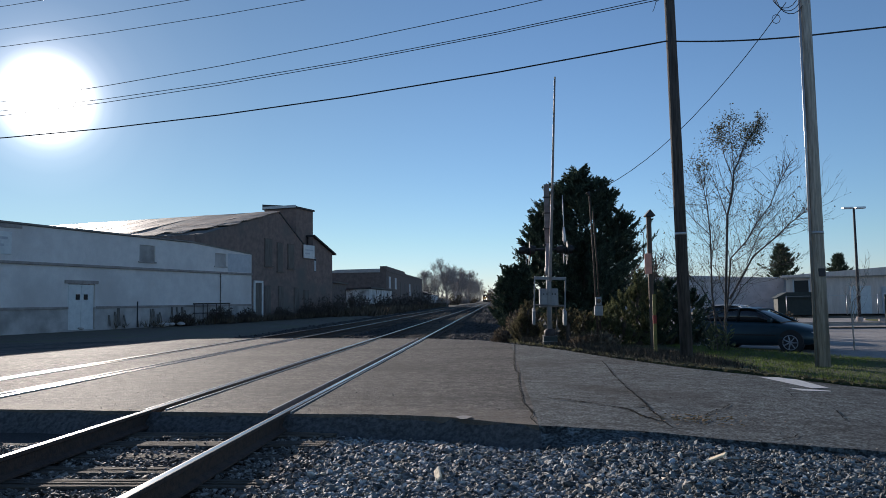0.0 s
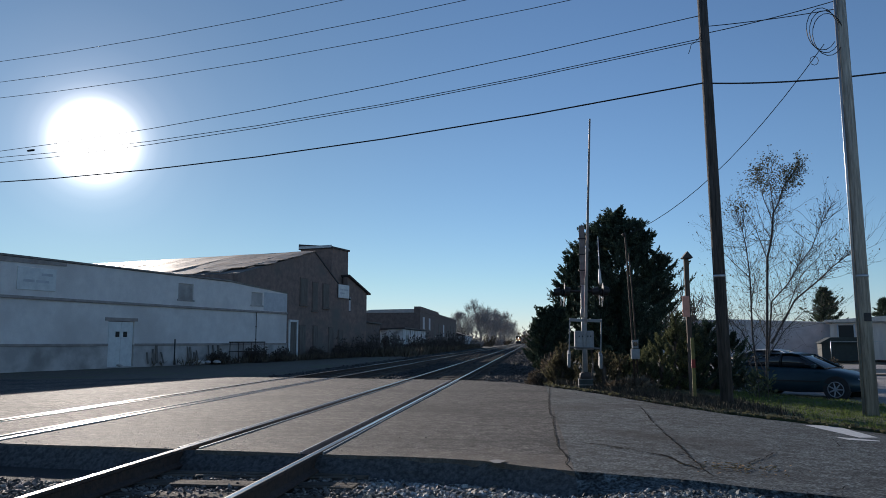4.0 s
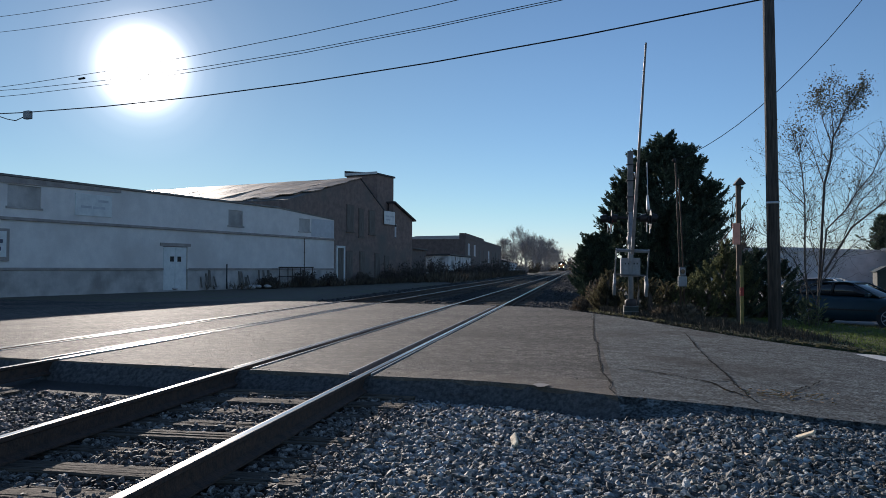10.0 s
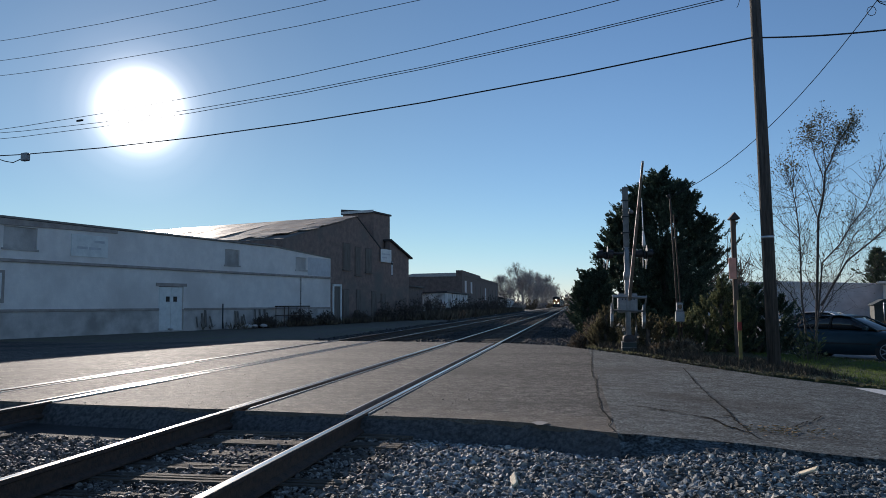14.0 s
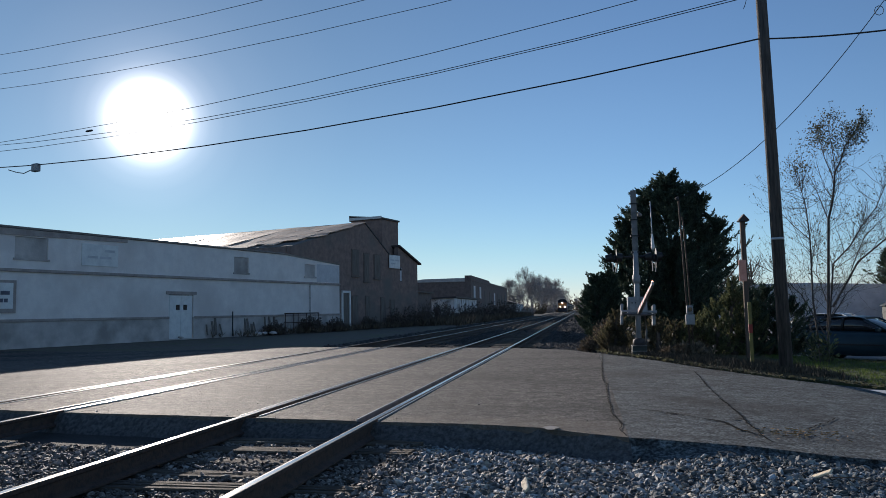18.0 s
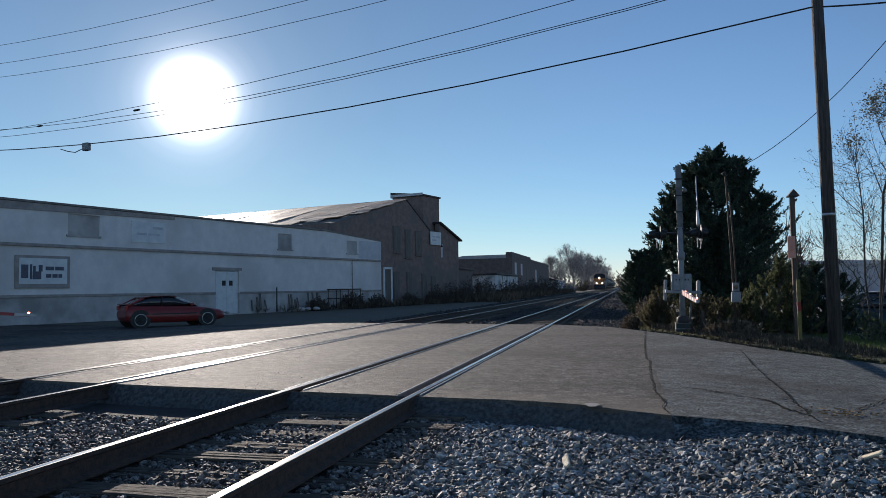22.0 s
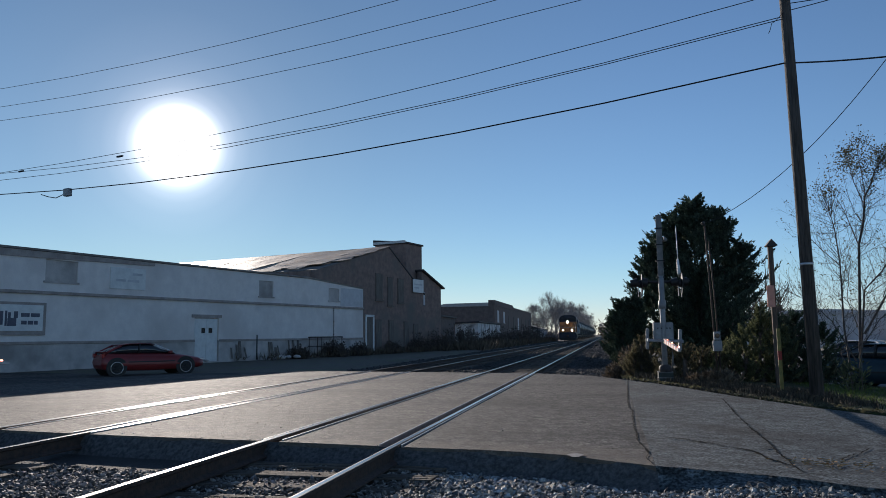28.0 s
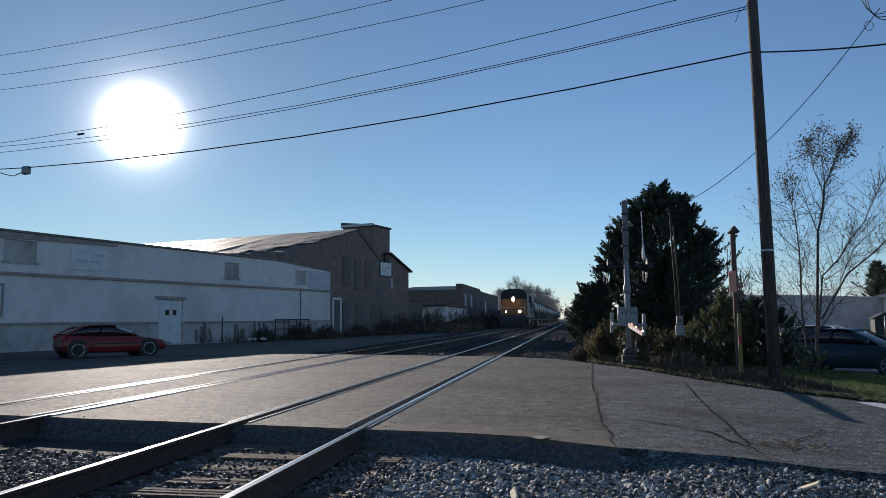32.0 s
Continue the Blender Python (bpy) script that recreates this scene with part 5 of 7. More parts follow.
def plants():
    juniper(pose(3.55, 31, -0.2), [(0.15, 0, 6.4, 1.95, 0.3), (0.95, 0.3, 6.3, 0.34, 4.6), (1.45, 0.3, 5.8, 0.4, 3.4), (1.95, 0.2, 4.9, 0.4, 2.4), (-0.7, 0.2, 6.1, 0.4, 4.2), (-1.25, 0.2, 5.4, 0.45, 3.2), (-1.6, 0.1, 4.9, 0.38, 2.8), (-1.85, 0, 4.2, 0.36, 2.2), (0.18, 0, 6.75, 0.26, 5.2), (0.3, -0.3, 3.6, 1.6, 0.1)], "tall dense dark green juniper with ragged tops beside the tracks", dense=12, plumes=14, needles=24, seed=2, spray=0.66, sprig=0.12, ragged=0.58, thick=0.085, taper=0.55)
    juniper(pose(0.85, 29, -0.2), [(0.0, 0, 2.55, 0.72, 0.1), (0.4, 0, 2.35, 0.6, 0.1), (-0.42, 0.2, 2.1, 0.4, 0.3), (0.25, 0, 2.75, 0.3, 1.7), (-0.2, 0, 2.6, 0.3, 1.6)], "low dark evergreen bush by the tracks", dense=34, spray=0.24, sprig=0.08, seed=3, name="evergreen_bush", category="bush", ragged=0.22)
    juniper(pose(3.45, 19.8, -0.18), [(0, 0, 1.4, 0.45, 0.05), (0.45, 0.2, 1.7, 0.45, 0.05), (-0.4, 0, 1.05, 0.4, 0.05), (0.85, 0.1, 1.4, 0.4, 0.05), (-0.75, 0.1, 0.85, 0.35, 0.05), (0.45, 0.2, 1.95, 0.15, 1.2)], "olive-brown young cedar bush in the weeds", "cedar", 34, 10, 18, 0.22, 0.055, 4, "cedar_bush", "bush", 1.0, 0.35, 0.1)
    juniper(pose(4.3, 20.4, -0.2), [(0, 0, 1.75, 0.65, 0.05), (0.6, 0.3, 1.8, 0.6, 0.05), (1.1, 0.1, 1.45, 0.5, 0.05)], "dense dark evergreen bush behind the pole", dense=36, spray=0.22, sprig=0.065, seed=5, name="evergreen_bush", category="bush", lean=0.8)
    juniper(pose(0.98, 20.9, -0.1), [(0, 0, 1.1, 0.34, 0.02), (0.25, 0.1, 0.85, 0.3, 0.02), (-0.22, 0.1, 0.8, 0.26, 0.02)], "scruffy brown-green cedar seedling at the road's edge", "scrub", 55, 10, 16, 0.18, 0.05, 6, "cedar_bush", "bush", 1.0, 0.35, 0.1)
    juniper(pose(1.98, 19.7, -0.1), [(0, 0, 0.9, 0.4, 0.02), (0.45, 0.1, 0.8, 0.35, 0.02), (-0.4, 0.1, 0.75, 0.3, 0.02), (0.8, 0, 0.65, 0.3, 0.02)], "tangled brown-green brush behind the crossing gate", "scrub", 55, 10, 16, 0.18, 0.05, 7, "cedar_bush", "bush", 1.0, 0.35, 0.1)
    shrub(pose(0.35, 22.6, -0.15), 0.7, 1.2, 0.5, 40, "weed", "dry brown brush beside the ballast", 8)
    shrub(pose(0.9, 25.5, -0.15), 1.0, 2.0, 1.0, 60, "weed", "tangled brown brush beside the ballast", 8)
    shrub(pose(5.35, 17.9, -0.25), 0.4, 0.4, 1.0, 7, "cedar", "sparse leafy sprouts at the tree's foot", 9)
    shrub(pose(2.5, 18.4, -0.1), 1.6, 0.7, 0.4, 45, "weed", "low dry weeds along the road's edge", 10)
    birch()
    bare_tree("young_tree", pose(10.99, 23.35, -0.5), "thin leafless sapling tied to a stake", [((0, 0, 1), 1.5, 0.026)], 3, 5, "pale_twig", kids=(3, 5), spread=0.35)
    # far trees west of the tracks, their bark paled to suggest haze
    for i, (x, y, hgt) in enumerate(((-13, 205, 11.2), (-15, 212, 10), (-12.5, 238, 11.5), (-17, 200, 8.5), (-12.5, 275, 10.5), (-14, 300, 11.5), (-12, 330, 11), (-13, 390, 12.5), (-12, 460, 12.5), (-20, 225, 8.5), (-12.5, 255, 11.5), (-13.5, 290, 12), (-12, 315, 12), (-12.5, 355, 12.5), (-12, 425, 13), (-12.5, 500, 13), (-12, 560, 14), (-12, 640, 14.5), (-11.8, 740, 15))):
        bare_tree("far_tree", pose(x, y, -0.2, 0, 0, i * 70), "bare grey-brown roadside tree far along the tracks", [((0.1, 0, 1), hgt * 0.5, 0.2), ((-0.22, 0.2, 1), hgt * 0.48, 0.16), ((0.25, -0.2, 1), hgt * 0.48, 0.16)], 4 if i < 5 else 3, 40 + i % 4, "hazed_bark", (2.0, 1 if i < 5 else 5, 1.3, "hazed_bark", 0.013), kids=(3, 5), spread=0.36, shrink=0.66)
    for i, (x, y, w_, hgt) in enumerate(((-12, 165, 5, 3), (-12, 210, 6, 4), (-11.5, 260, 7, 4.5), (-11.5, 330, 8, 5), (-11.2, 420, 8, 6), (1.5, 45, 3, 2.2), (2.5, 60, 4, 3), (2.5, 85, 5, 4), (3, 120, 6, 5), (3.5, 180, 7, 6), (4, 260, 8, 7), (5, 380, 9, 8))):
        shrub(pose(x, y, -0.25), w_, w_ * 1.6, hgt, 70, "weed" if i % 2 else "hazed_bark", "brown leafless thicket beside the railway", 60 + i, 0.12 * w_ * 0.6, "thicket")
    for x, y, hgt in ((37.6, 98, 8.0), (46.5, 102, 6.8), (62.5, 97, 8), (27, 125, 5.5)):
        conifer(pose(x, y, -0.5), [(0, 0, hgt, hgt * 0.4, 0.8)], "dark pointed spruce behind the warehouses", boughs=170, sprigs=22, sprig=0.6, seed=int(x), name="spruce_tree")
    for x, y, hgt in ((14, 75, 6), (19, 88, 6.5), (7.6, 40, 4.2), (9.5, 46, 4.6), (6.0, 34, 5.6), (7.2, 36, 5.0)):
        bare_tree("bare_tree", pose(x, y, -0.5), "leafless dark tree by the car park", [((0.1, 0, 1), hgt * 0.42, 0.08), ((-0.4, 0, 1), hgt * 0.34, 0.06), ((0.4, 0.2, 1), hgt * 0.34, 0.06)], 3, int(x * 3), "bark", kids=(3, 5))
    for i, (x, y, w_, hgt) in enumerate(((-11.9, 77, 2.2, 2.0), (-11.6, 83, 1.6, 1.5), (-11.9, 88, 2.6, 2.4), (-11.6, 95, 2.2, 1.7), (-11.8, 107, 3.0, 2.8), (-11.6, 118, 3.4, 3.4), (-11.8, 131, 3.6, 4.0), (-13.2, 72, 2.0, 2.4))):
        shrub(pose(x, y, -0.25), w_, w_, hgt, 50, "bark", "dark leafless scrub before the trackside sheds", 150 + i, 0.26)
    rng = np.random.default_rng(9)
    # weeds along the mill, the road's far edge and the rails
    spots = []
    for k, (u, w_, hgt) in enumerate(((38.5, 1.6, 0.9), (42.5, 2.2, 1.2), (45.6, 1.6, 1.0), (50.4, 1.5, 1.1), (54.6, 2.2, 1.6), (58.2, 2.4, 2.1), (61.5, 2.5, 2.3))):
        q = WALL @ Vector((0.95, u, 0.1))
        shrub(pose(q.x, q.y, ground_z(q.x, q.y)), w_, 1.2, hgt, 45, "bark", "dark leafless scrub growing against the mill", 120 + k, 0.2)
    for _ in range(260):
        u = 33.5 + 26 * rng.random() ** 0.7
        q = WALL @ Vector((abs(rng.normal(0.5, 0.7)) + 0.1, u, 0.14))
        spots.append((q.x, q.y, ground_z(q.x, q.y)))
    tufts("weeds", spots, 0.5, "weed", "tall dry weeds along the mill's foot", 2, 8)
    spots = []
    for _ in range(700):
        x = rng.uniform(-0.9, 3.9)
        y = far_edge(x) + abs(rng.normal(0.15, 0.5)) + 0.05
        spots.append((x, y, ground_z(x, y)))
    tufts("weeds", spots, 0.11, "dark_weed", "dry brown grass and leaves along the road's edge", 3, 9)
    spots = []
    for _ in range(800):
        x = rng.uniform(0.8, 4.5)
        y = far_edge(x) + rng.uniform(0.7, 4.0)
        spots.append((x, y, max(ground_z(x, y), road_z(x) + 0.03)))
    tufts("weeds", spots, 0.13, "dark_weed", "tangled brown weeds under the bushes", 13, 8)
    spots = [(rng.uniform(-13.5, -10.3), rng.uniform(62, 170), -0.3) for _ in range(1500)]
    tufts("weeds", spots, 0.9, "weed", "tall dry weeds beside the far track", 4, 7)
    spots = [(x, y, road_z(x) + 0.04) for x, y in ((rng.uniform(4.5, 14), rng.uniform(7, 22)) for _ in range(15000)) if far_edge(x) + 0.12 < y < float(np.interp(x, (3.6, 6.2, 8.5, 11, 16), (22.5, 19.6, 17.9, 16.2, 13.4)))]
    tufts("grass", spots, 0.065, "grass", "short green lawn grass on the verge", 5, 5, "grass")
    # fallen leaves and litter along the verge
    cs = [(x, far_edge(x) + abs(rng.normal(0, 0.5)), road_z(x) + 0.035) for x in rng.uniform(0.4, 6, 900)]
    tagged(cards("fallen_leaves", cs, rng.normal(0, 1, (900, 3)) * [1, 1, 0.15], 0.08, 0.025, "leaf", None, 8), "scattered brown fallen leaves by the road", "leaves", kind="stuff")


# ---- poles and wires ----
def utility_pole(x, y, z, top, radius, material, lean, label, conduit=False):
    p = thing("utility_pole", pose(x, y, z), label, "pole", "utility poles")
    bm = rod([(0, 0, -0.3), (lean * 0.5, 0, top * 0.5), (lean, 0, top)], [radius, radius * 0.88, radius * 0.72], 14)
    part("pole_shaft", bm, material, p)
    part("band", rod([(lean * 2.57 / top, 0, 2.55), (lean * 2.6 / top, 0, 2.6)], radius * 0.985, 14), "galv", p, "pale metal band")
    part("crossarm", box(lean - 1.2, lean + 1.2, -0.06, 0.06, top - 0.75, top - 0.63), "pole_wood", p)
    for dx in (-1.1, -0.5, 0.5, 1.1):
        part("insulator", rod([(lean + dx, 0, top - 0.63), (lean + dx, 0, top - 0.48)], [0.04, 0.06], 8), "alu_paint", p)
    if conduit:
        part("conduit", rod([(-radius - 0.02, -0.05, 0), (-radius * 0.8 - 0.02, -0.05, top * 0.8)], 0.025, 8), "galv", p, "grey plastic cable conduit")
        part("tag", box(-0.06, 0.06, -radius - 0.02, -radius, 1.75, 1.9), "trim", p)
    return p


def wire(points, sag, radius, label, name="overhead_cable"):
    """A hanging cable between the points, sagging in each span."""
    pts = []
    for a, b in zip(points, points[1:]):
        a, b = Vector(a), Vector(b)
        for i in range(13):
            s = i / 12
            pts.append(a.lerp(b, s) - Vector((0, 0, sag * 4 * s * (1 - s))))
    ob = part(name, rod(pts, radius, 5), "cable")
    return tagged(ob, label, "cable", "overhead cables")


def along(s):
    return 3.82 - 0.9636 * s, 14.96 + 0.267 * s


def poles():
    utility_pole(3.82, 14.96, -0.2, 10.8, 0.122, "pole_wood", -0.12, "tall dark creosoted wooden utility pole by the road")
    utility_pole(6.11, 14.2, -0.3, 10.6, 0.13, "pole_grey", -0.02, "tall weathered grey wooden utility pole in the grass", True)
    far = along(44)
    utility_pole(far[0], far[1], -0.2, 10.8, 0.15, "pole_wood", 0, "dark wooden utility pole beyond the mill's front")
    for z0, z1, sag, r, off, lab in ((6.35, 8.55, 1.35, 0.017, 0, "thick black telephone cable across the road"), (7.3, 9.33, 1.44, 0.009, 0, "thin black cable across the road"), (7.25, 8.61, 1.24, 0.009, 0, "thin black cable across the road"), (7.8, 8.35, 1.04, 0.009, 0, "thin black power line across the road"),
                                    (8.75, 11.2, 1.16, 0.008, 0, "thin power line high across the road"), (9.29, 11.7, 1.16, 0.008, 0, "thin power line high across the road"), (9.96, 12.4, 1.16, 0.008, 0, "thin power line high across the road")):
        a, b = along(0), along(44)
        wire([(a[0] - 0.1 + off * 0.27, a[1] + off * 0.96, z0), (b[0] + off * 0.27, b[1] + off * 0.96, z1)], sag, r, lab)
    wire([(3.7, 14.96, 6.34), (6.0, 14.2, 6.07), (30, 7, 5.75)], 0.04, 0.017, "thick black telephone cable between the poles")
    wire([(2.64, 19.2, 3.86), (5.86, 14.45, 6.85)], 0.52, 0.008, "twisted service wire to the meter post")
    for z0, z1 in ((7.55, 7.45), (7.4, 7.62)):
        wire([(3.75, 14.96, z0), (6.05, 14.2, z1)], 0.03, 0.009, "thin black cable between the poles")
    wire([(3.66, 14.9, 7.35), (3.45, 14.9, 7.15), (3.38, 14.9, 6.95)], 0.03, 0.006, "loose tail of black cable at the pole", "cable_tail")
    wire([(5.61 + 0.08 * cos(a), 14.34, 6.48 + 0.09 * sin(a)) for a in np.linspace(0, 6.3, 9)], 0, 0.006, "small loop of wire on the service line", "wire_loop")
    # splice box hung on the cable
    s = thing("splice_box", pose(*along(21.9), 5.98, 0, 0, -15.5), "grey cable splice box hung on the telephone cable", "box")
    part("case", box(-0.14, 0.14, -0.08, 0.08, -0.1, 0.16, 0.02), "alu_paint", s)
    part("loop", rod([(-0.14, 0, 0.0), (-0.6, 0, -0.1), (-1.0, 0, -0.02), (-1.4, 0, 0.1)], 0.015, 5), "cable", s)
    for s_, z_ in ((19.4, 6.92), (24.5, 7.03)):
        q = along(s_)
        o = part("cable_splice", rod([(-0.16, 0, 0), (-0.1, 0, 0), (0.1, 0, 0), (0.16, 0, 0)], [0.015, 0.035, 0.035, 0.015], 8), "cable")
        o.matrix_basis = pose(q[0], q[1], z_, 0, 0, -15.5)
        tagged(o, "black splice sleeve on the thin cable", "splice", "cable splices")
    # coiled cables at the grey pole's top
    s = thing("cable_coil", pose(5.9, 14.1, 6.9), "loops of black cable hung beside the grey pole", "cable")
    for k in range(3):
        part("loop", rod([(0.28 * cos(a) - 0.1 - k * 0.06, -0.02 * k, 0.42 * sin(a) + k * 0.05) for a in np.linspace(0.4, 5.6, 16)], 0.008, 5), "cable", s)


# ---- crossing gates ----
SWING = ((0, 8.5), (7.3, 8.5), (8.0, 12.5), (9.0, 22), (9.5, 26.5), (10.0, 31), (10.5, 35.4), (11.0, 40), (11.5, 44.4), (12.0, 48.7), (13.0, 55.8), (14.0, 62.5), (14.5, 65.6), (16.5, 77.5), (17.0, 80.2), (17.5, 83), (18.0, 85.5), (18.5, 87.7), (19.0, 89.9), (19.5, 92.1), (19.8, 92.3), (32.0, 92.3))


def gate(m, length, label):
    g = thing("crossing_gate", m, label, "crossing gate", "crossing gates")
    part("base", box(-0.17, 0.17, -0.17, 0.17, -0.1, 0.24, 0.02), "dark_shed", g, "dark concrete and steel foot")
    part("foot_band", box(-0.174, 0.174, -0.174, 0.174, 0.1, 0.125), "sign_back", g)
    part("base_casting", rod([(0, 0, 0.24), (0, 0, 0.38), (0, 0, 0.42)], [0.15, 0.14, 0.07], 8), "trim", g, "dark cast foot of the mast")
    part("base_plate", box(-0.178, 0.178, -0.178, 0.178, 0.235, 0.25), "sign_back", g)
    part("mast", rod([(0, 0, 0.2), (0, 0, 2.55)], 0.065, 14), "alu_paint", g, "silver-painted steel mast")
    part("sign_back", box(-0.07, 0.07, -0.03, 0.0, 2.35, 4.05, 0.01), "sign_back", g, "bare metal back of a tall narrow sign")
    for z in (2.5, 2.9, 3.3, 3.7):
        part("clamp", box(-0.1, 0.1, -0.05, 0.05, z, z + 0.03), "black", g)
    part("mast_collar", rod([(0, 0, 1.75), (0, 0, 1.95)], 0.09, 12), "alu_paint", g)
    part("cabinet", box(-0.23, 0.23, -0.02, 0.32, 0.95, 1.42, 0.02), "alu_paint", g, "grey gate mechanism cabinet")
    for dx in (-0.13, -0.05, 0.08, 0.15):
        part("bolt", box(dx - 0.012, dx + 0.012, -0.05, -0.03, 1.26, 1.3), "black", g)
    part("cabinet_door", box(-0.19, 0.19, -0.035, -0.02, 1.0, 1.37, 0.01), "alu_paint", g)
    part("conduit", rod([(0.16, 0.1, 0.2), (0.2, 0.1, 0.6), (0.17, 0.1, 0.95)], 0.022, 8), "sign_back", g)
    part("crossarm", rod([(-0.62, 0, 2.4), (0.66, 0, 2.4)], 0.03, 8), "black", g)
    for x in (-0.52, 0.42):
        s = part("signal_lamp", rod([(x - 0.04, 0, 2.36), (x + 0.06, 0, 2.36)], [0.07, 0.11], 14), "black", g, "black flashing-light housing")
        part("backplate", rod([(x + 0.06, 0, 2.36), (x + 0.075, 0, 2.36)], 0.25, 18), "black", s)
        part("hood", rod([(x + 0.07, 0, 2.4), (x + 0.2, 0, 2.38)], [0.12, 0.1], 12, None, False), "black", s)
        part("rear_hood", rod([(x - 0.04, 0, 2.4), (x - 0.2, 0, 2.38)], [0.11, 0.08], 12, None, False), "black", s)
        part("bracket", box(x - 0.035, x - 0.015, -0.03, 0.03, 2.05, 2.36), "alu_paint", s)
        part("bracket", box(x + 0.03, x + 0.05, -0.03, 0.03, 2.02, 2.3), "alu_paint", s)
        part("lens", rod([(x + 0.076, 0, 2.36), (x + 0.085, 0, 2.36)], 0.11, 14), "red_lamp", s)
    part("antenna", rod([(0.42, 0, 2.5), (0.4, 0, 3.75)], 0.012, 6), "galv", g)
    part("antenna_base", rod([(0.42, 0, 2.55), (0.42, 0, 2.62), (0.41, 0, 2.95)], [0.03, 0.045, 0.022], 8), "white_paint", g, "white cone at the antenna's foot")
    part("bell", rod([(0.09, 0, 3.45), (0.14, 0, 3.43), (0.19, 0, 3.42)], [0.06, 0.055, 0.02], 12), "sign_back", g)
    # the arm with its counterweights, turning about the mechanism's shaft
    arm = new("gate_arm")
    arm.parent = g
    tagged(arm, "red and white striped gate arm with counterweights")
    n = 13
    for i in range(n):
        a, b = 0.6 + (length - 0.6) * i / n, 0.6 + (length - 0.6) * (i + 1) / n
        w0 = 0.05 - 0.026 * i / n
        part("stripe", box(-w0 * 0.75, w0 * 0.75, -w0, w0, a, b), "arm_red" if i % 2 else "arm_white", arm)
        part("arm_back", box(-w0 * 0.75, w0 * 0.75, -w0 - 0.006, -w0, a, b), "dull_arm", arm, "bare grey back of the arm")
    for s in (0.98, 0.62, 0.3):
        part("arm_lamp", box(-0.016, 0.016, 0.03, 0.062, length * s - 0.045, length * s, 0.008), "red_glow", arm, "lit red lamp on the arm")
    for x in (-0.38, 0.38):
        part("side_arm", box(x - 0.015, x + 0.015, -0.035, 0.035, -0.42, 0.72, 0.006), "alu_paint", arm)
        part("counterweight", box(x - 0.035, x + 0.035, -0.24, 0.26, -0.46, -0.12, 0.012), "alu_paint", arm)
    part("crossbar", box(-0.38, 0.38, -0.025, 0.025, 0.64, 0.71, 0.006), "alu_paint", arm)
    part("hub", rod([(-0.4, 0, 0), (0.4, 0, 0)], 0.022, 10), "sign_back", arm)
    return arm


def gates():
    a = gate(pose(1.4, 18.5, -0.05), 5.6, "silver railway crossing gate mast with flashing lights and lowering arm")
    b = gate(pose(-13.4, 6.6, -0.05, 0, 0, 158), 5.8, "silver railway crossing gate with its arm lowered over the road")
    return a, b


# ---- clutter along the mill and in the car park ----
def mill_clutter():
    d = thing("drainpipe", WALL, "thin rusty drainpipe down the white mill front", "pipe")
    part("pipe", rod([(0.05, 43.6, 1.28), (0.05, 43.6, 3.42)], 0.022, 8), "rust", d)
    for z in (1.5, 2.4, 3.2):
        part("bracket", box(0, 0.08, 43.56, 43.64, z, z + 0.03), "rust", d)
    d = thing("marker_pipe", WALL, "short dark pipe standing before the mill", "pipe")
    part("pipe", rod([(0.9, 34.6, 0.0), (0.9, 34.6, 1.5)], 0.04, 8), "trim", d)
    r = thing("steel_rack", WALL, "low rusted steel rack standing against the mill", "rack")
    for y in (40.2, 41.6, 43.0):
        for x in (0.5, 1.2):
            part("leg", rod([(x, y, 0.05), (x, y, 1.35)], 0.03, 6), "rust", r)
    for z in (0.7, 1.3):
        for x in (0.5, 1.2):
            part("rail", rod([(x, 40.1, z), (x, 43.1, z)], 0.03, 6), "rust", r)
    for y in (40.2, 40.9, 41.6, 42.3, 43.0):
        part("slat", box(0.45, 1.25, y - 0.05, y + 0.05, 1.32, 1.36), "rust", r)
    for k, (u, s_) in enumerate(((36.2, 0.3), (36.9, 0.22), (37.8, 0.26), (30.0, 0.16))):
        bm = bmesh.new()
        bmesh.ops.create_icosphere(bm, subdivisions=2, radius=s_)
        for q in bm.verts:
            q.co *= 1 + 0.4 * noise.noise(q.co * 5 + Vector((u, 0, 0)))
            q.co.z *= 0.45
        o = part("rubble_lump", bm, "plinth")
        o.matrix_basis = WALL @ pose(1.4, u, 0.1)
        tagged(o, "pale lump of broken concrete before the mill", "rubble", "lumps of rubble")
    for k, (u, s_) in enumerate(((33.2, 1.6), (36.6, 1.1), (38.6, 1.4))):
        p = thing("plank_pile", WALL @ pose(0.5, u, 0.1), "leaning grey boards against the mill's plinth", "boards", "leaning boards")
        for i in range(4):
            h_, y_ = 0.55 + 0.5 * abs(noise.noise((u * 3.1, i * 1.7, 0))) * 2, i * s_ / 4 + 0.2 * noise.noise((u, i * 2.3, 1))
            part("board", prism([(-0.33 + 0.1 * (i % 2), 0), (-0.3 + 0.1 * (i % 2), 0), (-0.41, h_), (-0.44, h_)], y_, y_ + 0.1 + 0.04 * (i % 3)), "board", p)


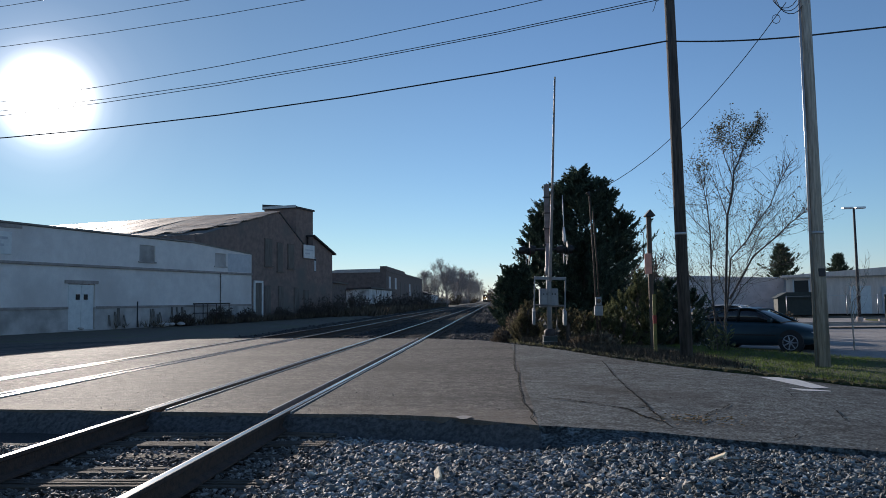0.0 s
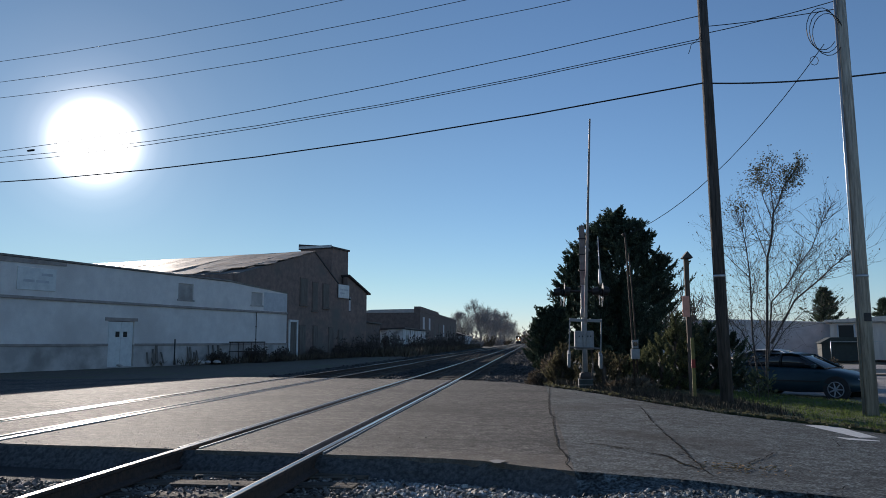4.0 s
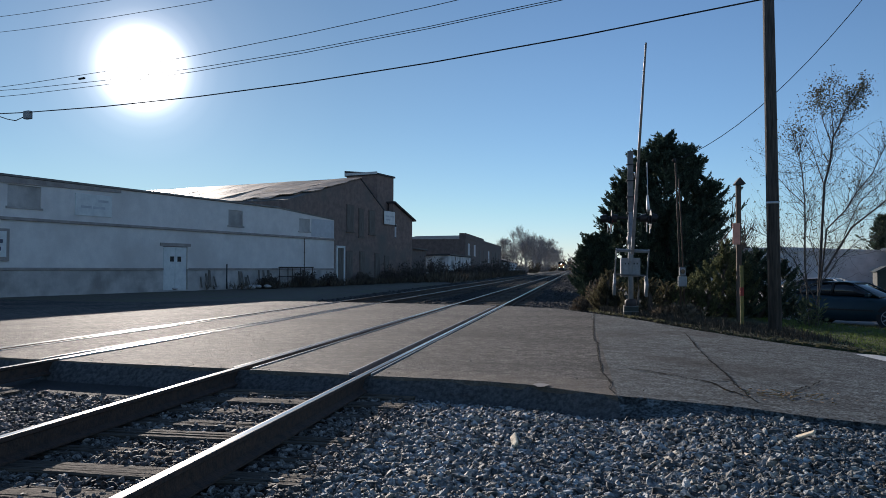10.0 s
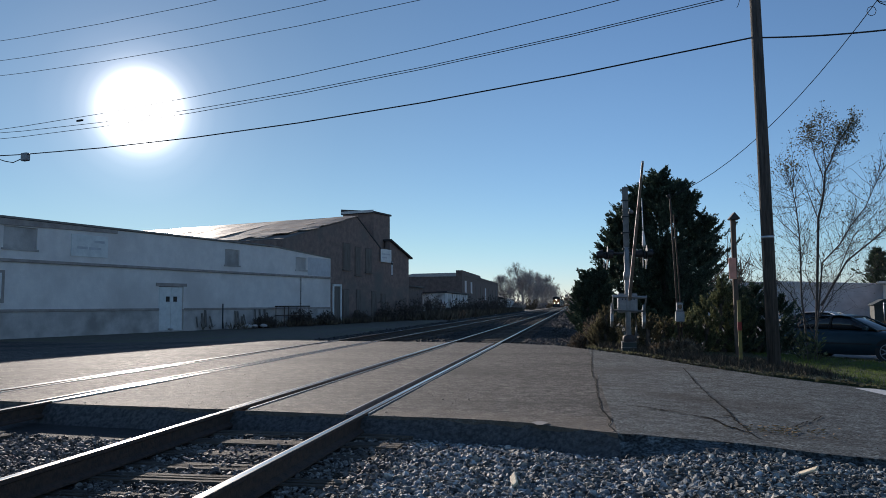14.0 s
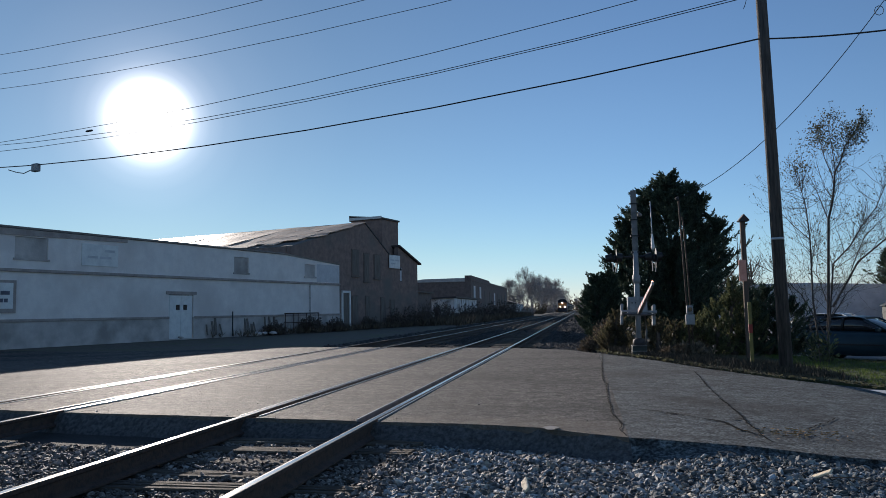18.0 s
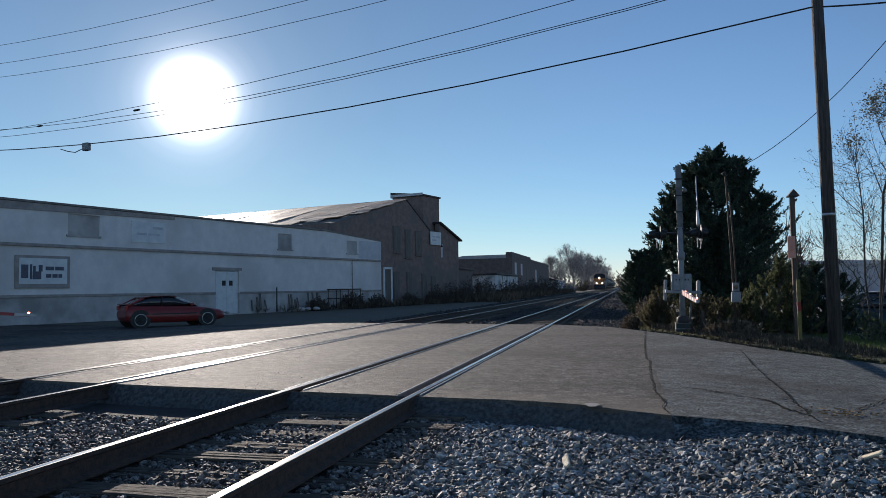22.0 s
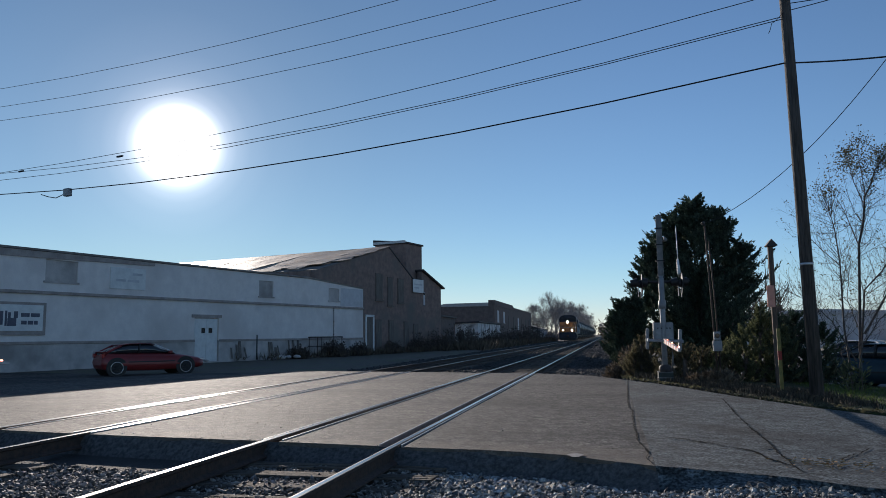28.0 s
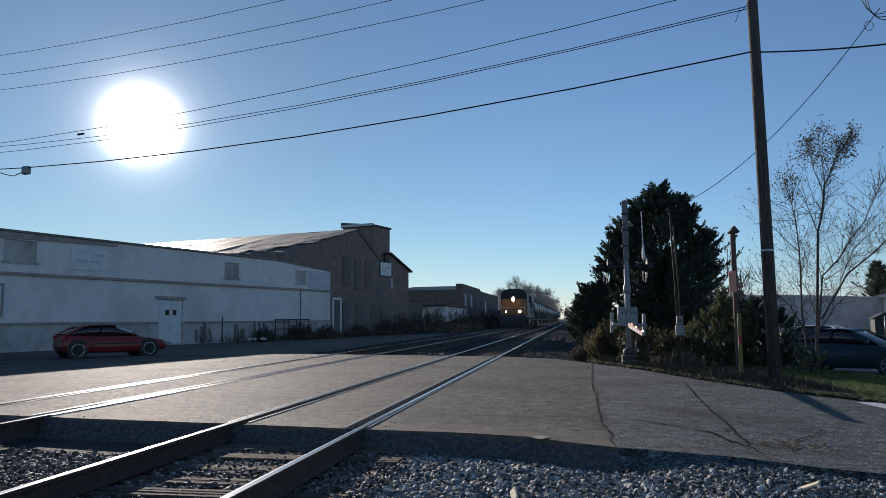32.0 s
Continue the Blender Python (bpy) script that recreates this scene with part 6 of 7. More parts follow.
def car_park_things():
    w_ = car(pose(8.6, 30.5, -0.6, 0, 0, -35), "white_paint", "pale parked car behind the blue sedan")
    for k, (x, y, r) in enumerate(((15.5, 40, 0.5), (24.5, 46, 0.6), (26.5, 45, 0.55), (30, 47, 0.5))):
        shrub(pose(x, y, -0.48), r * 2, r * 2, r * 1.4, 40, "weed" if k % 2 == 0 else "cedar", "low rounded ornamental shrub on a car-park island", 200 + k)
    for k, (x0, x1, y) in enumerate(((13, 22, 39.5), (22.5, 36, 45.5))):
        isl = thing("kerb_island", pose(0, 0, -0.46), "long low kerbed island in the car park", "kerb", "kerb islands")
        part("kerb", prism([(x0, 0), (x1, 0), (x1, 0.14), (x0, 0.14)], y - 0.9, y - 0.75), "stain", isl)
        part("kerb", prism([(x0, 0), (x1, 0), (x1, 0.14), (x0, 0.14)], y + 0.75, y + 0.9), "stain", isl)
        part("bed", prism([(x0, 0), (x1, 0), (x1, 0.1), (x0, 0.1)], y - 0.75, y + 0.75), "turf", isl)
    f = thing("yard_fence", pose(24, 62, -0.5, 0, 0, -14), "thin chain-link yard fence on steel posts", "fence")
    for i in range(14):
        part("post", rod([(i * 2.2, 0, 0), (i * 2.2, 0, 1.6)], 0.03, 6), "galv", f)
    for z in (1.55,):
        part("rail", rod([(0, 0, z), (28.6, 0, z)], 0.01, 5), "galv", f)
    p = thing("utility_pole", pose(64, 120, -0.5), "far wooden utility pole with a crossarm", "pole", "utility poles")
    part("pole_shaft", rod([(0, 0, 0), (0, 0, 8.5)], [0.16, 0.12], 8), "pole_wood", p)
    part("crossarm", box(-1.6, 1.6, -0.08, 0.08, 7.9, 8.05), "pole_wood", p)
    l = thing("parking_lamp", pose(44, 60, -0.5), "tall dark car-park lamp with one flat head", "street lamp")
    part("pole_shaft", rod([(0, 0, 0), (0, 0, 7.0)], [0.1, 0.07], 10), "trim", l)
    part("lamp_head", box(0.05, 0.8, -0.15, 0.15, 6.9, 7.02, 0.02), "galv", l)


# ---- small things by the road ----
def roadside():
    y = thing("yellow_marker_post", pose(3.5, 16.28, -0.18), "yellow fibreglass marker post with a red band", "post")
    part("post_body", box(-0.035, 0.035, -0.016, 0.016, -0.1, 1.36, 0.006), "yellow_post", y)
    part("band", box(-0.037, 0.037, -0.018, 0.018, 0.72, 0.9), "red_mark", y)
    b = thing("wooden_post", pose(4.0, 18.9, -0.2), "brown timber post with a small roofed cap and a faded sign", "post")
    part("post_body", box(-0.055, 0.055, -0.055, 0.055, -0.1, 3.42, 0.01), "post_wood", b)
    part("cap_roof", prism([(-0.11, 3.38), (0.02, 3.54), (0.15, 3.38), (0.12, 3.36), (-0.08, 3.36)], -0.13, 0.13), "trim", b)
    part("notice", box(-0.15, 0.02, -0.085, -0.055, 1.9, 2.42, 0.005), "sign_red", b, "faded salmon-coloured notice plate")
    p = thing("meter_post", pose(2.69, 19.2, -0.12, 0, 0, 0), "leaning pipe mast with an electric meter and box", "post")
    part("pipe", rod([(0.0, 0, -0.1), (-0.06, 0, 2.0), (-0.13, 0, 3.95)], 0.022, 8), "rust", p)
    part("pipe", rod([(0.08, 0, -0.1), (0.02, 0, 2.0), (-0.05, 0, 3.5)], 0.018, 8), "rust", p)
    part("meter_box", box(-0.09, 0.12, -0.12, 0.0, 0.78, 1.04, 0.015), "alu_paint", p)
    part("meter_socket", box(-0.06, 0.09, -0.12, 0.0, 1.05, 1.26, 0.015), "alu_paint", p)
    part("meter", rod([(0.01, -0.12, 1.16), (0.01, -0.19, 1.16)], 0.055, 14), "glass", p)
    part("weatherhead", rod([(-0.13, 0, 3.9), (-0.15, 0, 4.0), (-0.2, 0, 3.95)], [0.03, 0.04, 0.03], 8), "trim", p)
    l = thing("parking_lamp", pose(20.88, 43.56, -0.5), "tall dark car-park lamp with two flat heads", "street lamp")
    part("pole_shaft", rod([(0, 0, 0), (0, 0, 6.6)], [0.09, 0.06], 10), "trim", l)
    for s in (-1, 1):
        part("lamp_head", box(s * 0.08 if s > 0 else -0.62, 0.62 if s > 0 else -0.08, -0.15, 0.15, 6.55, 6.66, 0.02), "galv", l)
    part("foot", rod([(0, 0, 0), (0, 0, 0.35)], 0.16, 12), "stain", l)
    s = thing("stake", pose(11.6, 22.6, -0.5), "thin green metal stake by the sapling", "post")
    part("shaft", box(-0.025, 0.025, -0.02, 0.02, 0, 1.6), "dark_shed", s)
    # painted marking and cracks on the road
    bm = bmesh.new()
    for quad in (((4.24, 12.2), (4.75, 12.32), (4.75, 10.9), (4.45, 10.75)), ((4.1, 10.68), (4.6, 10.5), (4.55, 10.4), (4.16, 10.38))):
        bm.faces.new([bm.verts.new((x, y, surf_z(x, y) + 0.006)) for x, y in quad])
    tagged(part("road_marking", bm, "road_white"), "worn white painted marking at the road's edge", "marking", kind="structure")

    def crack(points, width, seed, name="crack"):
        rng = np.random.default_rng(seed)
        pts = []
        for (x0, y0), (x1, y1) in zip(points, points[1:]):
            k = max(2, int(hypot(x1 - x0, y1 - y0) / 0.07))
            pts += [(x0 + (x1 - x0) * i / k + rng.normal(0, 0.006), y0 + (y1 - y0) * i / k + rng.normal(0, 0.014)) for i in range(k)]
        pts.append(points[-1])
        bm = bmesh.new()
        prev = None
        for i, (x, y) in enumerate(pts):
            nx, ny = pts[min(i + 1, len(pts) - 1)][0] - pts[max(i - 1, 0)][0], pts[min(i + 1, len(pts) - 1)][1] - pts[max(i - 1, 0)][1]
            ln = hypot(nx, ny) or 1
            w_ = width * rng.choice((0.35, 0.55, 0.75, 1.1)) * (1 if 0 < i < len(pts) - 1 else 0.3)
            row = [bm.verts.new((x + s * ny / ln * w_, y - s * nx / ln * w_, surf_z(x, y) + 0.008)) for s in (-1, 1)]
            if prev:
                bm.faces.new((prev[0], prev[1], row[1], row[0]))
            prev = row
        tagged(part(name, bm, "tar"), "dark jagged crack in the road surface", "crack", kind="structure")

    crack([(0.54, 19.3), (0.49, 17.7), (0.39, 14.46), (0.34, 12.63), (0.33, 11.57), (0.38, 11.35), (0.34, 10.63), (0.33, 9.93), (0.31, 9.18), (0.32, 8.78), (0.3, 8.19), (0.33, 7.88), (0.36, 7.58), (0.36, 7.31), (0.34, 7.03), (0.37, 6.7)], 0.011, 1)
    crack([(2.04, 14.22), (1.94, 12.82), (1.84, 11.71), (1.78, 10.72), (1.72, 9.89), (1.69, 9.19), (1.68, 8.75), (1.65, 8.3), (1.62, 7.95), (1.61, 7.78), (1.6, 7.56), (1.6, 7.33), (1.57, 7.09), (1.58, 6.75)], 0.012, 2)
    crack([(0.54, 8.48), (0.74, 8.37), (0.94, 8.26), (1.07, 8.15), (1.19, 7.99), (1.34, 7.88), (1.4, 7.76), (1.42, 7.54), (1.47, 7.36), (1.52, 7.23), (1.56, 7.1)], 0.022, 3)
    crack([(1.35, 7.89), (1.5, 8.01), (1.63, 8.13), (1.62, 7.99)], 0.015, 4)
    crack([(0.33, 8.67), (0.55, 8.71), (0.87, 8.65)], 0.01, 8)
    crack([(2.13, 7.68), (2.28, 7.95), (2.45, 8.2), (2.68, 8.62)], 0.009, 5)
    crack([(2.26, 6.26), (2.5, 6.49), (2.69, 6.75)], 0.006, 6)
    crack([(3.96, 10.4), (3.86, 10.0), (3.74, 9.57)], 0.007, 7)
    crack([(3.72, 9.2), (3.92, 9.12)], 0.006, 9)
    crack([(3.79, 8.62), (3.6, 8.0), (3.46, 7.57)], 0.008, 10)
    # shallow ruts scraped in the asphalt beside the first crack
    for k_, (x_, y_, l_) in enumerate(((0.75, 8.95, 0.5), (0.95, 8.55, 0.4), (1.2, 9.3, 0.6), (0.65, 8.2, 0.35), (2.9, 7.7, 0.5), (1.5, 11.2, 0.35))):
        crack([(x_, y_), (x_ + l_ * 0.5, y_ + 0.02), (x_ + l_, y_ - 0.03)], 0.008, 20 + k_)
    # a pale smear of concrete at the road's edge
    bm = bmesh.new()
    ring = [bm.verts.new((-0.3 + 0.07 * cos(a) * (1 + 0.3 * sin(3 * a)), 7.06 + 0.11 * sin(a), surf_z(-0.3, 7.08) + 0.012)) for a in np.linspace(0, 2 * pi, 14)[:-1]]
    bm.faces.new(ring)
    tagged(part("concrete_patch", bm, "lot"), "small pale concrete patch at the road's edge", "patch", kind="structure")
    # two wood chips and a stone slab lie on the ballast
    for x, yy, r in ((1.6, 5.53, -62), (-0.42, 5.36, -10)):
        c = box(-0.026, 0.026, -0.08, 0.08, -0.006, 0.01, 0.004)
        for q in c.verts:
            q.co.x += 0.02 * noise.noise(q.co * 20 + Vector((r, 0, 0)))
        if r < -40:
            bmesh.ops.rotate(c, cent=(0, 0, 0), matrix=Matrix.Rotation(radians(-68), 3, "Z"), verts=c.verts[:])
        o = part("wood_chip", c, "chip")
        o.matrix_basis = pose(x, yy, bed_z(x, yy) + 0.055, 23 if r < -40 else 25, -19 if r < -40 else -50, r)
        tagged(o, "pale splintered wood chip on the ballast", "wood chip", "wood chips")
    for k, (x, yy, ln, r) in enumerate(((1.78, 5.38, 0.36, -8), (0.95, 5.95, 0.16, 70), (0.2, 6.1, 0.22, 20), (2.6, 5.6, 0.25, -60), (-0.9, 5.2, 0.2, 35))):
        o = part("twig", rod([(-ln / 2, 0, 0), (0, 0.02, 0.015), (ln / 2, 0, 0)], [0.005, 0.004, 0.002], 5), "post_wood")
        o.matrix_basis = pose(x, yy, bed_z(x, yy) + 0.06, 0, 4, r)
        tagged(o, "thin dry twig lying on the ballast", "twig", "dry twigs")
    # rusty needles swept together on the asphalt
    rng = np.random.default_rng(77)
    cs = [(x, y, surf_z(x, y) + 0.012) for x, y in zip(rng.normal(1.98, 0.22, 150), rng.normal(7.35, 0.16, 150))]
    tagged(cards("needle_litter", cs, rng.normal(0, 1, (150, 3)) * [1, 0.6, 0.03], 0.045, 0.006, "litter", None, 9), "orange-brown needle litter on the asphalt", "litter", kind="stuff")
    for x, yy, s_ in ((2.2, 18.6, 0.12), (-0.55, 22.3, 0.09), (-0.15, 21.7, 0.07)):
        bm = bmesh.new()
        bmesh.ops.create_icosphere(bm, subdivisions=2, radius=s_)
        for q in bm.verts:
            q.co *= 1 + 0.4 * noise.noise(q.co * 9 + Vector((x, 0, 0)))
            q.co.z *= 0.55
        o = part("white_rock", bm, "plinth")
        o.matrix_basis = pose(x, yy, ground_z(x, yy) + s_ * 0.35)
        tagged(o, "pale rock lying by the road's edge", "rock", "pale rocks")
    # rubble by the warehouse
    for k, (x, yy, s_) in enumerate(((-11.6, 99, 0.9), (-11.2, 104, 0.7), (-11.8, 92, 0.6))):
        bm = bmesh.new()
        bmesh.ops.create_icosphere(bm, subdivisions=3, radius=s_)
        for q in bm.verts:
            q.co *= 1 + 0.5 * noise.noise(q.co * 2.5 + Vector((k * 5, 0, 0)))
            q.co.z *= 0.5
        o = part("rubble_heap", bm, "plinth")
        o.matrix_basis = pose(x, yy, -0.15)
        tagged(o, "pale heap of rubble beside the far track", "rubble", "rubble heaps")


# ---- cars ----
def loft(rows, bm=None):
    """A skin over cross-sections: rows of (x, half width, z low, z high)."""
    bm = bm or bmesh.new()
    rings = []
    for x, w_, z0, z1 in rows:
        zz = [z0, z0, z0 + (z1 - z0) * 0.35, z0 + (z1 - z0) * 0.75, z1, z1, z1, z1, z0 + (z1 - z0) * 0.75, z0 + (z1 - z0) * 0.35]
        ww = [w_ * 0.8, w_ * 0.96, w_, w_ * 0.97, w_ * 0.82, w_ * 0.3]
        ys = [-ww[0], -ww[1], -ww[2], -ww[3], -ww[4], -ww[5], ww[5], ww[4], ww[3], ww[2], ww[1], ww[0]]
        zs = [z0, z0 + 0.04, zz[2], zz[3], z1 - 0.03, z1, z1, z1 - 0.03, zz[3], zz[2], z0 + 0.04, z0]
        rings.append([bm.verts.new((x, y, z)) for y, z in zip(ys, zs)])
    for a, b in zip(rings, rings[1:]):
        for k in range(12):
            f = bm.faces.new((a[k], a[(k + 1) % 12], b[(k + 1) % 12], b[k]))
            f.smooth = True
    bm.faces.new(rings[0])
    bm.faces.new(rings[-1][::-1])
    bmesh.ops.recalc_face_normals(bm, faces=bm.faces[:])
    return bm


def car(m, paint, label, spoiler=False, base=2.62, low=1.0, rear=0.7, nose=0.68):
    """Nose towards +x, standing on z = 0, rear axle at x = 0."""
    c = thing("car", m, label, "car")
    f = base

    def sq(rows):
        return [(x, w_, z0 * (low if z0 > 0.5 else 1), z1 * (low if z1 > 0.5 else 1)) for x, w_, z0, z1 in rows]

    part("body", loft(sq([(-rear, 0.70, 0.42, 0.72), (-rear + 0.06, 0.80, 0.28, 0.94), (-0.3, 0.86, 0.22, 0.98), (0.3, 0.87, 0.2, 0.97), (f * 0.5, 0.87, 0.18, 0.95), (f - 0.45, 0.87, 0.2, 0.93), (f, 0.86, 0.22, 0.86), (f + nose - 0.3, 0.8, 0.24, 0.76), (f + nose - 0.08, 0.66, 0.28, 0.68), (f + nose, 0.46, 0.34, 0.6)])), paint, c)
    part("cabin", loft(sq([(-0.45, 0.62, 0.9, 0.97), (-0.05, 0.64, 0.92, 1.2), (0.45, 0.6, 0.92, 1.35), (f * 0.45, 0.6, 0.92, 1.37), (f * 0.55, 0.61, 0.92, 1.32), (f * 0.86, 0.68, 0.9, 0.93)])), "glass", c, "dark tinted windows")
    part("roof", loft(sq([(0.15, 0.55, 1.27, 1.31), (0.5, 0.57, 1.33, 1.375), (f * 0.45, 0.57, 1.34, 1.395), (f * 0.56, 0.55, 1.3, 1.345)])), paint, c)
    for s in (-1, 1):
        part("pillar", rod([(f * 0.56, s * 0.56, 1.32 * low), (f * 0.86, s * 0.66, 0.93 * low)], 0.028, 6), "alloy" if spoiler else paint, c)
        part("pillar", rod([(0.18, s * 0.57, 1.29 * low), (-0.4, s * 0.62, 0.95 * low)], 0.05, 6), paint, c)
        part("pillar", rod([(f * 0.34, s * 0.585, 1.36 * low), (f * 0.32, s * 0.66, 0.95 * low)], 0.03, 6), "black", c)
        part("door_mirror", box(f * 0.74, f * 0.74 + 0.12, s * 0.86 - 0.08, s * 0.86 + 0.08, 0.93 * low, 1.05 * low, 0.02), paint, c)
        part("tail_lamp", box(-rear, -rear + 0.1, s * 0.58 - 0.16, s * 0.58 + 0.16, 0.68, 0.84, 0.015), "red_lamp", c)
        part("headlight", box(f + nose - 0.24, f + nose - 0.07, s * 0.5 - 0.14, s * 0.5 + 0.14, 0.52, 0.63, 0.02), "alloy", c)
        part("side_strip", box(0.4, f - 0.42, s * 0.872 - 0.006, s * 0.872 + 0.006, 0.5, 0.54), "black", c)
        for x in (0, f):
            w_ = part("wheel", rod([(x, s * 0.66, 0.31), (x, s * 0.84, 0.31)], 0.31, 24), "tyre", c, "black tyre on an alloy rim")
            part("arch", rod([(x, s * 0.68, 0.33), (x, s * 0.862, 0.33)], 0.36, 24), "black", c)
            part("rim", rod([(x, s * 0.875, 0.31), (x, s * 0.885, 0.31)], [0.22, 0.2], 24), "black", w_)
            part("rim_ring", rod([(x + 0.215 * cos(a), s * 0.885, 0.31 + 0.215 * sin(a)) for a in np.linspace(0, 2 * pi, 25)], 0.014, 6), "alloy" if spoiler else "alu_paint", w_)
            for k in range(7):
                a = k * 2 * pi / 7
                part("spoke", rod([(x, s * 0.887, 0.31), (x + 0.21 * cos(a), s * 0.887, 0.31 + 0.21 * sin(a))], [0.026, 0.018], 5), "alu_paint" if not spoiler else "black", w_)
    if spoiler:
        part("spoiler", box(-rear, -rear + 0.18, -0.68, 0.68, 0.88, 0.91, 0.01), paint, c)
        for s in (-1, 1):
            part("spoiler_foot", box(-rear + 0.06, -rear + 0.12, s * 0.55 - 0.02, s * 0.55 + 0.02, 0.78, 0.885), paint, c)
    return c


# ---- train ----
def bogie(parent, y, name="bogie"):
    b = part(name, box(-1.15, 1.15, y - 1.3, y + 1.3, 0.45, 0.75, 0.03), "black", parent)
    for dy in (-0.9, 0.9):
        for s in (-0.755, 0.755):
            part("wheel", rod([(s - 0.06, y + dy, 0.46), (s + 0.06, y + dy, 0.46)], 0.46, 18), "rust", b)


def locomotive():
    """Front at y = 0, the body runs back along +y."""
    t = thing("locomotive", pose(-6.93, 630, 0), "dark blue and yellow diesel freight locomotive with lit headlights", "locomotive")
    part("frame", box(-1.5, 1.5, 0.5, 22, 1.2, 1.6, 0.04), "loco_blue", t)
    part("nose", prism([(-1.4, 1.5), (1.4, 1.5), (1.4, 2.95), (1.25, 3.3), (0.8, 3.5), (-0.8, 3.5), (-1.25, 3.3), (-1.4, 2.95)], 0.9, 2.6), "loco_yellow", t, "yellow short hood nose")
    part("nose_door", box(0.25, 0.8, 0.86, 0.9, 1.65, 2.85, 0.01), "loco_yellow", t)
    part("pilot", prism([(-1.55, 0.25), (1.55, 0.25), (1.55, 1.5), (-1.55, 1.5)], 0.3, 0.7), "loco_blue", t)
    part("plow", prism([(-1.4, 0.12), (1.4, 0.12), (1.2, 0.6), (-1.2, 0.6)], 0.05, 0.35), "black", t)
    part("coupler", box(-0.18, 0.18, -0.35, 0.4, 0.75, 1.05, 0.03), "rust", t)
    part("cab", prism([(-1.62, 1.6), (1.62, 1.6), (1.62, 4.1), (1.5, 4.42), (1.2, 4.66), (0.6, 4.84), (-0.6, 4.84), (-1.2, 4.66), (-1.5, 4.42), (-1.62, 4.1)], 2.5, 5.2), "loco_blue", t, "dark blue operator's cab")
    part("cab_face", box(-1.58, 1.58, 2.44, 2.5, 1.7, 3.55), "loco_yellow", t)
    part("cab_visor", prism([(-1.5, 4.3), (1.5, 4.3), (1.2, 4.62), (0.6, 4.8), (-0.6, 4.8), (-1.2, 4.62)], 2.3, 2.5), "loco_blue", t)
    for x0, x1 in ((-1.42, -0.82), (-0.72, -0.06), (0.06, 0.72), (0.82, 1.42)):
        part("windscreen", box(x0, x1, 2.46, 2.5, 3.68, 4.24, 0.01), "black", t, "dark windscreen pane")
    part("number_board", box(-1.15, -0.6, 2.26, 2.34, 4.36, 4.56), "black", t)
    part("number_board", box(0.6, 1.15, 2.26, 2.34, 4.36, 4.56), "black", t)
    part("headlight_housing", box(-0.3, 0.3, 0.8, 0.95, 3.22, 3.78, 0.03), "black", t)
    for z in (3.38, 3.62):
        part("headlight", rod([(0, 0.8, z), (0, 0.72, z)], 0.13, 14), "headlamp", t, "lit twin headlight")
    for x in (-0.82, 0.82):
        part("ditch_light_housing", box(x - 0.2, x + 0.2, 0.3, 0.55, 1.75, 2.15, 0.03), "black", t)
        part("ditch_light", rod([(x, 0.3, 1.96), (x, 0.22, 1.96)], 0.15 if x > 0 else 0.1, 14), "headlamp", t, "lit ditch light")
    part("stripe", box(-1.57, 1.57, 2.42, 2.44, 3.0, 3.08), "loco_blue", t)
    part("front_rail", rod([(-1.45, 0.45, 1.5), (-1.45, 0.45, 2.45), (-0.5, 0.45, 2.45), (0.5, 0.45, 2.45), (1.45, 0.45, 2.45), (1.45, 0.45, 1.5)], 0.022, 6), "alu_paint", t, "grey front handrail")
    for x in (-1.45, 1.45):
        part("handrail", rod([(x, 0.5, 1.5), (x, 0.5, 2.6), (x * 0.95, 1.6, 2.6)], 0.03, 6), "white_paint", t)
        for z in (0.5, 0.85, 1.2):
            part("step", box(min(x, x * 0.75), max(x, x * 0.75), 0.5, 0.9, z, z + 0.05), "trim", t)
        part("side_rail", rod([(x, 5.4, 2.55), (x, 21.6, 2.55)], 0.025, 6), "white_paint", t)
        for k in range(9):
            part("stanchion", rod([(x, 5.5 + k * 2, 1.6), (x, 5.5 + k * 2, 2.55)], 0.02, 5), "white_paint", t)
    part("hood", prism([(-0.85, 1.6), (0.85, 1.6), (0.85, 3.9), (0.6, 4.2), (-0.6, 4.2), (-0.85, 3.9)], 5.2, 21.5), "loco_blue", t, "dark long engine hood")
    part("radiator", prism([(-1.4, 3.4), (1.4, 3.4), (1.4, 4.1), (1.0, 4.55), (-1.0, 4.55), (-1.4, 4.1)], 16.5, 21), "loco_blue", t)
    part("exhaust", box(-0.3, 0.3, 10, 11.2, 4.2, 4.5, 0.03), "black", t)
    part("horn", rod([(0.3, 3.6, 4.55), (0.3, 3.6, 4.8), (0.3, 3.2, 4.8)], 0.06, 8), "galv", t)
    part("fuel_tank", box(-1.4, 1.4, 8.6, 13.6, 0.4, 1.2, 0.12), "loco_blue", t)
    bogie(t, 4.2)
    bogie(t, 18.0)
    return t


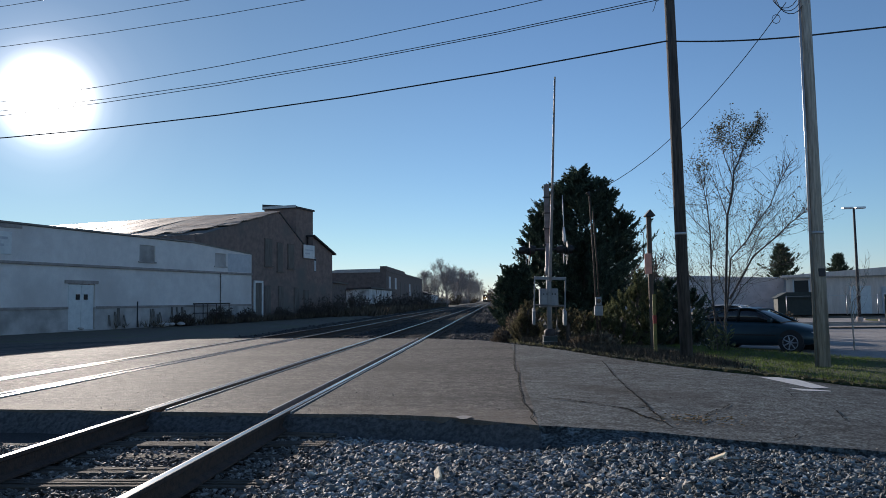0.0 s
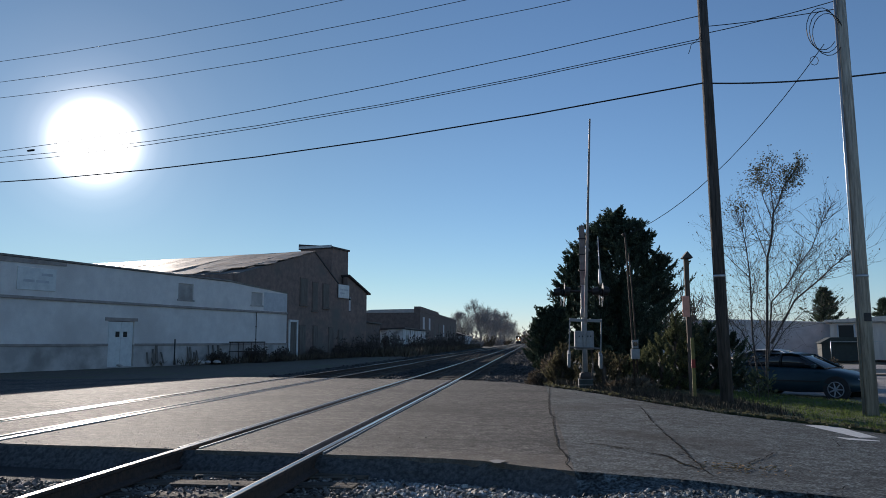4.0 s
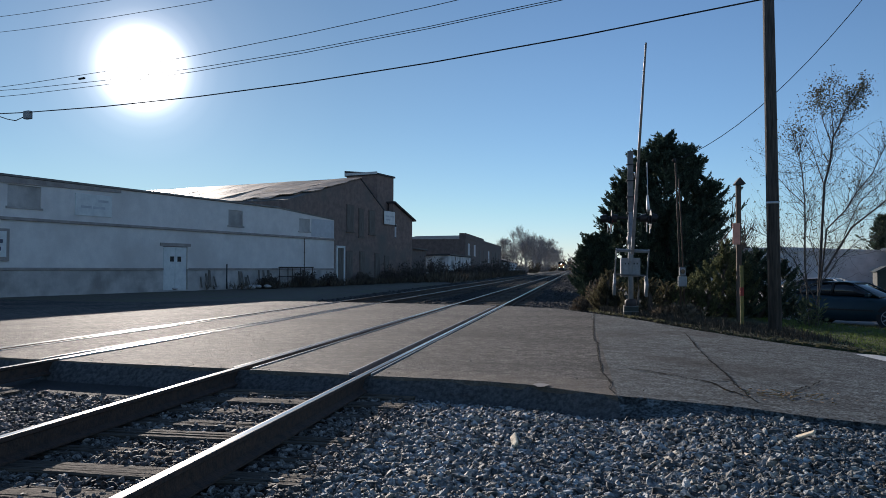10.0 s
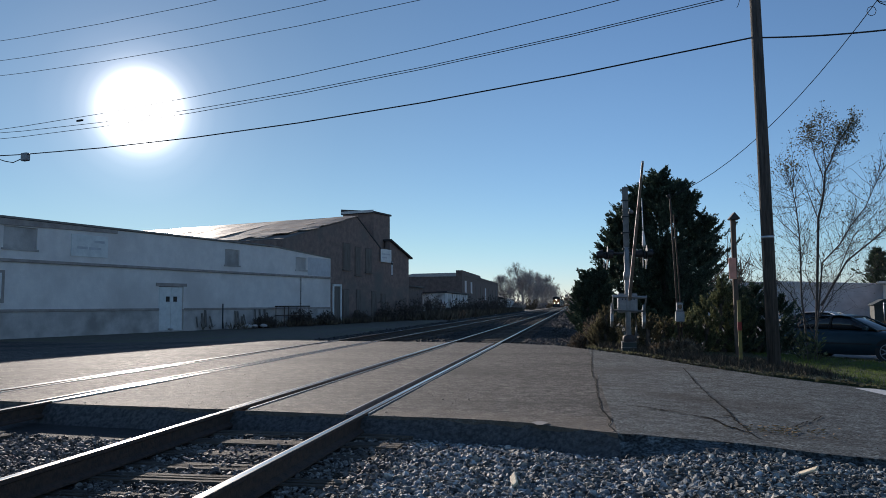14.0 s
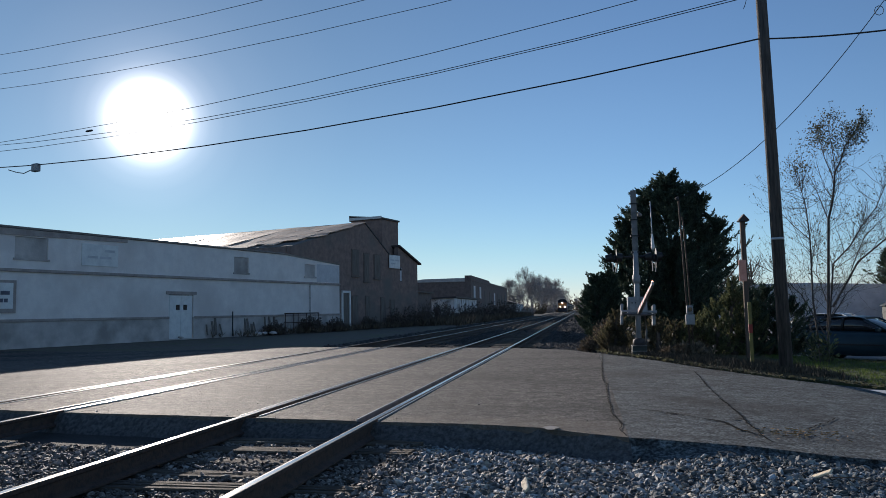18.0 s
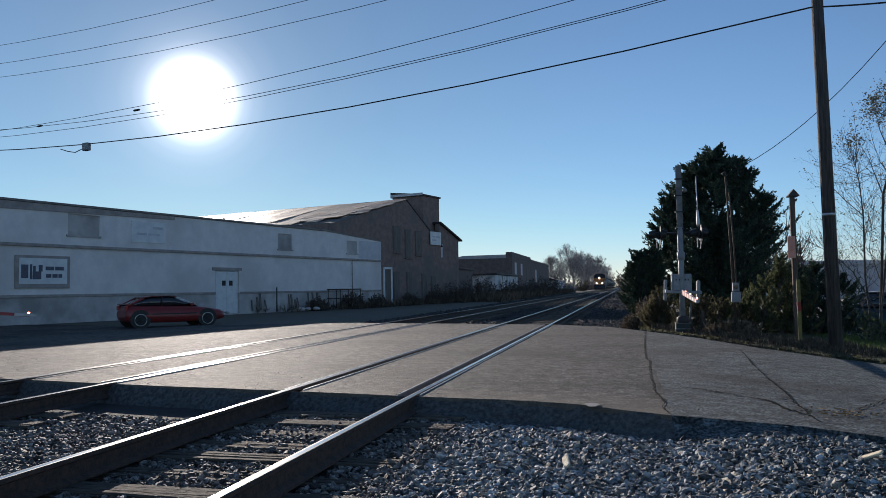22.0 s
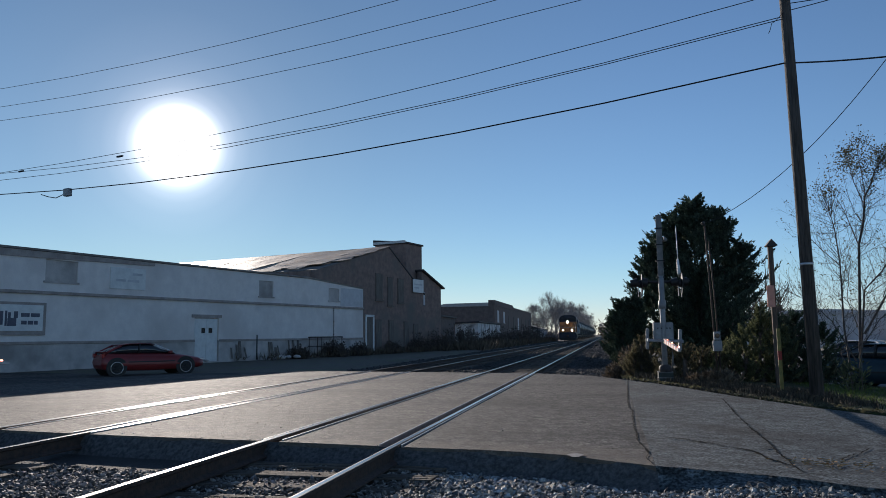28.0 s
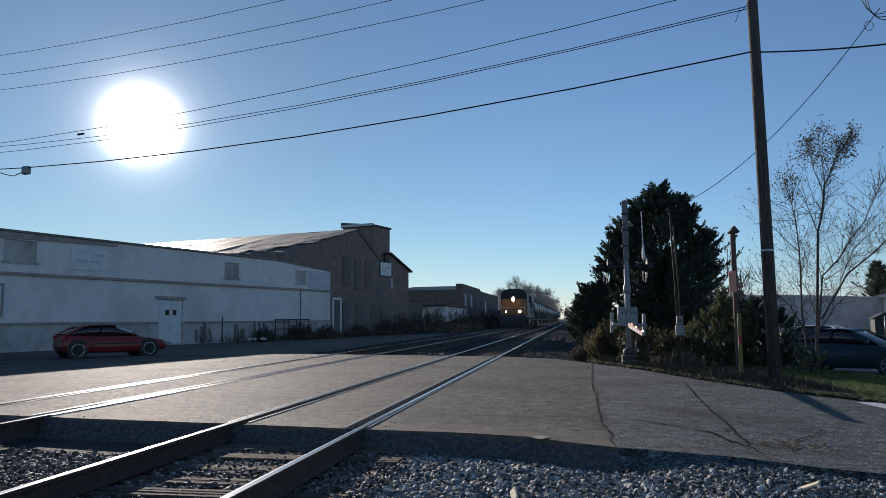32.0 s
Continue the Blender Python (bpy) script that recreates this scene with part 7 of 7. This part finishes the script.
def tank_car():
    """Front at y = 0, runs back along +y."""
    t = thing("tank_wagon", pose(-6.93, 700, 0), "dark cylindrical railway tank wagon", "wagon", "tank wagons of the train")
    r, n = 1.48, 20
    bm = rod([(0, 0.9, 2.6), (0, 1.05, 2.6), (0, 1.5, 2.6), (0, 15.5, 2.6), (0, 15.95, 2.6), (0, 16.1, 2.6)], [0.5, 1.15, r, r, 1.15, 0.5], n)
    part("barrel", bm, "tank", t)
    for y in (1.9, 5.0, 8.5, 12.0, 15.1):
        part("hoop", rod([(0, y - 0.06, 2.6), (0, y + 0.06, 2.6)], r + 0.02, n), "tank", t)
    part("dome", rod([(0, 8.5, 4.0), (0, 8.5, 4.45)], 0.5, 14), "tank", t)
    part("dome_rail", rod([(-0.7, 7.6, 4.5), (0.7, 7.6, 4.5), (0.7, 9.4, 4.5), (-0.7, 9.4, 4.5), (-0.7, 7.6, 4.5)], 0.03, 5), "alu_paint", t)
    part("sill", box(-0.3, 0.3, 0.2, 16.8, 0.85, 1.15), "black", t)
    for y in (0.4, 15.6):
        part("end_platform", box(-1.4, 1.4, y, y + 1.0, 1.1, 1.2), "black", t)
        part("end_rail", rod([(-1.35, y + 0.1, 1.2), (-1.35, y + 0.1, 2.3), (1.35, y + 0.1, 2.3), (1.35, y + 0.1, 1.2)], 0.025, 5), "white_paint", t)
    part("ladder", box(1.5, 1.55, 8.2, 8.7, 1.2, 4.2), "black", t)
    part("data_panel", box(1.455, 1.5, 3.0, 4.2, 2.6, 3.0), "pale_board", t)
    bogie(t, 2.6)
    bogie(t, 14.4)
    return t


TRAIN = ((0, 500), (6, 428), (12, 353), (16.5, 293), (20, 245), (24, 190), (26, 163), (28, 138), (30, 112.5), (31, 100.5), (32, 88.8))


ground()
roads()
road_shoulder()
rails()
ballast()
white_building()
gable_house()
far_buildings()
east_buildings()
lots()
plants()
poles()
GATE_A, GATE_B = gates()
mill_clutter()
car_park_things()
roadside()
car(pose(7.50, 24.79, -0.6, 0, 0, -41), "blue_paint", "parked dark blue sedan with alloy wheels beside the verge", False, 2.45, 0.97)
RED_CAR = car(pose(-20, -30, -0.03), "red_paint", "red sports coupe with a rear spoiler stopped before the mill", True, 2.5, 0.87, 0.5, 0.82)
LOCO = locomotive()
WAGONS = [tank_car()]
for k in range(13):
    WAGONS.append(copy_thing(WAGONS[0], pose(-6.93, 717 + 17 * k, 0)))
CAR_RUN = ((0, -97), (10, -46.8), (16, -16.4), (18.5, -7.21), (19.0, -5.41), (19.5, -3.69), (20.0, -1.99), (20.5, -0.75), (21.0, -0.14), (21.5, 0), (22.0, 0), (32.0, 0))


def motions():
    walk(GATE_A, [(t, pose(0.0, -0.08, 1.0, a - 1.6 * sin(radians(1.5 * a)), 2.4, -1.9)) for t, a in SWING])
    walk(GATE_B, [(t, pose(0.0, -0.08, 1.3, a * 1.035, 3.9, -1.7)) for t, a in SWING])
    walk(LOCO, [(t, pose(-7.08 + SKEW * (y - 8), y, 0, 0, 0, -math.degrees(SKEW))) for t, y in TRAIN])
    for k, wagon in enumerate(WAGONS):
        walk(wagon, [(t, pose(-7.08 + SKEW * (y + 14.6 + 17.2 * k), y + 22.6 + 17.2 * k, 0, 0, 0, -math.degrees(SKEW))) for t, y in TRAIN])
    a = radians(40)
    walk(RED_CAR, [(t, pose(-18.1 + s * sin(a), 24.5 + s * cos(a), -0.222, 0, 0, 50)) for t, s in CAR_RUN])


motions()
